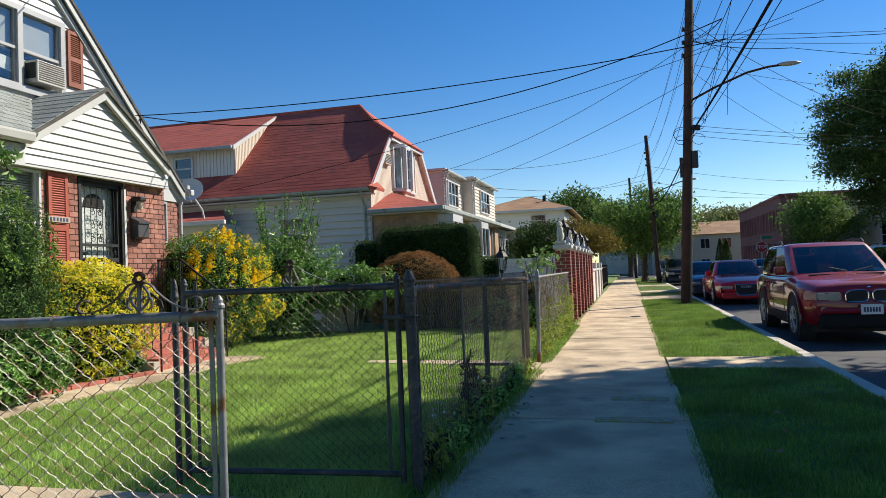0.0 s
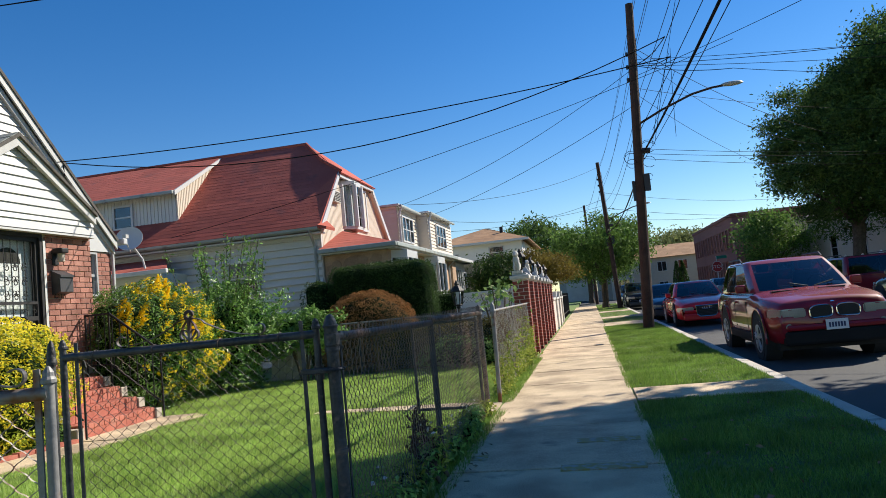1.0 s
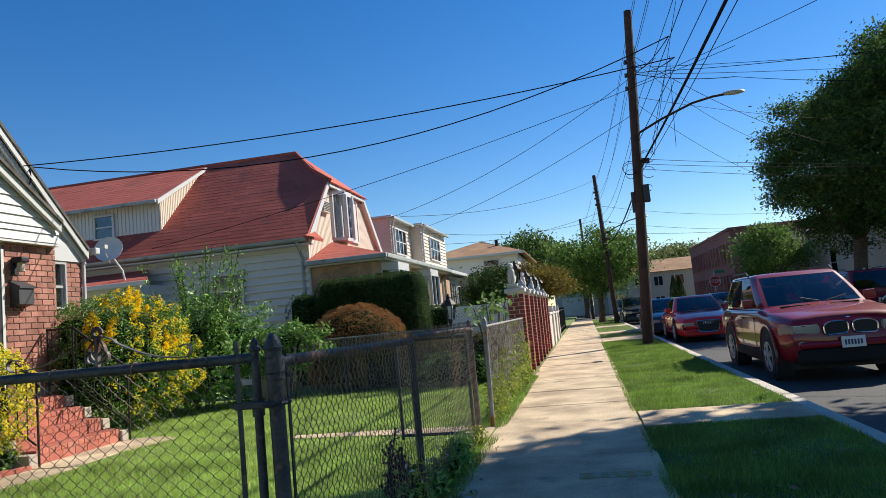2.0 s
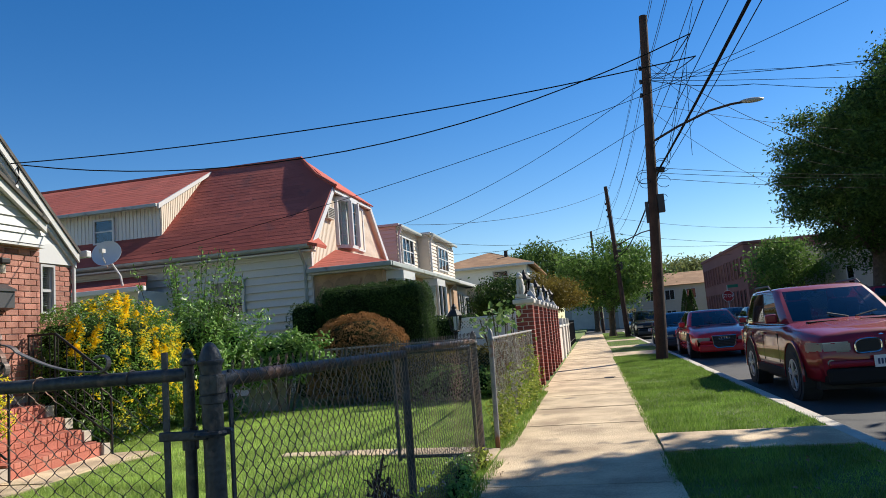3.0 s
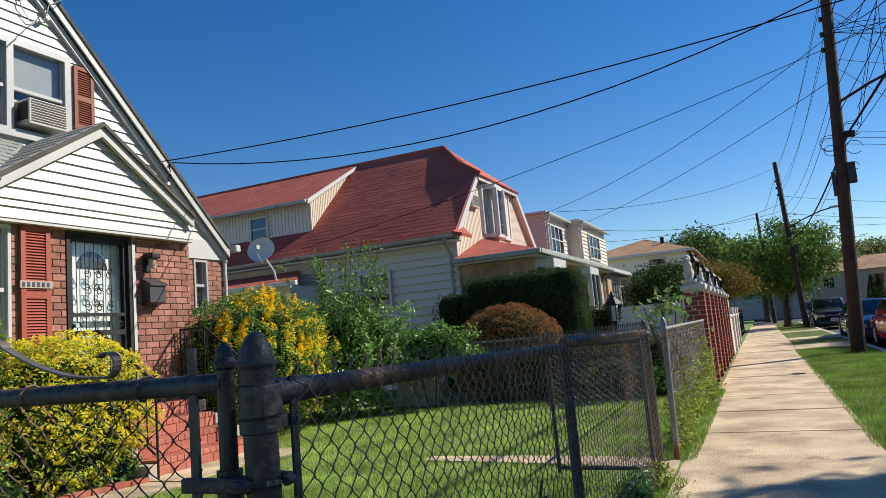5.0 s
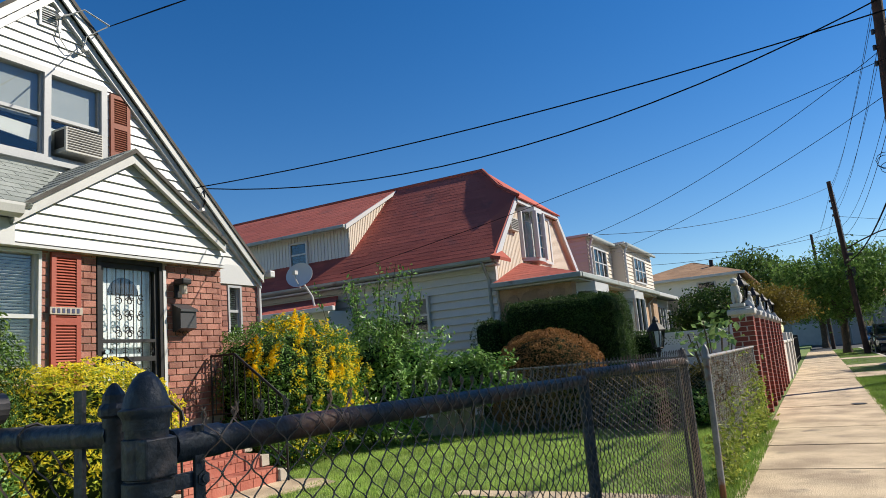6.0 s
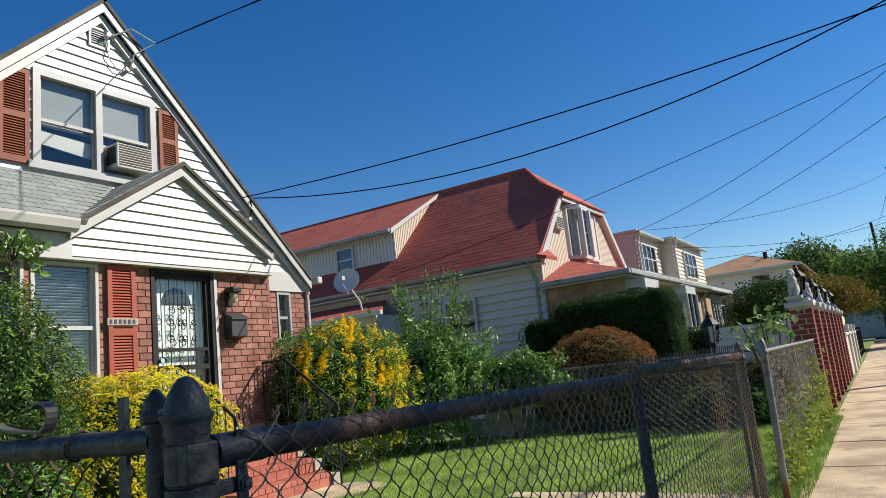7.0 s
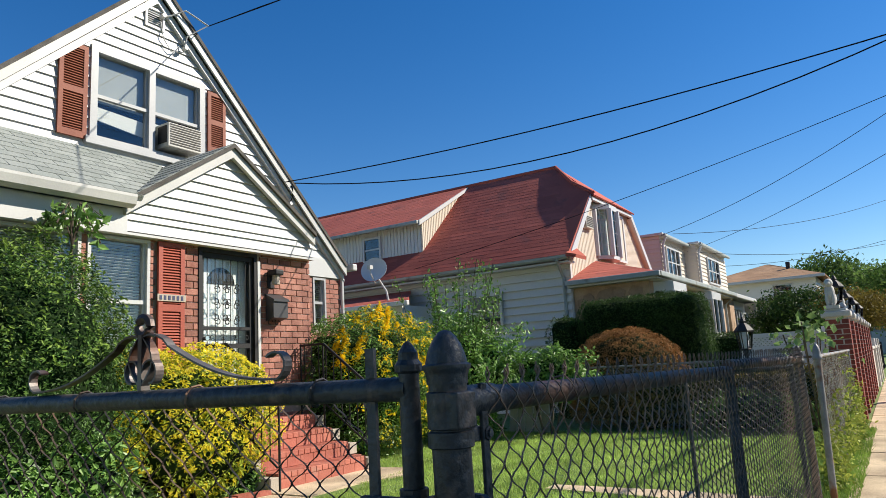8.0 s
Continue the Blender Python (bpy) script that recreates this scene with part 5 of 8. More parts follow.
# clipped hedge, bronze mound
def hedge(name, label, x0, x1, y0, y1, z1, leaf, n, size, seed):
    h = thing(name, label, "hedge", ((x0 + x1) / 2, (y0 + y1) / 2, 0))
    rx, ry = (x1 - x0) / 2, (y1 - y0) / 2
    g_ = np.random.default_rng(seed)
    # solid core whose dark colour stands for the hedge's inner shade
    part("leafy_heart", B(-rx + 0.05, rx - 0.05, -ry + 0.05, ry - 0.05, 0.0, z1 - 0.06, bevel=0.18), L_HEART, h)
    p_ = []
    area = [(2 * rx * z1, 0), (2 * rx * z1, 1), (2 * ry * z1, 2), (2 * ry * z1, 3), (4 * rx * ry, 4)]
    tot = sum(a_ for a_, _ in area)
    for a_, s_ in area:
        m_ = int(n * a_ / tot)
        u, v_ = g_.uniform(-1, 1, m_), g_.uniform(0, 1, m_)
        if s_ < 2:
            q = np.stack([u * rx, np.full(m_, ry if s_ else -ry), v_ * z1], 1)
        elif s_ < 4:
            q = np.stack([np.full(m_, rx if s_ == 2 else -rx), u * ry, v_ * z1], 1)
        else:
            q = np.stack([u * rx, (v_ * 2 - 1) * ry, np.full(m_, z1)], 1)
        p_.append(q)
    q = np.concatenate(p_)
    # rounded shoulders and a slightly wavy face
    for ax, r in ((0, rx), (1, ry)):
        t_ = np.clip((q[:, 2] - (z1 - 0.35)) / 0.35, 0, 1) ** 2
        e_ = np.clip((np.abs(q[:, ax]) - (r - 0.35)) / 0.35, 0, 1) ** 2
        q[:, 2] -= 0.22 * e_ * (q[:, 2] > z1 - 0.01)
        q[:, ax] -= np.sign(q[:, ax]) * 0.14 * t_ * e_
    wav = np.array([noise.noise(Vector((a_ * 2, b_ * 2, c_ * 2 + seed))) for a_, b_, c_ in q])
    rid = np.array([min(0.2, noise.noise(Vector((a_ * 7, b_ * 7, c_ * 7 - seed)))) for a_, b_, c_ in q])
    q += 0.05 * wav[:, None] + g_.normal(0, 0.02, q.shape)
    ctr = np.array([0, 0, z1 * 0.55])
    q += (q - ctr) * (0.075 * rid)[:, None]
    leaves("foliage", q, size, leaf, h, seed=seed)
    return h


hedge("clipped_hedge", "tall dark green clipped hedge before the porch", -5.9, -3.45, 17.0, 18.35, 2.42, L_HEDGE, 75000, 0.036, 21)
hedge("clipped_hedge", "lower dark green clipped hedge", -6.6, -5.95, 16.9, 18.0, 2.12, L_HEDGE, 6000, 0.05, 22)
hedge("clipped_hedge", "square dark green hedge by the lamp post", -4.3, -2.95, 20.2, 21.6, 1.62, L_HEDGE, 9000, 0.055, 23)
shrub("bronze_mound", "rounded clipped shrub with bronze brown leaves", (-4.55, 15.85, 0.62), (1.18, 0.95, 1.12), L_BROWN, 36000, 0.036, 24, 0.025, core=0.86, inner=0.9, zmin=-0.5, pits=0.04, fine=9.0)
hedge("fence_shrubs", "brownish tangled shrubs behind the boundary fence", -4.2, -1.4, 14.85, 15.5, 0.92, L_OCHRE, 8000, 0.06, 25)
shrub("low_shrub", "low dark shrub along the fence", (-2.2, 14.35, 0.28), (0.85, 0.25, 0.32), L_SHRUB, 2600, 0.06, 26, 0.25, core=0.7)

# plants at the foot of the street fence
g = np.random.default_rng(171)
for k in range(16):
    y = 4.25 + 4.2 * (k + g.uniform(0.1, 0.9)) / 16
    h = g.uniform(0.08, 0.2)
    wd = shrub("weed", "small leafy weed at the fence foot", (-0.93 + g.uniform(-0.05, 0.08), y, h * 0.8), (0.10, 0.16, h), L_VINE if k % 3 == 0 else L_SHRUB, 260, 0.055, 172 + k, 0.25, core=0.45, inner=0.3, stems=3)
    if k % 4 == 1:
        leaves("flower", np.stack([g.normal(0, 0.05, 9), g.normal(0, 0.09, 9), h * 1.7 + g.uniform(0, 0.1, 9)], 1), 0.035, M_STATUE, wd, "pale lilac flowers", seed=190 + k, narrow=0.8)
dead = thing("withered_plant", "tall withered blackened plant tangled in the wire", "plant", (-0.97, 5.75, 0))
pts = []
for k in range(7):
    a = 0.9 * k
    tip = Vector((0.04 * math.cos(a), 0.08 * math.sin(a), g.uniform(0.28, 0.62)))
    mid = Vector((0.07 * math.cos(a + 1), 0.09 * math.sin(a + 1), tip.z * 0.5))
    part("stem", path_tube(bmesh.new(), [(0.02 * math.cos(a), 0.03 * math.sin(a), -0.02), mid, tip], 0.007, 5), M_POLE, dead)
    for f in g.uniform(0.05, 0.9, 60):
        pts.append(np.array(mid.lerp(tip, f * 2 - 1) if f > 0.5 else mid * (f * 2)) + g.normal(0, 0.03, 3))
leaves("dead_leaves", pts, 0.055, M_POLE, dead, seed=191, narrow=0.35)
lit = np.stack([g.uniform(0.8, 2.3, 45), g.uniform(3.6, 8.8, 45), np.full(45, 0.045)], 1)
lit = np.concatenate([lit, np.stack([g.uniform(-0.8, -0.62, 40), g.uniform(3.8, 8.6, 40), np.full(40, 0.016)], 1)])
tagged(leaves("fallen_leaves", lit, 0.05, M_DRY, None, seed=192, up=2.5, narrow=0.6), "dry tan fallen leaves on grass and pavement", "leaves", "", "stuff")

# vines on the street fence
vine = thing("fence_vine", "yellow-green vines climbing the wire fence", "vine", (-0.9, 12, 0))
g = np.random.default_rng(51)
pts = []
for k in range(70):
    y = 2.75 - 5.1 * g.uniform(0, 1) ** 1.7
    h = abs(g.normal(0.42, 0.3))
    m = int(30 + 40 * h)
    f = g.uniform(0, 1, m)
    pts.append(np.stack([g.normal(0.0, 0.05, m), y + g.normal(0, 0.09, m), np.clip(f * min(h, 1.1) + 0.02, 0.02, 1.2)], 1))
leaves("foliage", np.concatenate(pts), 0.07, L_VINE, vine, seed=52)
pale = thing("climbing_fig", "pale broad-leaved plant above the fence", "plant", (-1.25, 13.2, 0))
g = np.random.default_rng(53)
pts = []
for k in range(9):
    a = k * 0.7
    tip = Vector((0.25 * math.cos(a), 0.9 * math.sin(a) - 0.2, 1.25 + 0.3 * g.uniform(0, 1)))
    part("stem", path_tube(bmesh.new(), [(0, 0, 0), tip * 0.6, tip], 0.008, 4), M_BARK, pale)
    pts += [np.array(tip) + g.normal(0, 0.09, 3) for _ in range(10)]
leaves("foliage", pts, 0.12, L_PALE, pale, seed=54, narrow=0.7)

# ---- the red-roofed house ----
red = thing("red_roof_house", "cream house with big red shingle roof and dormer", "house")
RY0, RY1, RXF, RXR = 18.8, 25.3, -6.7, -19.0
RC, EZ, RZ = 21.95, 3.70, 6.90
rs = (RZ - EZ) / (RC - 18.42)


def lap_siding(parent, axis, at, a0, a1, z0, z1, step, material, name="siding", out=1, proud=0.045):
    """Lapped courses on one wall, joined."""
    bm_ = bmesh.new()
    z = z0
    while z < z1 - 0.01:
        t = min(z + step, z1)
        pts_ = [(at, z), (at + out * proud, z), (at + out * 0.006, t), (at, t)]
        if axis == "y":
            prism(bm_, pts_, "y", a0, a1)
        else:
            u = [bm_.verts.new((a0, p_[0], p_[1])) for p_ in pts_]
            v_ = [bm_.verts.new((a1, p_[0], p_[1])) for p_ in pts_]
            for i in range(4):
                bm_.faces.new((u[i], u[(i + 1) % 4], v_[(i + 1) % 4], v_[i]))
        z = t
    bmesh.ops.recalc_face_normals(bm_, faces=bm_.faces)
    ob_ = part(name, bm_, material, parent)
    ob_["kind"] = "stuff"
    return ob_


part("side_wall", B(RXR, RXF, RY0, RY0 + 0.2, -0.2, 3.75), M_GREYSIDE, red)
lap_siding(red, "x", RY0, RXR, RXF, 0.0, 3.6, 0.2, M_GREYSIDE, out=-1, proud=0.075)
part("side_wall", B(RXR, RXF, RY1 - 0.2, RY1, -0.2, 3.75), M_CREAM, red)
part("rear_wall", B(RXR - 0.2, RXR, RY0, RY1, -0.2, 4.2), M_CREAM, red)
bm = bmesh.new()
prism(bm, [(RY0, -0.2), (RY1 + 0.2, -0.2), (RY1 + 0.2, 3.9), (23.55, 5.5), (20.35, 5.5), (RY0, 3.9)], "x", RXF - 0.2, RXF)
part("front_wall", bm, M_CREAM, red)
bm = bmesh.new()
y = RY0 + 0.06
while y < RY1 + 0.1:
    zt = min(5.5, 3.85 + (y - RY0) * 0.98 if y < RC else 3.85 + (RY1 + 0.2 - y) * 0.98)
    box(bm, RXF, RXF + 0.018, y, y + 0.07, 3.0, zt)
    y += 0.1
part("vertical_siding", bm, M_CREAM, red)["kind"] = "stuff"


def shingled(name, parent, quad, rows_, material, piece=0.35, seed=1, label="", hip=None):
    """A roof plane laid in courses; quad runs eave start, eave end, ridge end, ridge start."""
    q = [Vector(p_) for p_ in quad]
    nrm = (q[1] - q[0]).cross(q[3] - q[0]).normalized()
    if nrm.z < 0:
        nrm = -nrm
    verts, faces = [], []
    r_ = random.Random(seed)
    for i in range(rows_):
        f0, f1 = i / rows_, min(1, (i + 1.05) / rows_)
        a, b = q[0].lerp(q[3], f0), q[1].lerp(q[2], f0)
        c, d_ = q[0].lerp(q[3], f1), q[1].lerp(q[2], f1)
        if hip:
            b.x, d_.x = hip(f0), hip(f1)
        n_ = max(1, int((b - a).length / piece))
        off = r_.random() * 0.8 / n_
        cuts = [0.0] + [min(1.0, off + k / n_) for k in range(1, n_)] + [1.0]
        for s0, s1 in zip(cuts, cuts[1:]):
            h = 0.005 + r_.uniform(0, 0.003)
            base = len(verts)
            verts += [tuple(a.lerp(b, s0) + nrm * h), tuple(a.lerp(b, s1) + nrm * h), tuple(c.lerp(d_, s1) + nrm * 0.004), tuple(c.lerp(d_, s0) + nrm * 0.004), tuple(a.lerp(b, s0)), tuple(a.lerp(b, s1))]
            faces += [(base, base + 1, base + 2, base + 3), (base, base + 4, base + 5, base + 1)]
    outline = [quad[0], quad[1], (quad[1][0], JY0, JZ), (hip(1.0), quad[2][1], quad[2][2]), quad[3]] if hip else quad
    deck = part(name, slab(bmesh.new(), outline, 0.06), material, parent, label)
    ob_ = mesh_from("shingles", verts, faces, material, deck)
    ob_["kind"] = "stuff"
    return deck


JX, JY0, JY1, JZ = -6.56, 20.3, 23.6, 5.52
RE = -8.15
FJ = (JY0 - 18.42) / (RC - 18.42)
shingled("roof", red, [(RXR, 18.42, EZ), (JX, 18.42, EZ), (JX, RC, RZ), (RXR, RC, RZ)], 28, M_RSHING, 0.5, 2, "red asphalt shingle roof", lambda f: JX if f < FJ else JX + (RE - JX) * (f - FJ) / (1 - FJ))
shingled("roof", red, [(JX, 25.5, EZ), (RE, 25.5, EZ), (RE, RC, RZ), (JX, JY1, JZ)], 26, M_RSHING, 0.5, 4)
shingled("roof", red, [(RE, 25.5, EZ), (RXR, 25.5, EZ), (RXR, RC, RZ), (RE, RC, RZ)], 26, M_RSHING, 0.6, 5)
part("roof_hip", slab(bmesh.new(), [(JX + 0.12, JY0 - 0.05, JZ - 0.06), (JX + 0.12, JY1 + 0.05, JZ - 0.06), (RE, RC, RZ + 0.02)], 0.04), M_RSHING, red)
bm = bmesh.new()
path_tube(bm, [(JX + 0.1, JY0 - 0.03, JZ), (JX - 0.7, JY0 + 0.62, JZ + 0.55), (RE, RC, RZ + 0.02)], 0.05, 6)
path_tube(bm, [(RE, RC, RZ), (RXR, RC, RZ)], 0.06, 6)
part("ridge_cap", bm, M_RSHING, red)
for pts in ([(18.45, EZ - 0.06), (JY0, JZ - 0.02), (JY0 + 0.02, JZ - 0.2), (18.6, EZ - 0.18)], [(25.5, EZ - 0.06), (25.35, EZ - 0.18), (JY1 - 0.02, JZ - 0.2), (JY1, JZ - 0.02)]):
    bm = bmesh.new()
    prism(bm, pts, "x", JX - 0.03, JX + 0.03)
    part("rake_board", bm, M_TRIM, red)
for ya, yb in ((18.5, JY0), (25.45, JY1)):
    part("rake_soffit", slab(bmesh.new(), [(RXF, ya, EZ - 0.15), (JX - 0.03, ya, EZ - 0.15), (JX - 0.03, yb, JZ - 0.19), (RXF, yb, JZ - 0.19)], 0.02), M_CREAM, red)
part("fascia", B(JX - 0.02, JX + 0.06, JY0, JY1, JZ - 0.18, JZ - 0.08), M_TRIM, red)
part("eave_soffit", B(RXR, JX, 18.44, RY0, EZ - 0.19, EZ - 0.15), M_TRIM, red)
bm = bmesh.new()
prism(bm, [(18.31, EZ - 0.02), (18.44, EZ - 0.02), (18.44, EZ - 0.12), (18.37, EZ - 0.12), (18.32, EZ - 0.08)], "x", RXR, JX)
part("gutter", bm, M_EAVE, red)
bm = bmesh.new()
path_tube(bm, [(-6.85, 18.36, EZ - 0.1), (-6.85, 18.5, EZ - 0.25), (-6.85, 18.74, EZ - 0.5), (-6.85, 18.74, 0.0)], 0.045, 6)
part("downpipe", bm, M_EAVE, red)
part("corner_board", B(RXF - 0.08, RXF + 0.03, RY0 - 0.03, RY0 + 0.08, 0, 3.6), M_TRIM, red)
part("rake_return", slab(bmesh.new(), [(JX, 18.3, EZ + 0.02), (JX + 0.25, 18.3, EZ - 0.05), (JX + 0.25, 18.95, EZ - 0.05), (JX, 18.95, EZ + 0.22)], 0.08), M_RSHING, red)
# shed dormer
DX0, DX1, DYF = -18.5, -11.3, 19.30
part("dormer_front", B(DX0, DX1, DYF, DYF + 0.12, 4.2, 5.41), M_GREYSIDE, red)
bm = bmesh.new()
x = DX0
while x < DX1 - 0.05:
    box(bm, x, x + 0.09, DYF - 0.015, DYF, 4.35, 5.40)
    x += 0.12
part("dormer_siding", bm, M_GREYSIDE, red)["kind"] = "stuff"
bm = bmesh.new()
prism(bm, [(DYF, 4.2), (DYF, 5.40), (RC - 0.1, 6.76), (RC - 0.1, 6.68)], "x", DX1 - 0.1, DX1)
part("dormer_cheek", bm, M_CREAM, red)
bm = bmesh.new()
y = DYF + 0.02
while y < RC - 0.5:
    z0 = EZ + (y - 18.42) * rs + 0.02
    z1 = 5.38 + (y - DYF) * 0.53
    if z1 - z0 > 0.05:
        box(bm, DX1, DX1 + 0.015, y, y + 0.06, z0, z1)
    y += 0.09
part("dormer_cheek_siding", bm, M_CREAM, red)["kind"] = "stuff"
shingled("dormer_roof", red, [(DX0 - 0.2, DYF - 0.28, 5.36), (DX1 + 0.1, DYF - 0.28, 5.36), (DX1 + 0.1, RC - 0.12, 6.84), (DX0 - 0.2, RC - 0.12, 6.84)], 14, M_RSHING, 0.5, 6)
bm = bmesh.new()
prism(bm, [(DYF - 0.3, 5.35), (RC - 0.1, 6.84), (RC - 0.1, 6.74), (DYF - 0.3, 5.21)], "x", DX1 + 0.1, DX1 + 0.15)
part("dormer_rake", bm, M_TRIM, red)
part("dormer_gutter", B(DX0 - 0.2, DX1 + 0.12, DYF - 0.40, DYF - 0.29, 5.25, 5.35, bevel=0.02), M_EAVE, red)


def plain_window(parent, axis, at, a0, a1, z0, z1, out=1, bars=1, mull=0, fm=None, shade=None):
    """A far window: frame, meeting rail and glass before a near-black sheet painted as an unlit room."""
    w = thing("window", "", "")
    w.parent = parent
    t = 0.06

    def bx(bm_, o0, o1, b0, b1, c0, c1):
        lo, hi = sorted((at + out * o0, at + out * o1))
        if axis == "x":
            box(bm_, lo, hi, b0, b1, c0, c1)
        else:
            box(bm_, b0, b1, lo, hi, c0, c1)
    fr = bmesh.new()
    for a in ((a0, a0 + t, z0, z1), (a1 - t, a1, z0, z1), (a0 + t, a1 - t, z0, z0 + t), (a0 + t, a1 - t, z1 - t, z1)):
        bx(fr, 0.0, 0.07, *a)
    for k in range(bars):
        zz = z0 + (z1 - z0) * (k + 1) / (bars + 1)
        bx(fr, 0.02, 0.05, a0 + t, a1 - t, zz - 0.02, zz + 0.02)
    for k in range(mull):
        aa = a0 + (a1 - a0) * (k + 1) / (mull + 1)
        bx(fr, 0.02, 0.06, aa - 0.03, aa + 0.03, z0 + t, z1 - t)
    part("frame", fr, fm or M_TRIM, w)
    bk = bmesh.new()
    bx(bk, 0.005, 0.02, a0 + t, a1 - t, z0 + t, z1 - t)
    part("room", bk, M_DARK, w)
    if shade:
        sh = bmesh.new()
        bx(sh, 0.0205, 0.024, a0 + t, a1 - t, z0 + (z1 - z0) * 0.35, z1 - t)
        part("blind", sh, shade, w)
    pn = bmesh.new()
    bx(pn, 0.026, 0.032, a0 + t, a1 - t, z0 + t, z1 - t)
    part("pane", pn, M_GLASS, w)
    return w


plain_window(red, "y", DYF - 0.015, -13.42, -12.74, 4.42, 5.16, out=-1)
plain_window(red, "y", RY0 - 0.076, -9.5, -8.55, 2.05, 3.0, out=-1, fm=M_GREYSIDE, shade=M_SHADE)
# bay window and air conditioner on the front gable
bay = thing("bay_window", "", "")
bay.parent = red
bm = bmesh.new()
prism(bm, [(RXF, 20.75), (RXF + 0.35, 21.1), (RXF + 0.35, 21.7), (RXF, 22.05)], "z", 5.18, 5.32)
prism(bm, [(RXF, 20.75), (RXF + 0.35, 21.1), (RXF + 0.35, 21.7), (RXF, 22.05)], "z", 3.82, 3.92)
for a in ((RXF + 0.02, 20.77), (RXF + 0.33, 21.1), (RXF + 0.33, 21.7), (RXF + 0.02, 22.03)):
    tube(bm, (*a, 3.9), (*a, 5.2), 0.085, 6)
part("bay_frame", bm, M_TRIM, bay)
for a, b in (((RXF + 0.02, 20.77), (RXF + 0.33, 21.1)), ((RXF + 0.33, 21.1), (RXF + 0.33, 21.7)), ((RXF + 0.33, 21.7), (RXF + 0.02, 22.03))):
    bm = bmesh.new()
    ribbon(bm, [(*a, 4.55), (*b, 4.55)], 1.26, 0.01, (0, 0, 1))
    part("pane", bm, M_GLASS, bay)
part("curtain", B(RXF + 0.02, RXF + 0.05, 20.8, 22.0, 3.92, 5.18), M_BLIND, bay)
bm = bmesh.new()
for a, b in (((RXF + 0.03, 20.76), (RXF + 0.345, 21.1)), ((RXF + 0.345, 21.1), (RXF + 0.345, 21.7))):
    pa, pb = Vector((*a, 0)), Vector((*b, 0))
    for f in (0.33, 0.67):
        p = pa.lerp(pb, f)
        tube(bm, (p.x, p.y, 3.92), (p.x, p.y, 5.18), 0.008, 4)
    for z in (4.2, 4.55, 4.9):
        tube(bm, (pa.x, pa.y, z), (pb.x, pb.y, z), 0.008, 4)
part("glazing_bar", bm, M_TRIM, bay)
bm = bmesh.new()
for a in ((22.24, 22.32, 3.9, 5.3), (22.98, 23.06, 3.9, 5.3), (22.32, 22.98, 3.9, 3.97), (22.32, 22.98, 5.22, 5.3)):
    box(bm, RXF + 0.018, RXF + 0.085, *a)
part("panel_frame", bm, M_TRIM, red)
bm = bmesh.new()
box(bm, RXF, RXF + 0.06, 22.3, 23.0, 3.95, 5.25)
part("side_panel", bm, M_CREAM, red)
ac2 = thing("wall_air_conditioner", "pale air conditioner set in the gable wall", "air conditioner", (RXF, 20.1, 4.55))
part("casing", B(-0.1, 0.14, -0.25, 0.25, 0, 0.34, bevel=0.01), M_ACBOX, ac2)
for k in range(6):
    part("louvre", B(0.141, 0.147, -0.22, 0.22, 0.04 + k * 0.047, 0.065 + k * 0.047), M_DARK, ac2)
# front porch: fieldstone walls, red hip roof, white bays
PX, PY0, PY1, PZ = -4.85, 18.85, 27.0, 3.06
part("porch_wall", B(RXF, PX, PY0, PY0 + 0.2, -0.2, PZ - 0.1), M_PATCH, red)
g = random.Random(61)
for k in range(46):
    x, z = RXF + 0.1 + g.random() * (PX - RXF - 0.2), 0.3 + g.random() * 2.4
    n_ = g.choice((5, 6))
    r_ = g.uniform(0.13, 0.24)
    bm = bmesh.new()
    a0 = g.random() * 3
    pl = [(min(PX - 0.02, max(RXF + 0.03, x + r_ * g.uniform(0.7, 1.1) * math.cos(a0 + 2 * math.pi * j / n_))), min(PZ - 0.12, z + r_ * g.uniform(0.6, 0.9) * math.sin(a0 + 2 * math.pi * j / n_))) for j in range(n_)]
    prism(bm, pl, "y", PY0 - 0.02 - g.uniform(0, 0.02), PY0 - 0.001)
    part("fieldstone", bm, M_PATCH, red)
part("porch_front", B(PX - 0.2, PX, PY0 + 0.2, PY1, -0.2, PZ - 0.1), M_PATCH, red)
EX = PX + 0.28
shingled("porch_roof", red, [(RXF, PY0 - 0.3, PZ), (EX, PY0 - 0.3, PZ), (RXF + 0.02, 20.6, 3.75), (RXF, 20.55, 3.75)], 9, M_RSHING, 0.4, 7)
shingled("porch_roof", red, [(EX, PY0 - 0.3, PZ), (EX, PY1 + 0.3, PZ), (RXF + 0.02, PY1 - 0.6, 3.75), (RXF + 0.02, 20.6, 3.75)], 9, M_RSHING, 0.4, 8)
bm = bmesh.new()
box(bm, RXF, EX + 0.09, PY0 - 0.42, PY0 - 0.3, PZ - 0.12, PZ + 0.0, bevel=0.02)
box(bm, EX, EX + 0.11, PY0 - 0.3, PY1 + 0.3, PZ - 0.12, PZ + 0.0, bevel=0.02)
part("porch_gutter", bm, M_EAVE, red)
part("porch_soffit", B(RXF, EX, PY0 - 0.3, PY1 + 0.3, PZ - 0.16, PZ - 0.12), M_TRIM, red)


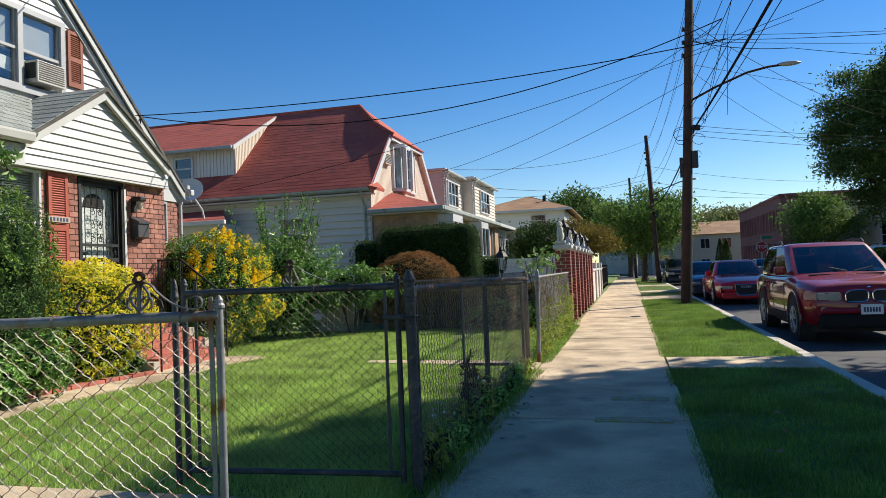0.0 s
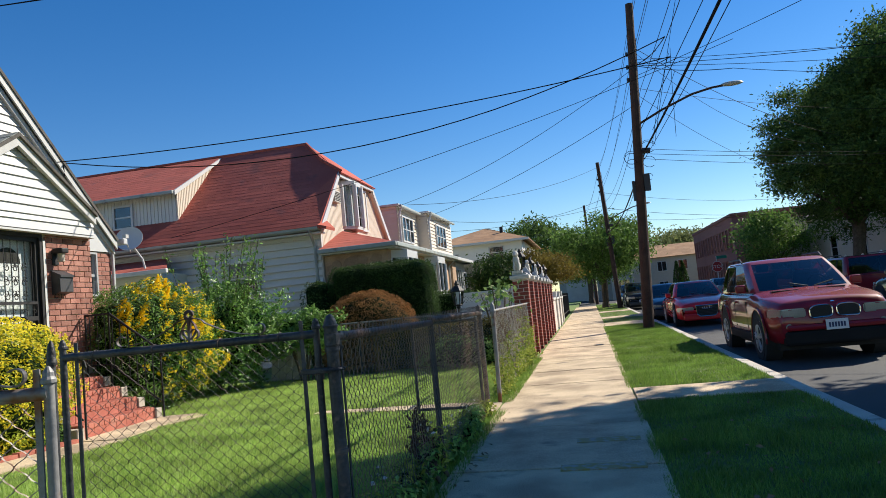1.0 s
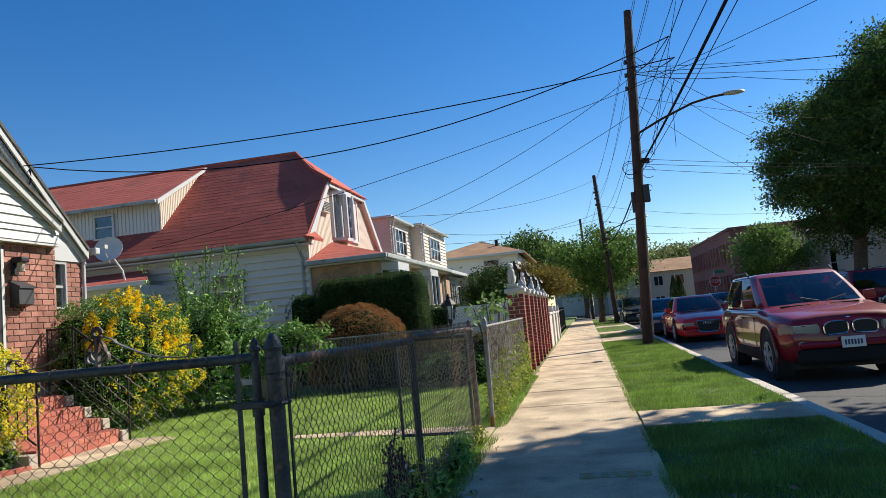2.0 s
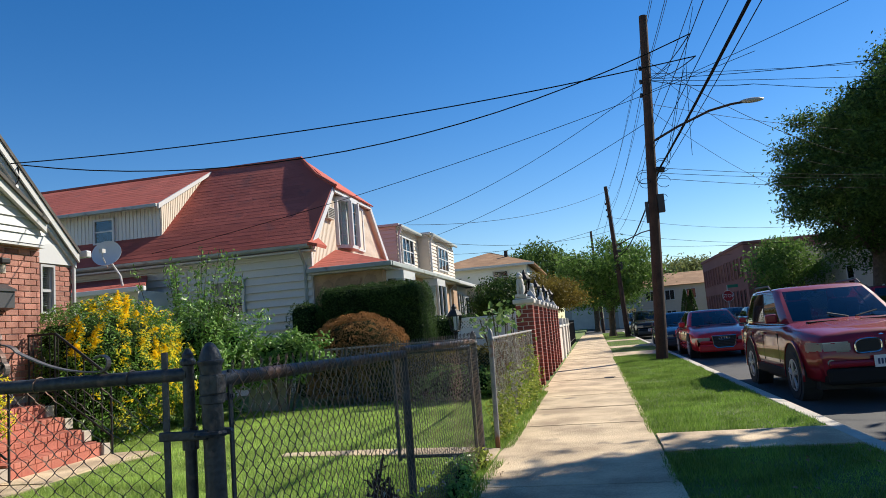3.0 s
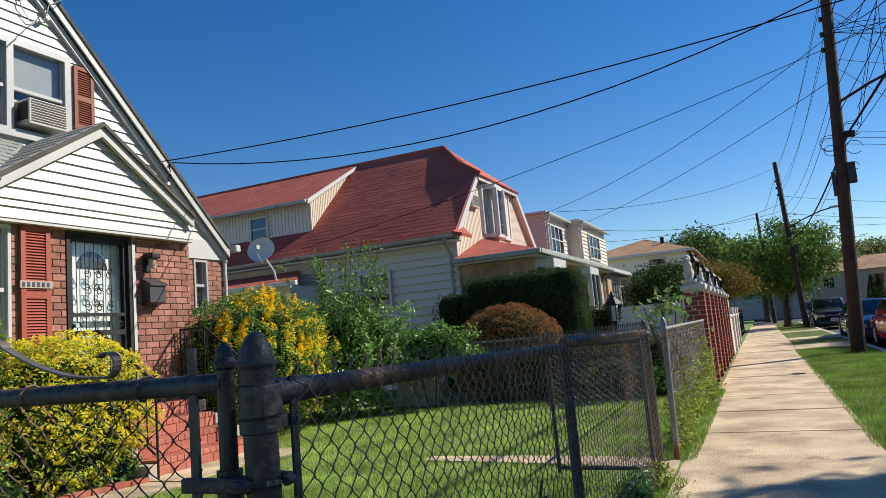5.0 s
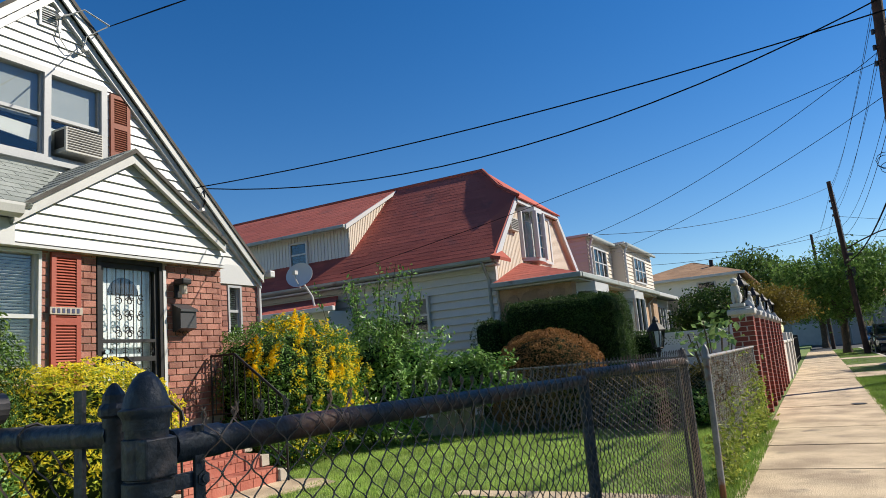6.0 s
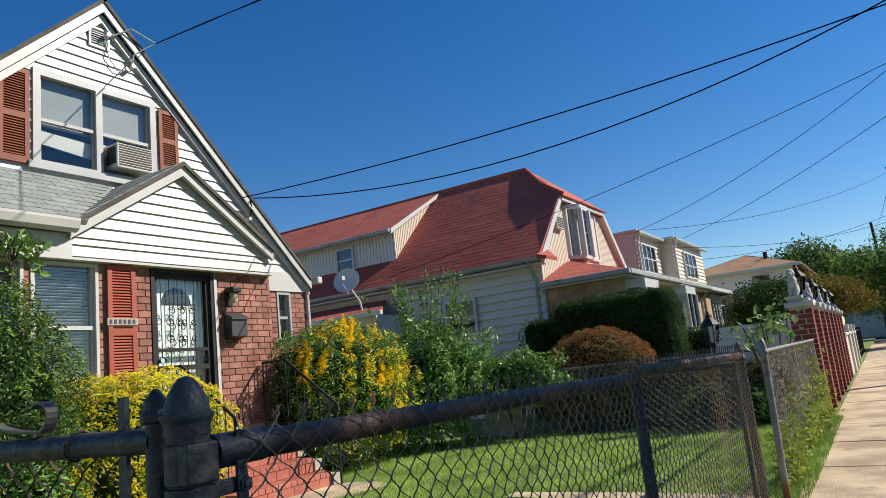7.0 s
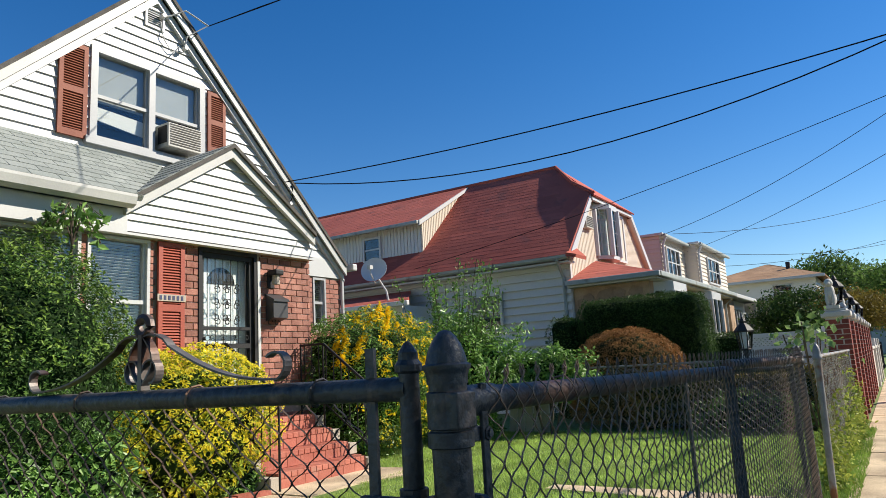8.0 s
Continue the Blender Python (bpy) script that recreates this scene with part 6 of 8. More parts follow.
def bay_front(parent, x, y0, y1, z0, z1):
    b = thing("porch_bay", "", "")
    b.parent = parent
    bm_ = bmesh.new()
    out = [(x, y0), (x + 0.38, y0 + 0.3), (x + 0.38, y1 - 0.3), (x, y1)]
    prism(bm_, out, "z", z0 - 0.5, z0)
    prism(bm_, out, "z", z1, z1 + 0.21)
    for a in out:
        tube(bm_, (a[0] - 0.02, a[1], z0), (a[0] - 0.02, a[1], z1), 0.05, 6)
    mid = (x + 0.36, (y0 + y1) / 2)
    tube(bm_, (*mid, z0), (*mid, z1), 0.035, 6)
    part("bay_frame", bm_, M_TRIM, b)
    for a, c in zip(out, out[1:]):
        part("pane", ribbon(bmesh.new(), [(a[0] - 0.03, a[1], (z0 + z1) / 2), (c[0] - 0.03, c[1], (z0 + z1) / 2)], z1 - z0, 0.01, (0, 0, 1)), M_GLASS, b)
    # thin dark sheet painted as the unlit space behind the bay
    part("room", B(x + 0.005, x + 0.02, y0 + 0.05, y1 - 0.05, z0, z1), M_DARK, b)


bay_front(red, PX, 19.2, 21.0, 1.75, 2.68)
bay_front(red, PX, 23.2, 25.0, 1.75, 2.68)
orn = thing("round_ornament", "orange round ornament hung beside the porch door", "ornament", (PX + 0.02, 22.2, 2.35))
bm = bmesh.new()
tube(bm, (-0.03, 0, 0), (0.06, 0, 0), 0.14, 14)
part("disc", bm, M_TERRA, orn)
# lean-to at the back with its own little roof
part("lean_to_wall", B(-16.0, -10.8, 17.5, 18.78, -0.2, 2.85), M_GREYSIDE, red)
shingled("lean_to_roof", red, [(-16.2, 17.2, 2.90), (-10.4, 17.2, 2.90), (-11.4, 18.75, 3.35), (-16.2, 18.75, 3.35)], 7, M_RSHING, 0.4, 9)
part("lean_to_gutter", B(-16.2, -10.35, 17.08, 17.2, 2.79, 2.91, bevel=0.02), M_TRIM, red)

# satellite dish on a bent arm
dish = thing("satellite_dish", "grey satellite dish on a bent mast", "satellite dish", (-11.3, 17.6, 3.05))
bm = bmesh.new()
path_tube(bm, [(0, 0, -0.05), (-0.06, 0.0, 0.22), (-0.37, 0.0, 0.66)], 0.028, 8)
part("mast", bm, M_GUTTER, dish)
bm = bmesh.new()
prof = [(0.02 + 0.40 * k / 8, 0.10 * (k / 8) ** 2) for k in range(9)]
lathe(bm, prof + [(p_[0], p_[1] - 0.012) for p_ in prof[::-1]], 24)
bmesh.ops.scale(bm, vec=(0.85, 0.85, 0.85), verts=bm.verts)
ob = part("reflector", bm, M_DISH, dish, smooth=True)
ob.matrix_local = Matrix.Translation((-0.37, -0.06, 0.79)) @ Vector((0.35, -1.0, 0.42)).to_track_quat('Z', 'Y').to_matrix().to_4x4()
bm = bmesh.new()
path_tube(bm, [(-0.37, -0.05, 0.45), (-0.22, -0.42, 0.66), (-0.21, -0.46, 0.80)], 0.016, 6)
box(bm, -0.26, -0.16, -0.52, -0.40, 0.78, 0.88)
part("feed_arm", bm, M_GUTTER, dish)

# ---- row houses beyond ----


def row_house(label, y0, y1, yp, zr, xf, px_, wall, stone, wins, cols):
    """Upper storey from y0 to y1 over a porch that starts at yp."""
    h = thing("row_house", label, "house", group="row houses")
    part("upper_wall", B(-17, xf, y0, y1, -0.2, zr - 0.05), wall, h)
    lap_siding(h, "y", xf, y0 + 0.02, y1 - 0.02, 3.3, zr - 0.15, 0.16, wall)
    lap_siding(h, "x", y0, -16.9, xf, 2.9, zr - 0.15, 0.16, wall, out=-1)
    part("flat_roof", B(-17.2, xf + 0.16, y0 - 0.12, y1 + 0.02, zr - 0.04, zr + 0.05, bevel=0.02), M_GUTTER, h)
    part("roof_gutter", B(xf + 0.16, xf + 0.27, y0 - 0.1, y1, zr - 0.1, zr + 0.0, bevel=0.02), M_EAVE, h)
    bm_ = bmesh.new()
    path_tube(bm_, [(xf + 0.22, y0 + 0.1, zr - 0.08), (xf + 0.08, y0 + 0.1, zr - 0.4), (xf + 0.08, y0 + 0.1, 3.4)], 0.045, 6)
    part("downpipe", bm_, M_TRIM, h)
    plain_window(h, "x", xf + 0.03, *wins, 4.0, 5.1, mull=2, shade=M_BLIND)
    part("porch_body", B(xf, px_, yp + 0.05, y1 - 0.05, -0.2, 2.95), stone, h)
    part("porch_roof", slab(bmesh.new(), [(px_ + 0.35, yp, 3.08), (px_ + 0.35, y1, 3.08), (xf, y1, 3.38), (xf, yp, 3.38)], 0.1), M_GUTTER, h)
    part("porch_gutter", B(px_ + 0.34, px_ + 0.45, yp, y1, 2.94, 3.07, bevel=0.02), M_TRIM, h)
    bm_ = bmesh.new()
    path_tube(bm_, [(px_ + 0.4, yp + 0.2, 2.96), (px_ + 0.1, yp + 0.2, 2.7), (px_ + 0.1, yp + 0.2, 0.1)], 0.04, 6)
    part("porch_downpipe", bm_, M_TRIM, h)
    part("porch_post", B(px_ + 0.002, px_ + 0.2, yp + 0.35, yp + 1.1, -0.1, 2.94, bevel=0.02), cols, h)
    plain_window(h, "x", px_, yp + 1.3, yp + 3.2, 1.1, 2.7, mull=3, bars=0, shade=M_BLIND)
    plain_window(h, "x", px_, yp + 3.5, yp + 4.3, 0.3, 2.6, bars=1)
    return h


row_house("cream sided two-storey row house with porch", 28.0, 31.35, 27.05, 5.47, -6.95, -4.95, M_CREAM, M_SIDING, (28.5, 30.3), M_PATCH)
row_house("cream row house with wide upper window", 31.45, 37.0, 31.5, 5.50, -6.5, -4.55, M_CREAM, M_BEIGE, (33.0, 35.2), M_BEIGE)

hip = thing("hip_roof_house", "white house with brown hipped shingle roof", "house")
HX0, HX1, HY0, HY1 = -9.6, -3.5, 45.0, 56.0
part("wall", B(HX0, HX1, HY0, HY1, -0.2, 4.9), M_VINYL, hip)
pk = (-6.4, 50.0, 6.35)
HE = 4.95
for qd in ([(HX0 - 0.5, HY0 - 0.5, HE), (HX1 + 0.5, HY0 - 0.5, HE), (pk[0] + 0.1, pk[1], pk[2]), (pk[0] - 0.1, pk[1], pk[2])],
           [(HX1 + 0.5, HY0 - 0.5, HE), (HX1 + 0.5, HY1 + 0.5, HE), (pk[0], pk[1] + 0.1, pk[2]), (pk[0], pk[1] - 0.1, pk[2])],
           [(HX0 - 0.5, HY1 + 0.5, HE), (HX0 - 0.5, HY0 - 0.5, HE), (pk[0], pk[1] - 0.1, pk[2]), (pk[0], pk[1] + 0.1, pk[2])],
           [(HX1 + 0.5, HY1 + 0.5, HE), (HX0 - 0.5, HY1 + 0.5, HE), (pk[0] - 0.1, pk[1], pk[2]), (pk[0] + 0.1, pk[1], pk[2])]):
    shingled("roof", hip, qd, 12, M_BSHING, 0.5, 12)
part("eave_gutter", B(HX0 - 0.5, HX1 + 0.5, HY0 - 0.6, HY0 - 0.5, HE - 0.12, HE + 0.02), M_TRIM, hip)
part("vent_pipe", tube(bmesh.new(), (-5.0, 47.5, 5.4), (-5.0, 47.5, 6.1), 0.12, 8), M_IRON, hip)
plain_window(hip, "y", HY0, -5.65, -4.65, 3.45, 4.65, out=-1, bars=2)
plain_window(hip, "y", HY0, -8.8, -7.6, 3.2, 4.4, out=-1)
plain_window(hip, "x", HX1, 47.0, 48.6, 3.1, 4.4)

# ---- brick piers with caps, lanterns and statues ----


def brick_courses(bm_, x0, x1, y0, y1, z0, z1, bl=0.2, bh=0.065, j=0.011, proud=0.008):
    """Bricks on all four faces of a pier."""
    z, k = z0, 0
    while z + bh <= z1 + 0.001:
        for fx in ((x0, 0), (x1, 0), (y0, 1), (y1, 1)):
            a0, a1 = (y0, y1) if fx[1] == 0 else (x0, x1)
            a = a0 - (bl / 2 if k % 2 else 0)
            while a < a1:
                lo, hi = max(a, a0) + (j / 2 if a > a0 else -proud), min(a + bl, a1) - (j / 2 if a + bl < a1 else -proud)
                if hi - lo > 0.02:
                    s = proud if fx[0] in (x1, y1) else -proud
                    lo_, hi_ = sorted((fx[0], fx[0] + s))
                    if fx[1] == 0:
                        box(bm_, lo_, hi_, lo, hi, z, z + bh)
                    else:
                        box(bm_, lo, hi, lo_, hi_, z, z + bh)
                a += bl + j
        z += bh + j
        k += 1
    return bm_


def pier(h=1.62, peak=False):
    p_ = thing("brick_pier", "red brick fence pier with pale stone cap", "pier", group="fence piers")
    part("core", B(-0.15, 0.15, -0.15, 0.15, -0.1, h), M_MORTARW, p_)
    ob_ = part("bricks", brick_courses(bmesh.new(), -0.15, 0.15, -0.15, 0.15, 0.0, h), M_PIERB, p_)
    ob_["kind"] = "stuff"
    part("cap", B(-0.2, 0.2, -0.2, 0.2, h, h + 0.09, bevel=0.02), M_STATUE, p_, "pale weathered stone cap")
    if peak:
        bm_ = bmesh.new()
        bmesh.ops.create_cone(bm_, cap_ends=True, segments=4, radius1=0.21, radius2=0.012, depth=0.26, matrix=Matrix.Translation((0, 0, h + 0.09 + 0.13)) @ Matrix.Rotation(math.pi / 4, 4, 'Z'))
        part("cap_peak", bm_, M_STATUE, p_, "pale pyramid-shaped cap stone")
    else:
        part("cap_step", B(-0.15, 0.15, -0.15, 0.15, h + 0.09, h + 0.13, bevel=0.015), M_STATUE, p_)
    return p_


PIERX = -1.02
PY = [15.2 + 1.27 * k for k in range(8)]
first = pier()
first.location = (PIERX, PY[0], 0)
second = pier(peak=True)
second.location = (PIERX, PY[1], 0)
for k, y in enumerate(PY[2:]):
    copy_thing(second if k % 2 else first, Matrix.Translation((PIERX, y, 0)))
for a, b in zip(PY, PY[1:]):
    w = thing("iron_fence", "low brick wall topped with iron bars", "fence", group="iron fences")
    part("panel_wall", B(PIERX - 0.08, PIERX + 0.08, a + 0.162, b - 0.162, -0.1, 0.55), M_MORTARW, w)
    ob = part("bricks", brick_courses(bmesh.new(), PIERX - 0.08, PIERX + 0.08, a + 0.162, b - 0.162, 0.0, 0.55), M_PIERB, w)
    ob["kind"] = "stuff"
    for z in (0.75, 1.3):
        part("rail", tube(bmesh.new(), (PIERX, a + 0.16, z), (PIERX, b - 0.16, z), 0.014, 6), M_IRON, w)
    for k in range(6):
        y = a + 0.25 + (b - a - 0.5) * k / 5
        part("bar", tube(bmesh.new(), (PIERX, y, 0.54), (PIERX, y, 1.36), 0.009, 6), M_IRON, w)


def statue(x, y, z, s):
    """A seated beast carved as one plain shape."""
    bm_ = bmesh.new()
    box(bm_, -0.12, 0.12, -0.14, 0.14, 0, 0.06)
    for c, r in (((0, 0.04, 0.18), (0.1, 0.13, 0.14)), ((0, -0.04, 0.3), (0.085, 0.09, 0.15)), ((0, -0.07, 0.46), (0.075, 0.08, 0.08)), ((0, -0.14, 0.44), (0.04, 0.05, 0.04)), ((0.05, -0.09, 0.16), (0.03, 0.04, 0.14)), ((-0.05, -0.09, 0.16), (0.03, 0.04, 0.14))):
        bmesh.ops.create_icosphere(bm_, subdivisions=2, radius=1.0, matrix=Matrix.LocRotScale(c, None, r))
    ob_ = solid("lion_statue", bm_, M_STATUE, "small pale cast-stone seated lion on a pier", "statue", smooth=True, group="pier statues")
    ob_.matrix_world = Matrix.Translation((x, y, z)) @ Matrix.Diagonal((s, s, s, 1))
    return ob_


def lantern(name, label, x, y, z, s, stem=0.0):
    l_ = thing(name, label, "lantern", (x, y, z), group="lanterns")
    l_.scale = (s, s, s)
    bm_ = bmesh.new()
    if stem:
        tube(bm_, (0, 0, -stem), (0, 0, 0.02), 0.028, 10)
        lathe(bm_, ((0.03, -0.05), (0.05, -0.02), (0.03, 0.0)), 10)
    else:
        lathe(bm_, ((0.1, 0.0), (0.1, 0.03), (0.04, 0.05), (0.03, 0.10), (0.05, 0.12)), 10)
    part("stand", bm_, M_IRON, l_)
    zb = 0.0 if stem else 0.12
    bm_ = bmesh.new()
    for k in range(6):
        a = math.pi * k / 3
        tube(bm_, (0.085 * math.cos(a), 0.085 * math.sin(a), zb + 0.03), (0.13 * math.cos(a), 0.13 * math.sin(a), zb + 0.30), 0.009, 5)
    lathe(bm_, ((0.06, zb), (0.095, zb + 0.02), (0.09, zb + 0.035)), 6)
    lathe(bm_, ((0.15, zb + 0.29), (0.15, zb + 0.31), (0.09, zb + 0.39), (0.045, zb + 0.43), (0.05, zb + 0.46), (0.012, zb + 0.53)), 6)
    part("cage", bm_, M_IRON, l_)
    bm_ = bmesh.new()
    lathe(bm_, ((0.078, zb + 0.035), (0.12, zb + 0.295)), 6)
    part("glass", bm_, M_LAMPGL, l_)
    return l_


for k, y in enumerate(PY):
    if k % 2 == 0:
        statue(PIERX - 0.04, y - 0.06, 1.75, 0.85 if k == 0 else 0.72)
        lantern("pier_lantern", "black iron lantern on the pier cap", PIERX + 0.03, y + 0.12, 1.75, 0.80 if k == 0 else 0.72)
lantern("lamp_post", "black iron garden lamp on a post", -2.3, 14.85, 1.20, 1.0, 1.22)

# white vinyl lattice fence between front yards
vf = thing("vinyl_fence", "white vinyl fence with a lattice top", "fence", (0, 16.0, 0))
for x in (-2.5, -1.25):
    part("post", B(x - 0.06, x + 0.06, -0.06, 0.06, -0.1, 1.52, bevel=0.01), M_VINYL, vf)
for a, b in ((-2.44, -1.31),):
    part("panel", B(a, b, -0.02, 0.02, 0.1, 1.26), M_VINYL, vf)
    part("top_rail", B(a, b, -0.035, 0.035, 1.4, 1.47), M_VINYL, vf)
    bm = bmesh.new()
    n = int((b - a) / 0.065)
    for k in range(n):
        x = a + k * 0.065
        for s in (0, 1):
            p0, p1 = (x + (0.14 if s else 0), -0.008 + 0.012 * s, 1.26), (x + (0 if s else 0.14), -0.008 + 0.012 * s, 1.4)
            if max(p0[0], p1[0]) <= b:
                ribbon(bm, [p0, p1], 0.03, 0.006, Vector((0, 1, 0)).cross(Vector(p1) - Vector(p0)))
    part("lattice", bm, M_VINYL, vf)

# low walls and fences farther along the pavement
lw = thing("low_wall", "pale rendered low wall along the pavement", "wall")
part("wall_body", B(-1.15, -0.9, 24.6, 33.0, -0.1, 1.05), M_MORTARW, lw)
part("coping", B(-1.2, -0.86, 24.55, 33.05, 1.05, 1.13, bevel=0.015), M_STATUE, lw)
for y in (26.5, 29.0, 31.5):
    part("wall_pier", B(-1.22, -0.84, y, y + 0.35, -0.1, 1.35, bevel=0.015), M_STATUE, lw)
ff = thing("railing_fence", "dark iron railing fence along the pavement", "fence")
for k in range(40):
    y = 33.4 + k * 0.3
    part("bar", tube(bmesh.new(), (-1.0, y, -0.05), (-1.0, y, 1.25), 0.014, 5), M_IRON, ff)
part("rail", B(-1.02, -0.98, 33.2, 45.4, 1.1, 1.14), M_IRON, ff)
part("rail", B(-1.02, -0.98, 33.2, 45.4, 0.2, 0.24), M_IRON, ff)

# ---- trees ----


def tree(label, at, trunk_h, trunk_r, centre, radii, leaf, clumps, per, size, seed, spread=0.55, dark=True):
    t = thing("tree", label, "tree", at)
    g_ = np.random.default_rng(seed)
    bm_ = bmesh.new()
    path_tube(bm_, [(0, 0, -0.2), (0.03, 0.02, trunk_h * 0.5), (centre[0] * 0.3, centre[1] * 0.3, trunk_h)], trunk_r, 10)
    tube(bm_, (0, 0, -0.15), (0, 0, 0.4), trunk_r * 1.45, 10, trunk_r)
    part("trunk", bm_, M_BARK, t)
    cl = []
    for k in range(clumps):
        d = g_.normal(size=3)
        d /= np.linalg.norm(d)
        r_ = g_.uniform(0.35, 1.0) ** 0.5 * (1 + 0.3 * noise.noise(Vector((d[0] * 1.8 + seed, d[1] * 1.8, d[2] * 1.8))))
        c = np.array(centre) + d * r_ * np.array(radii)
        cl.append(c)
        if k < 14:
            b0 = Vector((centre[0] * 0.3, centre[1] * 0.3, trunk_h * 0.93))
            mid = b0.lerp(Vector(c), 0.5) + Vector((0, 0, 0.25))
            bm_ = bmesh.new()
            tube(bm_, b0, mid, trunk_r * 0.42, 6, trunk_r * 0.22)
            tube(bm_, mid, c, trunk_r * 0.22, 5, trunk_r * 0.05)
            part("limb", bm_, M_BARK, t)
    p_ = np.concatenate([c + g_.normal(0, spread, (per, 3)) * np.array([1, 1, 0.6]) for c in cl])
    leaves("crown", p_, size, leaf, t, seed=seed)
    return t


tree("large dark green leafy tree across the street", (13.1, 37.5, 0), 3.2, 0.28, (0.6, -0.3, 7.0), (4.1, 4.1, 4.0), L_TREED, 300, 290, 0.19, 71, 0.42)
tree("large dark green leafy tree across the street", (14.8, 33.0, 0), 3.4, 0.30, (0.3, 0.3, 7.9), (4.0, 4.0, 4.2), L_TREED, 300, 290, 0.19, 72, 0.42)
tree("tall leafy street tree shading the pavement", (11.0, 11.9, 0), 3.2, 0.26, (0, 0, 7.3), (4.0, 3.7, 2.6), L_TREE, 290, 200, 0.40, 73, 0.5)
# next two trees stand out of view, added to block skylight and sun
tree("broad unseen tree added to block skylight over the pavement", (1.75, -3.6, 0), 3.4, 0.26, (0.2, 0.6, 7.2), (5.2, 4.8, 2.6), L_TREE, 260, 150, 0.42, 70, 0.55)
tree("high unseen tree added to cast shade on the lawn", (11.2, 9.8, 0), 6.0, 0.28, (-0.3, 3.8, 9.9), (2.6, 2.1, 1.4), L_TREE, 160, 170, 0.40, 69, 0.5)
tree("light green tree beyond the corner", (12.4, 50.0, 0), 1.6, 0.18, (0, 0, 3.4), (2.0, 2.0, 1.8), L_TREEB, 70, 110, 0.24, 74, 0.45)
tree("bright green street tree in the verge", (1.35, 50.0, 0), 2.0, 0.22, (0.2, 0, 4.1), (3.0, 3.2, 2.1), L_TREEB, 110, 130, 0.26, 75, 0.5)
tree("ochre-tinged ornamental tree over the low wall", (-1.9, 31.5, 0), 1.2, 0.12, (0.1, 0, 2.35), (1.5, 1.5, 0.75), L_OCHRE, 100, 130, 0.12, 76, 0.22)
tree("dark rounded tree in a front yard", (-3.0, 27.5, 0), 1.2, 0.12, (0, 0, 2.15), (1.05, 1.1, 0.85), L_HEDGE, 80, 130, 0.12, 77, 0.22)
tree("dark green tree behind the houses", (-5.0, 72.0, 0), 3.0, 0.3, (0, 0, 6.0), (4.5, 4.0, 2.6), L_TREE, 90, 100, 0.4, 78, 0.7)
tree("green tree behind the houses", (0.5, 80.0, 0), 3.0, 0.3, (0, 0, 4.6), (4.5, 4.0, 1.9), L_TREEB, 90, 100, 0.4, 79, 0.7)
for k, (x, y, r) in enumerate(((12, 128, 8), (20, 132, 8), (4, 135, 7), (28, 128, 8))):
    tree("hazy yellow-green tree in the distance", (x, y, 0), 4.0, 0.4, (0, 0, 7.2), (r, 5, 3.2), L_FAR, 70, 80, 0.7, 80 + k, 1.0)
for k, (x, y) in enumerate(((10.2, 83), (10.9, 83.5))):
    c = thing("cypress", "narrow dark cypress by the corner house", "tree", (x, y, 0), group="cypresses")
    g = np.random.default_rng(90 + k)
    hgt = g.uniform(0, 1, 1500)
    a = g.uniform(0, 6.28, 1500)
    r = 0.6 * (1 - hgt ** 1.5) + 0.05
    leaves("crown", np.stack([r * np.cos(a), r * np.sin(a), 0.2 + 3.4 * hgt], 1), 0.25, L_HEDGE, c, seed=95)
    part("trunk", tube(bmesh.new(), (0, 0, -0.1), (0, 0, 3.2), 0.1, 6), M_BARK, c)

# ---- far buildings ----
bb = thing("brick_building", "two-storey brown brick building at the corner", "building")
part("wall", B(11.2, 26, 55.5, 75, -0.2, 5.7), M_PURPLE, bb)
part("parapet", B(11.1, 26.1, 55.4, 75.1, 5.7, 5.9), M_PURPLE, bb)
for z0 in (0.9, 3.3):
    for k in range(14):
        plain_window(bb, "x", 11.2, 56.4 + k * 1.35, 57.0 + k * 1.35, z0, z0 + 1.6, out=-1, bars=0, fm=M_PURPLE)
bh = thing("beige_house", "beige house with low brown roof at the corner", "house")
part("wall", B(5.6, 14.5, 88, 98, -0.2, 4.4), M_BEIGE, bh)
shingled("roof", bh, [(5.2, 87.6, 4.4), (14.9, 87.6, 4.4), (14.9, 93, 6.1), (5.2, 93, 6.1)], 8, M_BSHING, 1.0, 21)
for x in (6.4, 8.6, 11.0):
    plain_window(bh, "y", 88, x, x + 1.1, 2.7, 3.9, out=-1, mull=1, bars=0)
    plain_window(bh, "y", 88, x, x + 1.1, 0.6, 1.5, out=-1, mull=1, bars=0)
gh = thing("grey_house", "dark grey gabled house beyond the corner", "house")
part("wall", B(1.5, 6.2, 92, 102, -0.2, 5.6), M_FARGREY, gh)
bm = bmesh.new()
prism(bm, [(1.0, 5.5), (6.7, 5.5), (3.8, 8.0)], "y", 91.5, 102)
part("roof", bm, M_DSHING, gh)
part("chimney", B(1.6, 2.2, 95, 95.6, 5.5, 9.0), M_FARGREY, gh)
plain_window(gh, "y", 92, 4.6, 5.6, 3.2, 4.6, out=-1)
part("porch", B(3.2, 6.2, 90.5, 92, -0.2, 2.6), M_SIDING, gh)
plain_window(gh, "y", 90.5, 4.0, 5.4, 0.8, 2.2, out=-1, mull=1)
bm = bmesh.new()
box(bm, -3.5, 1.4, 96, 97, -0.2, 3.5)
gw = thing("garage", "grey garage wall closing the street end", "garage")
part("wall", bm, M_FARGREY, gw)
part("garage_door", B(-2.6, 0.4, 95.9, 95.999, -0.1, 2.4), M_GUTTER, gw)
wh = thing("pale_house", "pale house with a white framed window across the street", "house")
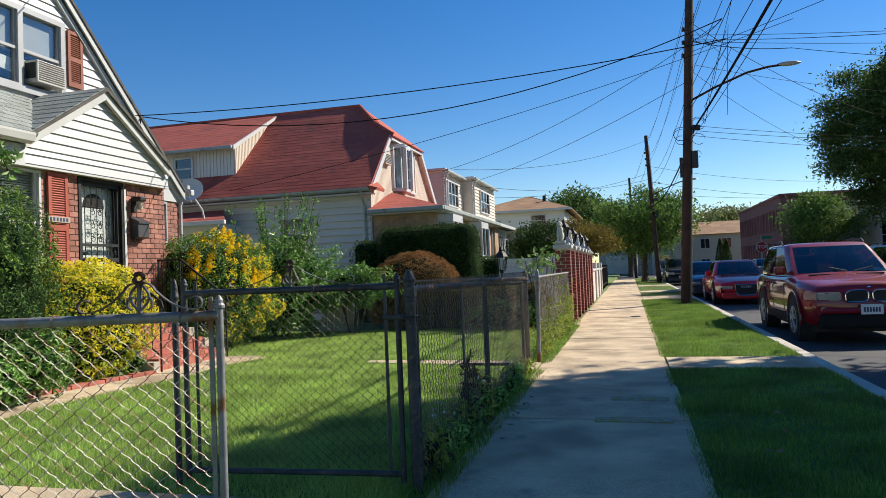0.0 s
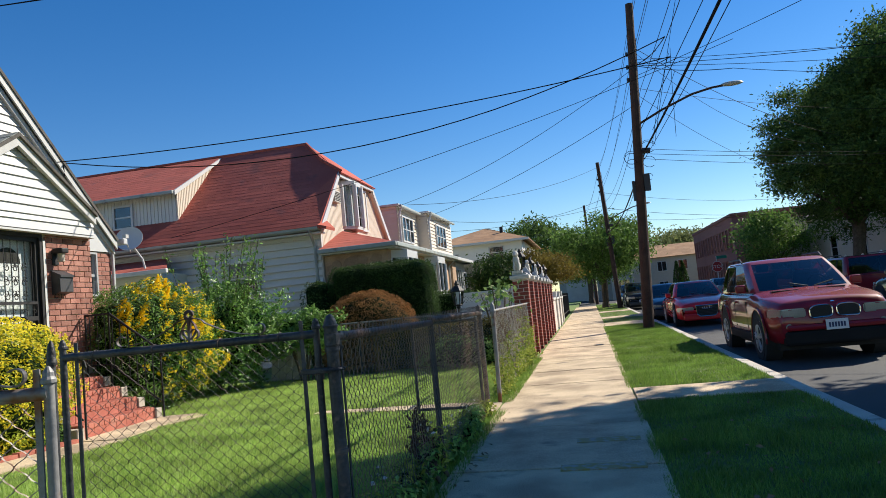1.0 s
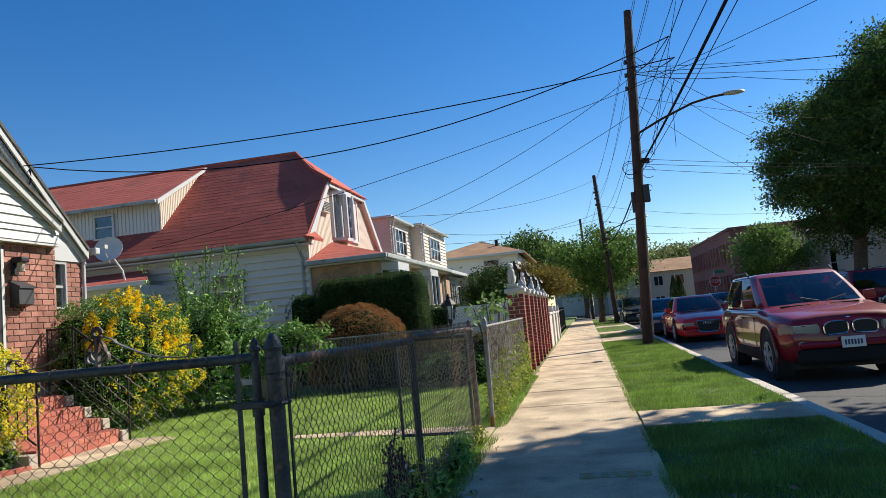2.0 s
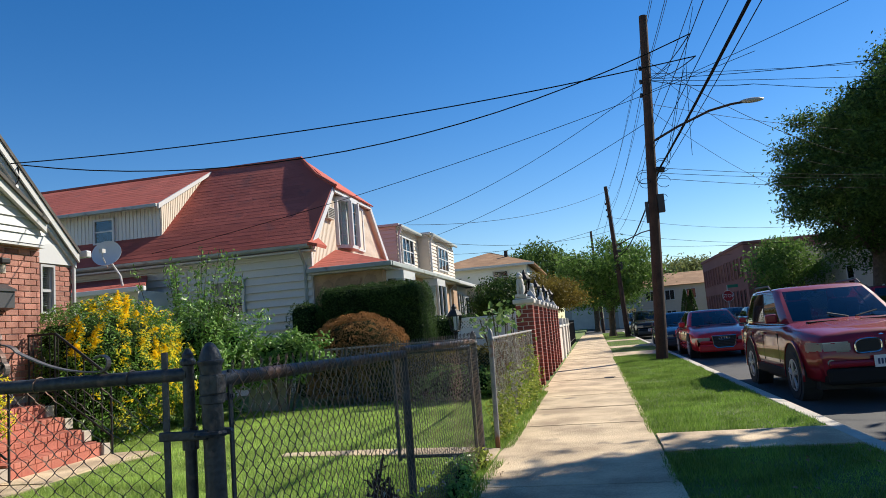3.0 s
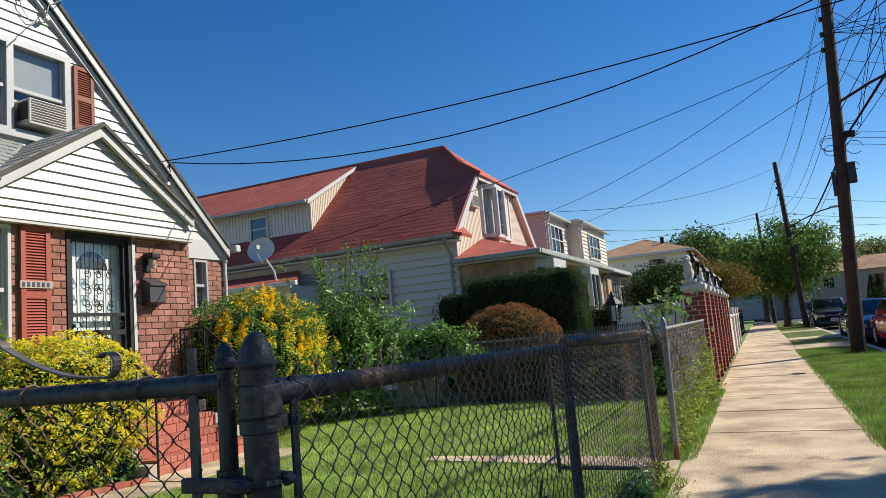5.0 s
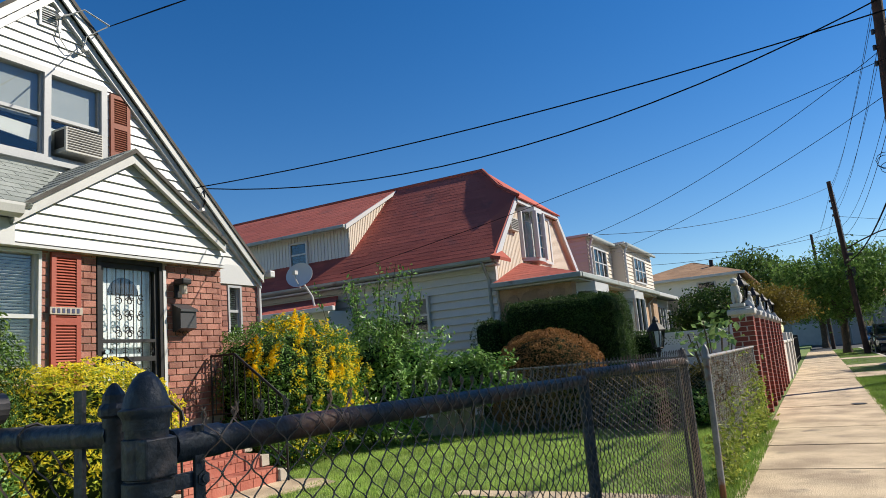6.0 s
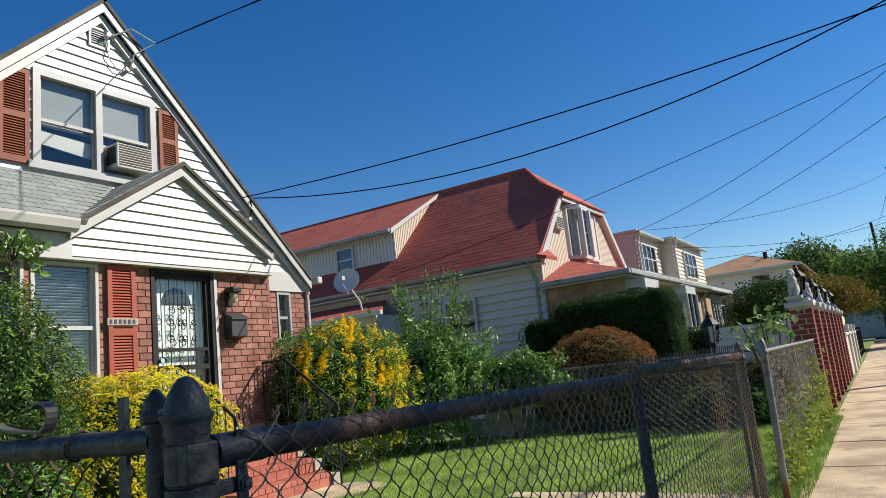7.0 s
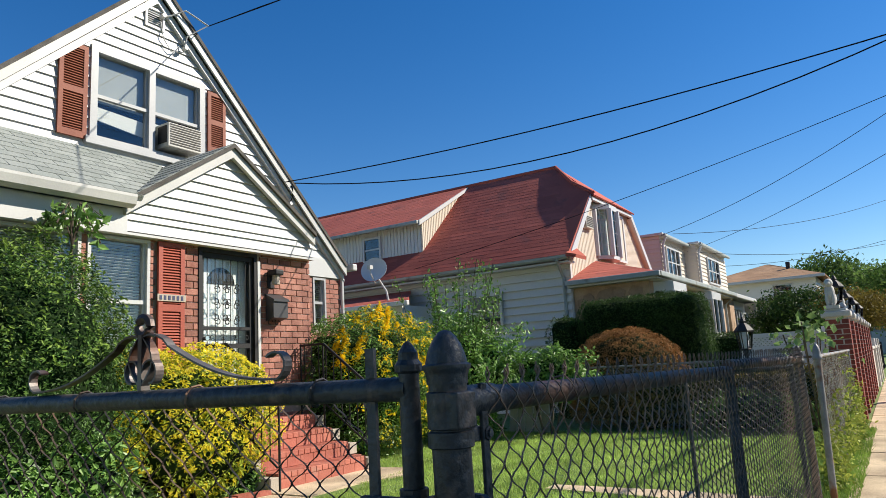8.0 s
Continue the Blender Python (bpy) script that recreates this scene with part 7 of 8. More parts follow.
part("wall", B(15.2, 26, 36, 52, -0.2, 4.6), M_BEIGE, wh)
part("roof", slab(bmesh.new(), [(14.8, 35.6, 4.6), (14.8, 52.4, 4.6), (20, 52.4, 7.0), (20, 35.6, 7.0)], 0.15), M_DSHING, wh)
for y in (38.0, 42.0, 46.5):
    plain_window(wh, "x", 15.2, y, y + 1.2, 1.6, 3.2, out=-1)
plain_window(wh, "y", 36, 16.5, 17.7, 1.6, 3.2, out=-1)
wf = thing("white_picket_fence", "white fence with knobbed posts across the street", "fence")
for k in range(9):
    part("post", B(13.1, 13.25, 24 + k * 2.2, 24.15 + k * 2.2, -0.1, 1.55), M_VINYL, wf)
    bm = bmesh.new()
    lathe(bm, ((0.1, 0), (0.06, 0.05), (0.1, 0.12), (0.02, 0.25)), 8, (13.175, 24.075 + k * 2.2, 1.55))
    part("post_knob", bm, M_VINYL, wf)
    part("panel", B(13.15, 13.2, 24.15 + k * 2.2, 26.2 + k * 2.2, 0.05, 1.35), M_VINYL, wf)
lh = thing("white_gable_house", "white house beside the corner building", "house")
part("wall", B(13.0, 20, 52.3, 54.8, -0.2, 3.9), M_SIDING, lh)
bm = bmesh.new()
prism(bm, [(52.0, 3.8), (55.2, 3.8), (53.6, 5.0)], "x", 12.7, 20)
part("roof", bm, M_DSHING, lh)
plain_window(lh, "x", 13.0, 53.0, 54.0, 1.5, 2.8, out=-1)

# stop sign with street name blade
stop = thing("stop_sign", "red octagonal stop sign on a steel post", "road sign", (9.85, 56.0, 0))
part("post", tube(bmesh.new(), (0, 0, -0.2), (0, 0, 2.9), 0.035, 8), M_GUTTER, stop)
bm = bmesh.new()
prism(bm, [(0.42 * math.cos(math.pi / 8 + k * math.pi / 4), 2.1 + 0.42 * math.sin(math.pi / 8 + k * math.pi / 4)) for k in range(8)], "y", -0.06, -0.045)
part("sign_border", bm, M_SIGNW, stop)
bm = bmesh.new()
prism(bm, [(0.39 * math.cos(math.pi / 8 + k * math.pi / 4), 2.1 + 0.39 * math.sin(math.pi / 8 + k * math.pi / 4)) for k in range(8)], "y", -0.066, -0.06)
part("sign_face", bm, M_STOP, stop)
tx = bpy.data.curves.new("word", 'FONT')
tx.body, tx.size, tx.align_x, tx.align_y, tx.extrude = "STOP", 0.34, 'CENTER', 'CENTER', 0.003
tx.materials.append(M_SIGNW)
word = new("word", tx)
word.parent = stop
word.matrix_local = pose(0, -0.072, 2.1, 90, 0, 0)
part("name_blade", B(0.0, 0.75, -0.01, 0.01, 2.68, 2.9), M_GREENSIGN, stop)

# ---- poles and wires ----


def utility_pole(label, base, top, r0, r1):
    p_ = thing("utility_pole", label, "utility pole", base, group="utility poles")
    d = Vector(top) - Vector(base)
    part("shaft", tube(bmesh.new(), (0, 0, -0.3), d, r0, 14, r1), M_POLE, p_)
    return p_


P1, T1 = (1.93, 22.4, 0.0), (2.50, 22.4, 9.85)
P2, T2 = (2.15, 46.5, 0.0), (1.75, 46.5, 9.4)
P3, T3 = (1.0, 72.0, 0.0), (0.75, 72.0, 9.8)
P0, T0 = (2.5, -16.0, 0.0), (2.6, -16.0, 9.8)


def on_pole(b, t, z, dx=0.0, dy=0.0):
    f = (z - b[2]) / (t[2] - b[2])
    return Vector((b[0] + (t[0] - b[0]) * f + dx, b[1] + dy, z))


up1 = utility_pole("tall brown wooden utility pole with many cables", P1, T1, 0.165, 0.115)
up2 = utility_pole("leaning brown wooden utility pole", P2, T2, 0.16, 0.11)
up3 = utility_pole("distant wooden utility pole", P3, T3, 0.16, 0.11)
up0 = utility_pole("wooden utility pole farther back along the street", P0, T0, 0.165, 0.115)


def pole_gear(p_, b, t, lamp_z, arm):
    def L(z, dx=0.0, dy=0.0):
        return on_pole(b, t, z, dx, dy) - Vector(b)
    bm_ = bmesh.new()
    s = L(lamp_z, 0.1)
    path_tube(bm_, [s, s + Vector((0.7, 0, 0.33)), s + Vector((1.6, 0.05, 0.68)), s + Vector((2.2, 0.1, 0.80)), s + Vector((arm, 0.12, 0.82))], 0.035, 8)
    part("lamp_arm", bm_, M_POLE, p_)
    bm_ = bmesh.new()
    e = s + Vector((arm, 0.12, 0.84))
    bmesh.ops.create_uvsphere(bm_, u_segments=12, v_segments=8, radius=1.0, matrix=Matrix.LocRotScale(e + Vector((0.22, 0, 0.0)), None, (0.33, 0.12, 0.07)))
    part("lamp_head", bm_, M_GUTTER, p_, "grey street lamp head", smooth=True)
    for z in (7.9, 8.3, 7.5):
        bm_ = bmesh.new()
        c = L(z, -0.16)
        tube(bm_, L(z), c, 0.015, 6)
        tube(bm_, c + Vector((0, 0, -0.06)), c + Vector((0, 0, 0.06)), 0.04, 8)
        part("insulator", bm_, M_PLASTIC, p_)
    bm_ = bmesh.new()
    c = L(5.25, 0.22)
    tube(bm_, c + Vector((-0.12, 0, 0.05)), c + Vector((0.14, 0, 0.02)), 0.085, 10)
    tube(bm_, L(5.25), c, 0.03, 6)
    part("cable_clamp", bm_, M_PLASTIC, p_)
    bm_ = bmesh.new()
    c = L(4.35, 0.2)
    box(bm_, c.x - 0.08, c.x + 0.1, -0.12, 0.12, c.z - 0.28, c.z + 0.22)
    part("junction_box", bm_, M_PLASTIC, p_)
    bm_ = bmesh.new()
    c = L(4.1, -0.17)
    box(bm_, c.x - 0.04, c.x + 0.04, -0.06, 0.06, c.z - 0.3, c.z + 0.3)
    part("conduit", bm_, M_PLASTIC, p_)
    rr = random.Random(len(p_.name))
    bm_ = bmesh.new()
    for k in range(7):
        c = L(rr.choice((4.5, 4.9, 5.4, 5.1)), rr.choice((0.22, -0.2, 0.3)), rr.uniform(-0.2, 0.2))
        q = rr.uniform(0.1, 0.24)
        path_tube(bm_, [c + Vector((q * math.cos(a), q * 0.6 * math.sin(a), q * math.sin(a))) for a in [j * 0.6 for j in range(10)]], 0.008, 4)
    for k in range(5):
        x_ = 0.12 * math.cos(k * 1.3) + 0.02
        path_tube(bm_, [L(8.8 - 0.3 * k, x_, 0.12), L(6.5, x_ * 1.05, 0.15), L(4.4, x_, 0.14)], 0.01, 4)
    part("cable_loops", bm_, M_CABLE, p_)


pole_gear(up1, P1, T1, 6.12, 2.55)
pole_gear(up2, P2, T2, 5.6, 2.2)


def wire(name, a, b, sag, r=0.009, label="black overhead cable along the street", n=18, twin=False):
    a, b = Vector(a), Vector(b)
    bm_ = bmesh.new()
    for off in ((0,) if not twin else (0, 1)):
        pts_ = []
        for k in range(n + 1):
            f = k / n
            w_ = Vector((0.012 * math.cos(f * 40), 0.0, 0.012 * math.sin(f * 40))) * off
            pts_.append(a.lerp(b, f) + Vector((0, 0, -4 * sag * f * (1 - f))) + w_)
        path_tube(bm_, pts_, r * 0.72, 5)
    return solid(name, bm_, M_CABLE, label, "cable", group="overhead cables")


q1 = lambda z, dx=0.0, dy=0.0: on_pole(P1, T1, z, dx, dy)
q2 = lambda z, dx=0.0, dy=0.0: on_pole(P2, T2, z, dx, dy)
q0 = lambda z, dx=0.0, dy=0.0: on_pole(P0, T0, z, dx, dy)
q3 = lambda z, dx=0.0, dy=0.0: on_pole(P3, T3, z, dx, dy)
utility_pole("tall brown wooden utility pole across the street", (10.75, 10.4, 0.0), (10.75, 10.4, 9.4), 0.15, 0.11)
# service drops to the brick house
HOOK = (-8.177, 10.864, 4.284)
wire("service_cable", (2.046, 12.394, 4.895), HOOK, 0.202, 0.013, "black service cable from pole to house")
wire("service_cable", (1.986, 12.315, 5.21), (-8.187, 11.079, 4.309), 0.757, 0.013, "black service cable from pole to house")
for splice in ((2.046, 12.394, 4.895), (1.986, 12.315, 5.21)):
    wire("service_cable", q1(8.0, 0.1), splice, 0.12, 0.012, "black service cable from pole to splice")
wire("service_cable", (3.079, 21.978, 8.156), (-6.738, 27.4, 5.315), 0.489, 0.012, "black service cable to the row houses")
wire("service_cable", q1(6.72), (-6.1, 31.6, 5.4), 0.25, 0.012, "black service cable to the row houses")
wire("service_cable", q2(9.1), (-6.5, 28.2, 5.45), 0.55, 0.013, "thin cable to the row houses")
wire("service_cable", (4.75, 19.9, 7.45), (-10.9, 18.25, 3.85), 0.30, 0.011, "thin cable crossing before the red roof")
wire("service_cable", q2(6.6), (-6.8, 31.4, 5.2), 0.5, 0.014, "black service cable to the row houses")
wire("service_cable", q2(7.0), (-6.9, 36.8, 5.1), 0.45, 0.014, "black service cable to the row houses")
wire("service_cable", q2(6.2), (-3.0, 46.0, 4.6), 0.3, 0.014, "black service cable to the white house")
wire("service_cable", (-8.1, 9.3, 6.31), (10.62, 10.4, 7.2), 0.37, 0.010, "twisted service cable at the gable", twin=True)
wire("service_cable", q1(8.45, 0.1), (9.5, 27.0, 5.7), 0.35, 0.012, "black service cable across the street")
wire("service_cable", q1(8.3, 0.1), (9.8, 27.4, 5.5), 0.9, 0.009, "thin slack cable across the street")
wire("service_cable", q1(7.0, 0.1), (11.0, 36.0, 5.6), 0.5, 0.009, "thin cable across the street")
wire("service_cable", q1(7.9, 0.1), (5.2, 22.3, 7.35), 0.10, 0.016, "twisted spliced cable beside the lamp")
wire("service_cable", (5.2, 22.3, 7.35), (16, 20, 5.4), 0.35, 0.012, "twisted spliced cable across the street")
for k, (a, b) in enumerate((((3.56, 22.6, 8.36), (3.4, 22.5, 5.6)), ((3.5, 22.6, 8.2), (2.7, 22.5, 5.5)), ((3.9, 22.4, 9.9), (2.75, 22.4, 5.45)), ((3.6, 22.5, 7.6), (2.75, 22.5, 5.9)))):
    wire("service_cable", a, b, -0.25 + 0.1 * k, 0.011, "slack black cable hanging beside the pole")
wire("street_cable", q1(5.9, 0.1), (4.9, 7.0, 9.3), 0.1, 0.014)
wire("street_cable", (4.9, 7.0, 9.3), (5.6, -14.0, 9.9), 0.4, 0.014)
wire("street_cable", q1(7.6, 0.1), (7.0, 17.4, 7.7), 0.05, 0.012)
# lines along the street
for i, (z, dx, r, sg) in enumerate(((9.4, 0.05, 0.010, 0.5), (9.0, -0.1, 0.009, 0.5), (8.4, 0.12, 0.009, 0.55), (7.8, -0.12, 0.010, 0.6), (6.6, 0.14, 0.012, 0.6), (5.3, 0.22, 0.038, 0.45), (5.0, 0.16, 0.010, 0.5), (7.2, 0.2, 0.011, 0.6))):
    wire("street_cable", q0(z + 0.5, dx), q1(z, dx), sg, r)
    wire("street_cable", q1(z, dx), q2(z - 0.3, dx), sg, r)
    wire("street_cable", q2(z - 0.3, dx), q3(z - 0.2, dx), sg, r)
for i, (z, tx_, ty_, tz_, r) in enumerate(((8.1, 22, 24, 7.6, 0.011), (7.9, 22, 25.5, 7.3, 0.011), (5.35, 20, 30, 5.0, 0.010), (5.2, 20, 29, 4.8, 0.010), (5.05, 20, 31, 4.6, 0.010), (7.95, 14, 12, 4.6, 0.012), (7.2, 16, 33, 7.4, 0.010))):
    wire("service_cable", q1(z, 0.12), (tx_, ty_, tz_), 0.35, r, "black cable crossing the street")
for i, (z, tx_, ty_, tz_) in enumerate(((6.4, 15.3, 44, 4.4), (5.7, 15.3, 40, 4.4), (5.5, 11.3, 60, 5.4), (7.4, 16, 54, 6.4))):
    wire("service_cable", q2(z, 0.1), (tx_, ty_, tz_), 0.4, 0.014, "black cable crossing the street")
sw = thing("service_bracket", "looped service wires on the gable wall", "cable bracket")
bm = bmesh.new()
path_tube(bm, [(-8.30, 8.66, 6.25), (-8.25, 8.80, 6.32), (-8.15, 8.95, 6.42), (-8.1, 9.3, 6.31)], 0.012, 5)
part("looped_wire", bm, M_GUTTER, sw)
bm = bmesh.new()
path_tube(bm, [(-8.32, 8.66, 6.2), (-8.30, 8.7, 5.95), (-8.30, 8.82, 5.80), (-8.30, 9.02, 5.86), (-8.25, 9.05, 6.1), (-8.11, 9.28, 6.3)], 0.009, 5)
part("looped_wire", bm, M_GUTTER, sw)
bm = bmesh.new()
path_tube(bm, [(-8.22, 11.05, 4.27), (-8.25, 11.1, 4.1), (-8.28, 11.0, 3.9), (-8.3, 11.2, 3.5)], 0.012, 5)
part("looped_wire", bm, M_CABLE, sw)
for c in ((-8.31, 8.66, 6.25), (-8.30, 9.02, 5.9), (-8.27, 11.0, 3.95)):
    bm = bmesh.new()
    tube(bm, c, Vector(c) + Vector((0.08, 0, 0.01)), 0.03, 8)
    part("knob", bm, M_GUTTER, sw)

# ---- parked vehicles ----


def car_paint(name, c1, c2):
    return mat(name, c1, c2, 0.5, 0.0, fine=8, coarse=1.5, bump=0, coat=0.9, spec=0.15)


P_WINE = car_paint("wine_red_paint", (0.20, 0.007, 0.016, 1), (0.235, 0.009, 0.019, 1))
P_RED = car_paint("bright_red_paint", (0.62, 0.016, 0.022, 1), (0.68, 0.022, 0.028, 1))
P_BLUE = car_paint("dark_blue_grey_paint", (0.035, 0.05, 0.075, 1), (0.045, 0.06, 0.085, 1))
P_BLACK = car_paint("black_paint", (0.012, 0.013, 0.015, 1), (0.018, 0.019, 0.021, 1))
P_SILVER = car_paint("silver_paint", (0.35, 0.36, 0.37, 1), (0.4, 0.41, 0.42, 1))


def loft(bm_, sections):
    """Skin over cross sections, each a list of points from one sill over the top to the other."""
    rings = [[bm_.verts.new(p_) for p_ in s] for s in sections]
    for u, v_ in zip(rings, rings[1:]):
        for k in range(len(u) - 1):
            bm_.faces.new((u[k], u[k + 1], v_[k + 1], v_[k]))
    bm_.faces.new(rings[0][::-1])
    bm_.faces.new(rings[-1])
    bmesh.ops.recalc_face_normals(bm_, faces=bm_.faces)
    return bm_


def vehicle(name, label, at, turn, paint, L, W, H, belt, hood, wheel_r, wheels, cab, suv=True, clad=None, grille="kidney"):
    """A car with its front at y = 0 facing -y. cab: base front, base rear, roof front, roof rear (in y)."""
    c = thing(name, label, "car", at, group="parked cars")
    c.rotation_euler = (0, 0, radians(turn))
    hw = W / 2
    z0 = 0.30 if suv else 0.22
    nose = hood - 0.17

    def top_z(y):
        b0, b1, r0, r1 = cab
        if y < 0.12:
            return nose - 0.12 + 0.12 * math.sin(y / 0.12 * math.pi / 2)
        if y < b0:
            f = (y - 0.12) / (b0 - 0.12)
            return nose + (belt - 0.03 - nose) * (1 - (1 - f) ** 1.6)
        if y < b1:
            return belt
        f = (y - b1) / max(0.01, L - b1)
        return belt - (0.05 if suv else 0.07) * f

    def half_w(y):
        f = min(1.0, y / 0.75)
        g_ = min(1.0, (L - y) / 0.6)
        return hw * (0.84 + 0.16 * math.sin(f * math.pi / 2)) * (0.95 + 0.05 * math.sin(g_ * math.pi / 2))
    ys = [0.0, 0.02, 0.05, 0.09, 0.14, 0.21, 0.3, 0.42, 0.55, 0.7, 0.85, 1.0, 1.15, cab[0], cab[0] + 0.4, (cab[0] + cab[1]) / 2, cab[1] - 0.5, cab[1], L - 0.3, L - 0.1, L - 0.02, L]
    secs = []
    for y in sorted(set(round(v_, 3) for v_ in ys)):
        w_, t_ = half_w(y), top_z(y)
        edge = 0.06 if 0.04 < y < L - 0.04 else 0.14
        lo = z0 + (0.06 if y < 0.1 or y > L - 0.1 else 0)
        half = [(w_ - 0.10, lo), (w_ - 0.02, lo + 0.06), (w_, lo + 0.28), (w_ - 0.004, t_ - 0.22), (w_ - 0.03, t_ - 0.10), (w_ - 0.05 - edge * 0.3, t_ - 0.035), (w_ - 0.15, t_ + 0.004), (w_ - 0.30, t_ + 0.022), (w_ * 0.5, t_ + 0.036), (w_ * 0.25, t_ + 0.047), (0, t_ + 0.05)]
        secs.append([(-x_, y, z_) for x_, z_ in half] + [(x_, y, z_) for x_, z_ in half[::-1][1:]])
    bm_ = loft(bmesh.new(), secs)
    body = part("body", bm_, paint, c, smooth=True)
    body.data.set_sharp_from_angle(angle=radians(50))
    # cabin: rings of points from belt to roof, split into glass, pillars and painted shell
    b0, b1, r0, r1 = cab
    wb, wr = hw - 0.07, hw - (0.20 if suv else 0.27)
    bz = belt + 0.005
    front = (-0.90, -0.83, -0.5, 0.0, 0.5, 0.83, 0.90)
    side = (0.06, 0.09, 0.37, 0.405, 0.70, 0.735, 0.90, 0.95) if suv else (0.06, 0.10, 0.46, 0.50, 0.56, 0.60, 0.84, 0.93)
    glass = {0: ((1, 5),), 1: ((1, 2), (3, 4), (5, 6)) if suv else ((1, 2), (3, 6)), 2: ((1, 5),)}
    levels = (0.0, 0.05, 0.3, 0.6, 0.87, 0.95, 1.0)

    def ring(f):
        g_ = min(1.0, f / 0.95)
        w_ = wb + (wr - wb) * g_ ** 1.35 - (0.09 if f == 1.0 else 0.02 if f == 0.95 else 0.0)
        ya = b0 + (r0 - b0) * (g_ - 0.05 * math.sin(math.pi * g_)) + (0.16 if f == 1.0 else 0.0)
        yb = b1 + (r1 - b1) * g_ ** 1.4 - (0.10 if f == 1.0 else 0.0)
        z_ = bz + (H - bz) * (g_ * 0.955 if f < 1.0 else 0.99)
        bow = 0.17
        pt = [(w_ * u, ya + bow * u * u, z_ + (0.012 * (1 - u * u) if f == 1.0 else 0)) for u in front]
        pt += [(w_ * (1 - 0.05 * (2 * v_ - 1) ** 2), ya + bow + (yb - ya - bow) * v_, z_) for v_ in side]
        pt += [(-w_ * u, yb - 0.08 * u * u, z_) for u in front]
        pt += [(-w_ * (1 - 0.05 * (2 * v_ - 1) ** 2), ya + bow + (yb - ya - bow) * v_, z_) for v_ in side[::-1]]
        return [Vector(p_) for p_ in pt]
    rings_ = [ring(f) for f in levels]
    n_ = len(rings_[0])
    starts = (0, 7, 15, 22)
    panes, shell, dark_ = {}, bmesh.new(), bmesh.new()

    def quad(bm_, i, k, out=0.0):
        q_ = [rings_[i][k], rings_[i][(k + 1) % n_], rings_[i + 1][(k + 1) % n_], rings_[i + 1][k]]
        bm_.faces.new([bm_.verts.new(p_ + Vector((p_.x, 0, 0)).normalized() * out) for p_ in q_])
    for i in range(len(levels) - 1):
        for k in range(n_):
            sd = max(j for j in range(4) if starts[j] <= k)
            lk = k - starts[sd]
            key = None
            if 1 <= i <= 3:
                spans = glass[0] if sd == 0 else glass[2] if sd == 2 else glass[1]
                for a_, e_ in spans:
                    lo_, hi_ = (a_, e_) if sd != 3 else (7 - e_, 7 - a_)
                    if lo_ <= lk < hi_:
                        key = (sd, a_)
            if key:
                quad(panes.setdefault(key, bmesh.new()), i, k)
            elif sd in (1, 3) and 1 <= lk < 6 and 1 <= i <= 3:
                quad(dark_, i, k)
            else:
                quad(shell, i, k)
    top_ = [shell.verts.new(p_) for p_ in rings_[-1]]
    shell.faces.new(top_)
    for bm_ in (shell, dark_, *panes.values()):
        bmesh.ops.remove_doubles(bm_, verts=bm_.verts, dist=0.0005)
        bmesh.ops.recalc_face_normals(bm_, faces=bm_.faces)
    part("cabin", shell, paint, c, smooth=True).data.set_sharp_from_angle(angle=radians(38))
    part("pillar", dark_, M_CLAD, c, smooth=True)
    for (sd, a_), bm_ in panes.items():
        part(("windscreen", "side_window", "rear_window", "side_window")[sd], bm_, M_CARGLASS, c, smooth=True)
    part("dashboard", B(-wb + 0.16, wb - 0.16, b0 + 0.22, b1 - 0.2, belt - 0.02, belt + 0.045, bevel=0.02), M_CLAD, c)
    bm_ = bmesh.new()
    path_tube(bm_, [(0.38 + 0.17 * math.cos(a), b0 + 0.62, belt + 0.07 + 0.17 * math.sin(a)) for a in [2 * math.pi * k / 18 for k in range(19)]], 0.014, 5)
    part("steering_wheel", bm_, M_CLAD, c)
    for s in (1, -1):
        # mirror, door seams, handles
        part("mirror", B(s * (hw - 0.06) - (0.0 if s > 0 else 0.18), s * (hw - 0.06) + (0.18 if s > 0 else 0.0), b0 + 0.42, b0 + 0.53, belt + 0.02, belt + 0.17, bevel=0.03), paint, c)
        for yy in (b0 + 0.35, b0 + 1.35, b0 + 2.25):
            if yy < L - 0.9:
                part("door_seam", B(min(s * (hw - 0.03), s * (hw + 0.001)), max(s * (hw - 0.03), s * (hw + 0.001)), yy, yy + 0.010, z0 + 0.2, belt - 0.14), M_DARK, c)
        for yy in (b0 + 1.15, b0 + 2.1):
            part("door_handle", B(s * hw - 0.02, s * hw + 0.02, yy, yy + 0.18, belt - 0.17, belt - 0.13, bevel=0.008), paint, c)
        if suv:
            bm2 = bmesh.new()
            path_tube(bm2, [(s * (wr - 0.02), r0 + 0.35, H - 0.02), (s * (wr - 0.02), r0 + 0.5, H + 0.05), (s * (wr - 0.02), r1 - 0.4, H + 0.05), (s * (wr - 0.02), r1 - 0.25, H - 0.02)], 0.018, 6)
            part("roof_rail", bm2, M_PLASTIC, c)
            part("sill", B(min(s * (hw - 0.1), s * (hw + 0.012)), max(s * (hw - 0.1), s * (hw + 0.012)), wheels[0] + 0.42, wheels[1] - 0.42, z0 - 0.02, z0 + 0.13, bevel=0.02), clad or paint, c)
        # headlight follows the corner of the nose
        z_ = nose - 0.17
        bm2 = bmesh.new()
        prism(bm2, [(s * hw * 0.42, 0.01), (s * hw * 0.78, 0.05), (s * (hw * 0.925), 0.38), (s * (hw * 0.86), 0.40), (s * hw * 0.42, 0.2)], "z", z_ - 0.07, z_ + 0.07)
        for v_ in bm2.verts:
            v_.co.y -= 0.05
            v_.co.x *= 1.05
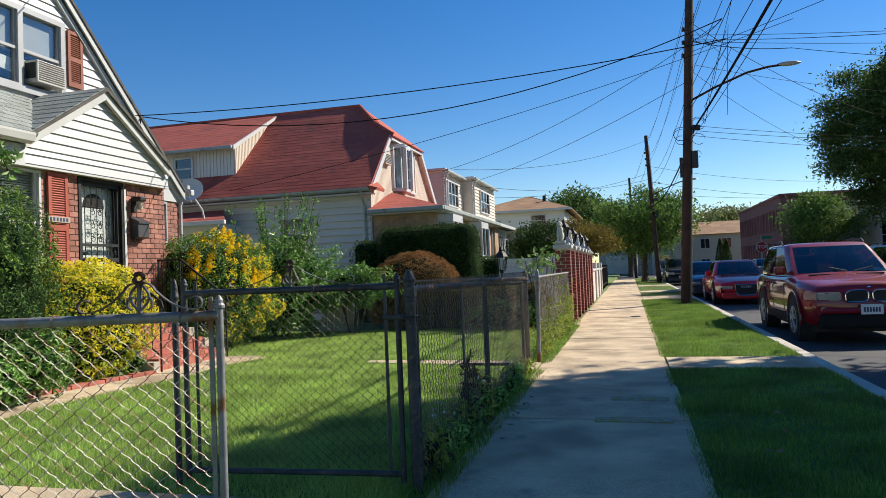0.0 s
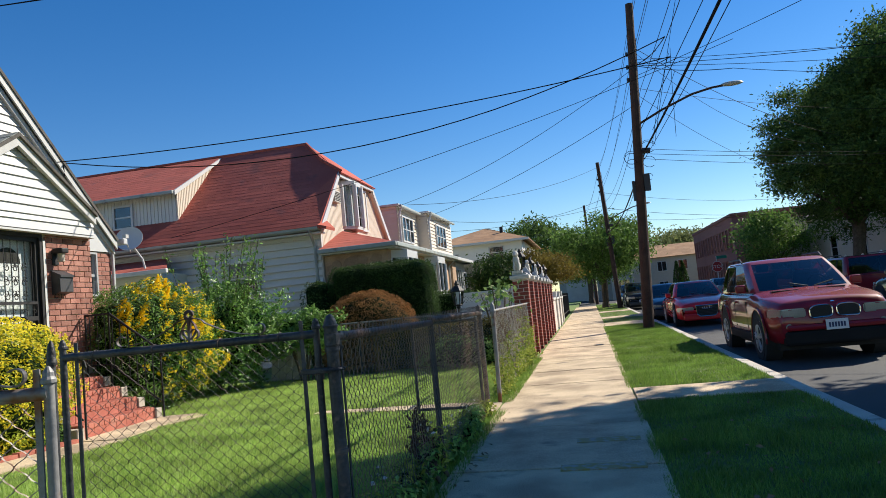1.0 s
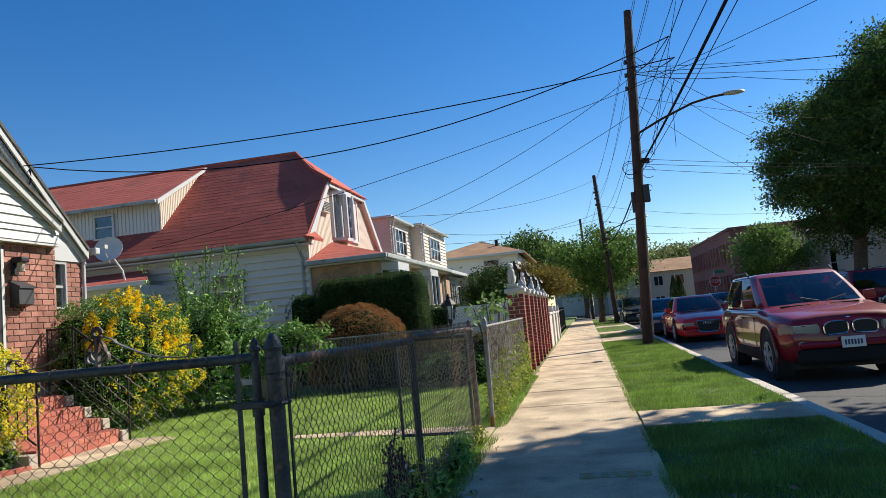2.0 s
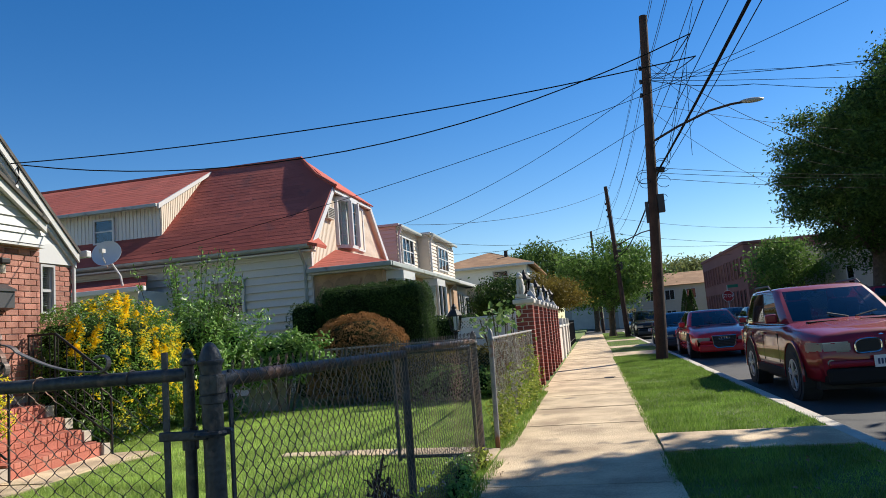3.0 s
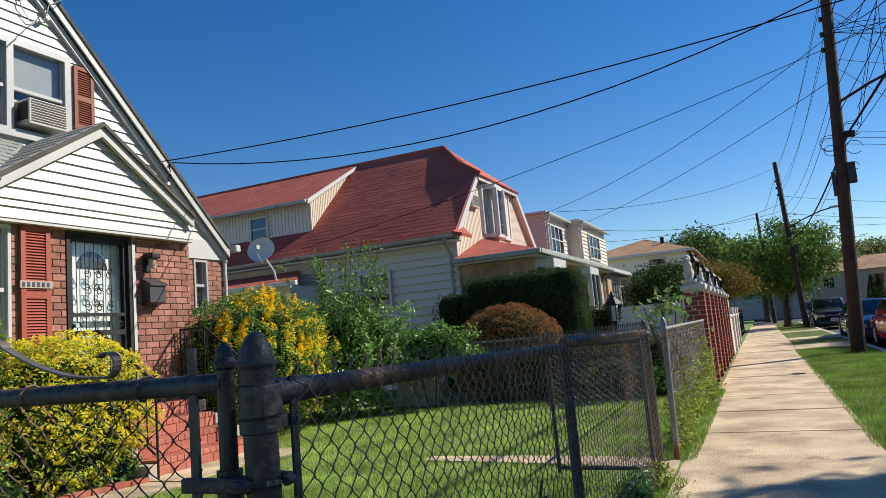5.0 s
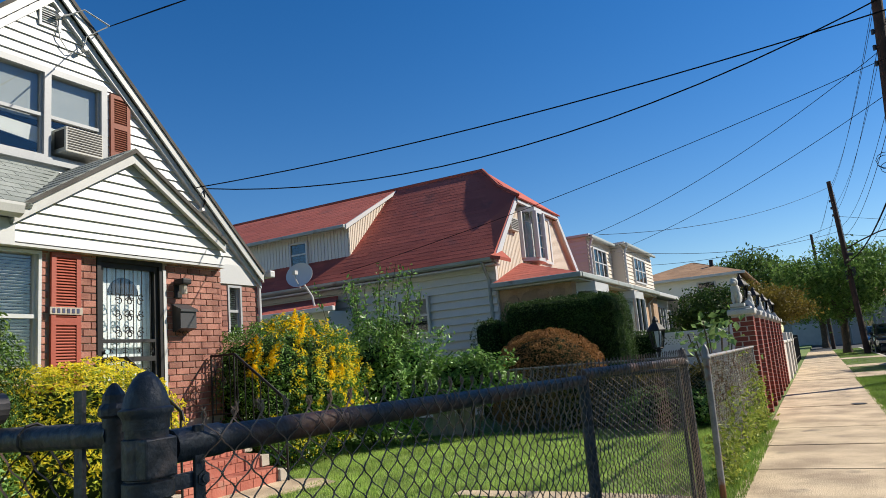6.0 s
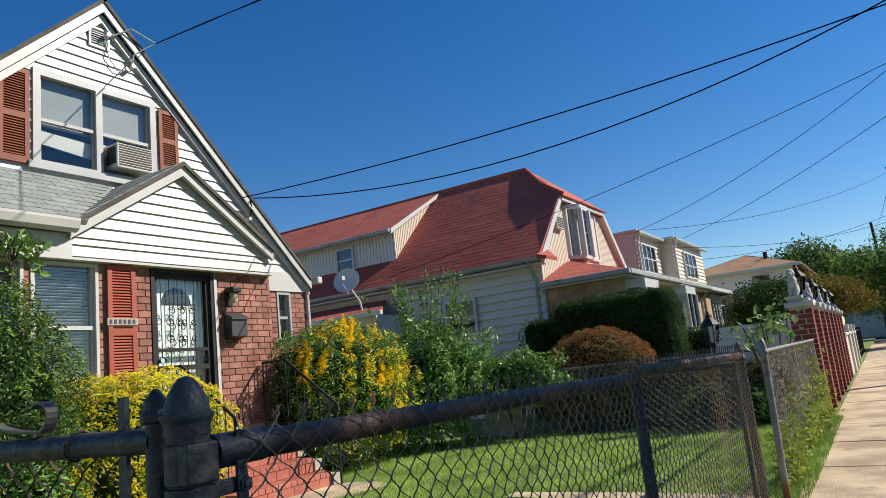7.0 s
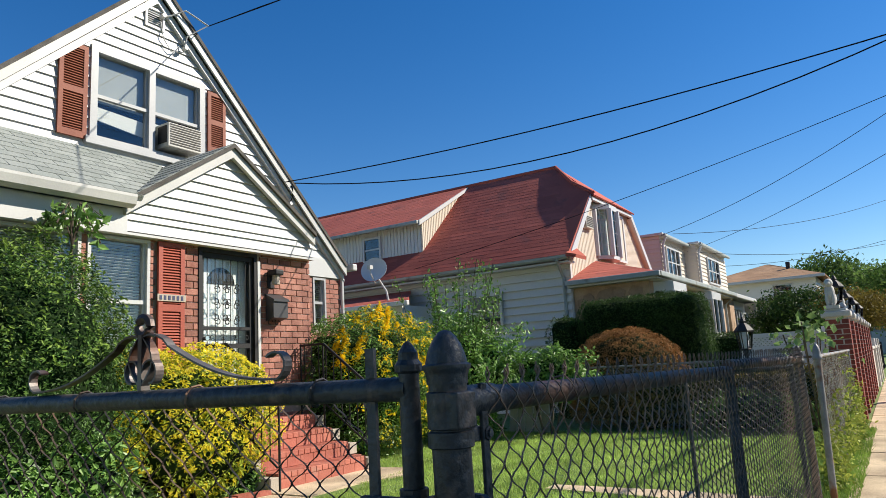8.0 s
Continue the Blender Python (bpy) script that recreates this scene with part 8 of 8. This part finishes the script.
        bmesh.ops.bevel(bm2, geom=list(bm2.edges), offset=0.02, segments=2, affect='EDGES')
        part("headlight", bm2, M_HEADL, c, "cloudy headlight")
        part("fog_lamp", tube(bmesh.new(), (s * hw * 0.72, -0.02, z0 + 0.27), (s * hw * 0.72, 0.08, z0 + 0.27), 0.05, 12), M_HEADL, c)
        bm2 = bmesh.new()
        box(bm2, s * hw * 0.85 - 0.1, s * hw * 0.85 + 0.08, L - 0.14, L + 0.008, belt - 0.42, belt - 0.12, bevel=0.02)
        part("tail_light", bm2, P_RED, c)
        for yw in wheels:
            # flat near-black disc paints the shaded wheel well on the body side
            bm2 = bmesh.new()
            tube(bm2, (s * (hw - 0.25), yw, wheel_r + 0.03), (s * (hw + 0.006), yw, wheel_r + 0.03), wheel_r + 0.085, 28)
            part("wheel_arch", bm2, M_DARK, c)
            if clad:
                bm2 = bmesh.new()
                pts_ = [(s * (hw + 0.004), yw + (wheel_r + 0.11) * math.cos(a), wheel_r + 0.03 + (wheel_r + 0.11) * math.sin(a)) for a in [math.pi * (k - 1) / 16 for k in range(19)]]
                ribbon(bm2, pts_, 0.03, 0.03, (1, 0, 0))
                part("arch_trim", bm2, paint, c)
            wh2 = new("wheel")
            wh2.parent = c
            wh2.location = (s * (hw - 0.10), yw, wheel_r)
            prof = [(wheel_r * 0.62, -0.11), (wheel_r * 0.95, -0.115), (wheel_r, -0.08), (wheel_r, 0.08), (wheel_r * 0.95, 0.115), (wheel_r * 0.66, 0.11)]
            bm2 = lathe(bmesh.new(), prof, 28)
            bmesh.ops.rotate(bm2, verts=bm2.verts, cent=(0, 0, 0), matrix=Matrix.Rotation(math.pi / 2, 3, 'Y'))
            part("tyre", bm2, M_TYRE, wh2, smooth=True)
            bm2 = bmesh.new()
            lathe(bm2, ((wheel_r * 0.66, 0.095), (wheel_r * 0.66, 0.118), (wheel_r * 0.60, 0.118), (wheel_r * 0.58, 0.098)), 28)
            bmesh.ops.rotate(bm2, verts=bm2.verts, cent=(0, 0, 0), matrix=Matrix.Rotation(s * math.pi / 2, 3, 'Y'))
            part("rim", bm2, M_RIM, wh2)
            # black disc stands for the shade between the spokes
            part("hub_shadow", tube(bmesh.new(), (s * 0.0955, 0, 0), (s * 0.1115, 0, 0), wheel_r * 0.585, 24), M_DARK, wh2)
            bm2 = bmesh.new()
            for k in range(5):
                a = 2 * math.pi * k / 5 + 0.3
                for da in (-0.13, 0.13):
                    tube(bm2, (s * 0.116, 0.04 * math.cos(a), 0.04 * math.sin(a)), (s * 0.116, wheel_r * 0.6 * math.cos(a + da), wheel_r * 0.6 * math.sin(a + da)), 0.022, 6, 0.018)
            tube(bm2, (s * 0.10, 0, 0), (s * 0.128, 0, 0), 0.055, 12)
            part("spokes", bm2, M_RIM, wh2)
    part("underbody", B(-hw + 0.16, hw - 0.16, 0.25, L - 0.25, 0.19, z0 + 0.1), M_DARK, c)
    # nose
    if grille == "kidney":
        for s in (1, -1):
            bm2 = bmesh.new()
            pl = [(s * 0.195 + 0.165 * math.copysign(abs(math.cos(a)) ** 0.55, math.cos(a)), nose - 0.165 + 0.095 * math.copysign(abs(math.sin(a)) ** 0.6, math.sin(a)) + 0.02 * abs(math.cos(a)) * (-1 if s * math.cos(a) > 0 else 0)) for a in [2 * math.pi * k / 24 for k in range(24)]]
            prism(bm2, pl, "y", -0.035, 0.1)
            part("grille_mesh", bm2, M_DARK, c)
            bm2 = bmesh.new()
            path_tube(bm2, [(x_, -0.036, z_) for x_, z_ in pl] + [(pl[0][0], -0.036, pl[0][1])], 0.011, 6)
            part("grille_ring", bm2, M_CHROME, c, "chrome grille surround")
        part("badge", tube(bmesh.new(), (0, 0.12, nose - 0.075), (0, 0.02, nose - 0.055), 0.04, 14), M_CHROME, c)
    elif grille == "frame":
        bm2 = bmesh.new()
        pl = [(-0.33, nose - 0.06), (0.33, nose - 0.06), (0.30, z0 + 0.16), (0.22, z0 + 0.09), (-0.22, z0 + 0.09), (-0.30, z0 + 0.16)]
        prism(bm2, pl, "y", -0.075, 0.1)
        part("grille_mesh", bm2, M_DARK, c)
        bm2 = bmesh.new()
        path_tube(bm2, [(x_, -0.077, z_) for x_, z_ in pl + pl[:1]], 0.016, 6)
        part("grille_ring", bm2, M_CHROME, c, "chrome grille surround")
        bm2 = bmesh.new()
        for k in range(4):
            path_tube(bm2, [(-0.105 + k * 0.07 + 0.042 * math.cos(a), -0.085, nose - 0.13 + 0.042 * math.sin(a)) for a in [j * math.pi / 8 for j in range(17)]], 0.006, 5)
        part("badge", bm2, M_CHROME, c)
        for k in range(7):
            part("grille_bar", B(-0.28, 0.28, -0.081, -0.075, z0 + 0.13 + k * 0.045, z0 + 0.139 + k * 0.045), M_PLASTIC, c)
    else:
        part("grille_mesh", B(-0.42, 0.42, -0.02, 0.1, nose - 0.24, nose - 0.10, bevel=0.02), M_DARK, c)
        part("grille_bar", B(-0.40, 0.40, -0.03, -0.015, nose - 0.18, nose - 0.16), M_CHROME, c)
    part("lower_bumper", B(-hw * 0.80, hw * 0.80, -0.055, 0.3, z0 - 0.03, z0 + 0.20, bevel=0.05), clad or (paint if grille == "frame" else M_PLASTIC), c)
    part("bumper_lip", B(-hw * 0.76, hw * 0.76, -0.06, 0.2, z0 + 0.20, z0 + 0.30, bevel=0.04), paint if grille != "frame" else paint, c)
    if grille != "frame":
        pl = thing("number_plate", "", "")
        pl.parent = c
        zc = z0 + 0.27 if grille == "kidney" else z0 + 0.22
        part("plate", B(-0.16, 0.16, -0.078, -0.066, zc - 0.08, zc + 0.08, bevel=0.004), M_PLATE, pl)
        for k in range(6):
            part("bar", B(-0.12 + k * 0.042, -0.095 + k * 0.042, -0.083, -0.079, zc - 0.04, zc + 0.035), M_INK, pl)
    part("rear_plate", B(-0.16, 0.16, L + 0.002, L + 0.014, belt - 0.42, belt - 0.27), M_PLATE, c)
    part("rear_bumper", B(-hw * 0.84, hw * 0.84, L - 0.25, L + 0.05, z0, z0 + 0.28, bevel=0.05), clad or paint, c)
    # bonnet creases, vents and wipers
    for s in (1, -1):
        bm2 = bmesh.new()
        path_tube(bm2, [(s * 0.30, 0.2, top_z(0.2) + 0.030), (s * 0.40, 0.7, top_z(0.7) + 0.030), (s * 0.48, cab[0] - 0.05, belt + 0.0)], 0.016, 5)
        part("bonnet_crease", bm2, paint, c)
        part("bonnet_vent", B(min(s * 0.16, s * 0.58), max(s * 0.16, s * 0.58), cab[0] - 0.16, cab[0] - 0.05, belt + 0.0, belt + 0.022), M_DARK, c)
        bm2 = bmesh.new()
        path_tube(bm2, [(s * 0.05 + 0.1, cab[0] + 0.02, belt + 0.06), (s * 0.35 + 0.15, cab[0] + 0.16, belt + 0.13)], 0.012, 5)
        part("wiper", bm2, M_PLASTIC, c)
    for s in (1, -1):
        bm2 = bmesh.new()
        box(bm2, s * 0.38 - 0.24, s * 0.38 + 0.24, cab[0] + 1.15, cab[0] + 1.3, belt - 0.3, belt + (H - belt) * 0.58, bevel=0.06)
        box(bm2, s * 0.38 - 0.12, s * 0.38 + 0.12, cab[0] + 1.18, cab[0] + 1.28, belt + (H - belt) * 0.62, belt + (H - belt) * 0.86, bevel=0.04)
        part("seat_back", bm2, M_PLASTIC, c)
    return c


ROADZ = -0.19
vehicle("parked_suv", "wine red sport utility car with twin oval grilles", (4.00, 12.62, ROADZ), 0, P_WINE, 4.67, 1.87, 1.70, 1.10, 1.12, 0.36, (0.88, 3.70), (1.30, 4.50, 2.25, 4.15), True, M_CLAD, "kidney")
vehicle("parked_sedan", "bright red sedan with a tall framed grille", (3.86, 23.9, ROADZ), 0, P_RED, 4.58, 1.78, 1.42, 0.92, 0.88, 0.32, (0.9, 3.55), (1.30, 4.05, 2.05, 3.35), False, None, "frame")
vehicle("parked_sedan", "dark blue-grey sedan parked by the kerb", (3.45, 29.6, ROADZ), 0, P_BLUE, 4.5, 1.76, 1.42, 0.92, 0.88, 0.32, (0.9, 3.5), (1.25, 4.0, 2.0, 3.3), False, None, "bar")
vehicle("parked_suv", "black sport utility car parked by the kerb", (3.4, 45.0, ROADZ), 0, P_BLACK, 4.6, 1.84, 1.68, 1.08, 1.08, 0.35, (0.9, 3.6), (1.25, 4.45, 2.1, 4.1), True, None, "bar")
vehicle("parked_suv", "black car behind another by the kerb", (3.3, 50.5, ROADZ), 0, P_BLACK, 4.6, 1.84, 1.6, 1.05, 1.05, 0.35, (0.9, 3.6), (1.25, 4.45, 2.1, 4.1), True, None, "bar")
vehicle("parked_suv", "dark red van parked on the far side", (9.35, 30.3, ROADZ), 180, P_WINE, 4.9, 1.9, 1.75, 1.10, 1.10, 0.35, (0.9, 3.8), (1.1, 4.75, 1.9, 4.5), True, None, "bar")
vehicle("parked_suv", "dark car parked on the far side", (9.4, 23.9, ROADZ), 180, P_BLACK, 4.6, 1.84, 1.6, 1.05, 1.05, 0.35, (0.9, 3.6), (1.25, 4.45, 2.1, 4.1), True, None, "bar")
vehicle("parked_sedan", "dark car parked on the far side", (9.3, 47.5, ROADZ), 180, P_BLACK, 4.5, 1.76, 1.42, 0.92, 0.88, 0.32, (0.9, 3.5), (1.25, 4.0, 2.0, 3.3), False, None, "bar")
vehicle("parked_sedan", "silver car parked on the far side", (9.3, 55.0, ROADZ), 180, P_SILVER, 4.5, 1.76, 1.45, 0.92, 0.88, 0.32, (0.9, 3.5), (1.25, 4.0, 2.0, 3.3), False, None, "bar")
vehicle("parked_suv", "wine red car parked on the far side", (9.3, 41.5, ROADZ), 180, P_WINE, 4.6, 1.84, 1.6, 1.05, 1.05, 0.35, (0.9, 3.6), (1.25, 4.45, 2.1, 4.1), True, None, "bar")

# ---- bricks of the house front, each its own piece where the camera passes near ----
BL, BH, BJ = 0.205, 0.071, 0.012
brick_meshes = {}


def brick_mesh(w, key):
    k = (round(w, 3), key)
    if k not in brick_meshes:
        bm_ = bmesh.new()
        if key == "x":
            box(bm_, -0.02, 0.0, 0, w, 0, BH, bevel=0.004)
        me = bpy.data.meshes.new("brick")
        bm_.to_mesh(me)
        bm_.free()
        me.materials.append(M_BRICK)
        brick_meshes[k] = me
    return brick_meshes[k]


panels = [(9.52, 10.45, 0.75, 2.88, XF), (8.31, 8.52, 1.3, 2.88, XF), (7.87, 7.94, 1.5, 2.88, XF), (11.94, 12.30, 1.9, 2.83, XB)]
rest = [(9.52, 10.45, 0.0, 0.745, XF), (8.31, 8.52, 0.0, 1.295, XF), (5.0, 8.30, 0.0, 1.44, XF), (10.46, 12.30, 0.0, 1.89, XB), (10.46, 11.61, 1.9, 2.83, XB), (5.0, 6.09, 1.44, 2.83, XF), (7.06, 7.115, 1.44, 2.83, XF)]
count = 0
joined = bmesh.new()
for group_, singles in ((panels, True), (rest, False)):
    for ya, yb, za, zb, xx in group_:
        z, k = za - (za % (BH + BJ)), int(za / (BH + BJ))
        while z < zb:
            if z >= za - 0.001 and z + BH <= zb + 0.02:
                y = ya - (ya % (BL + BJ)) - (BL / 2 if k % 2 else 0)
                while y < yb:
                    lo, hi = max(y, ya), min(y + BL, yb)
                    if hi - lo > 0.03:
                        if singles and count < 300:
                            o = new("brick", brick_mesh(hi - lo, "x"))
                            o.parent = house
                            o.location = (xx, lo, z)
                            count += 1
                        else:
                            box(joined, xx - 0.02, xx, lo, hi, z, z + BH)
                    y += BL + BJ
            z += BH + BJ
            k += 1
# return wall of the porch
z, k = 0.0, 0
while z < 2.85:
    x = XB - (BL / 2 if k % 2 else 0)
    while x < XF:
        lo, hi = max(x, XB), min(x + BL, XF - 0.001)
        if hi - lo > 0.03:
            box(joined, lo, hi, 10.448, 10.466, z, z + BH)
        x += BL + BJ
    z += BH + BJ
    k += 1
part("brickwork", joined, M_BRICKJ, house)["kind"] = "stuff"
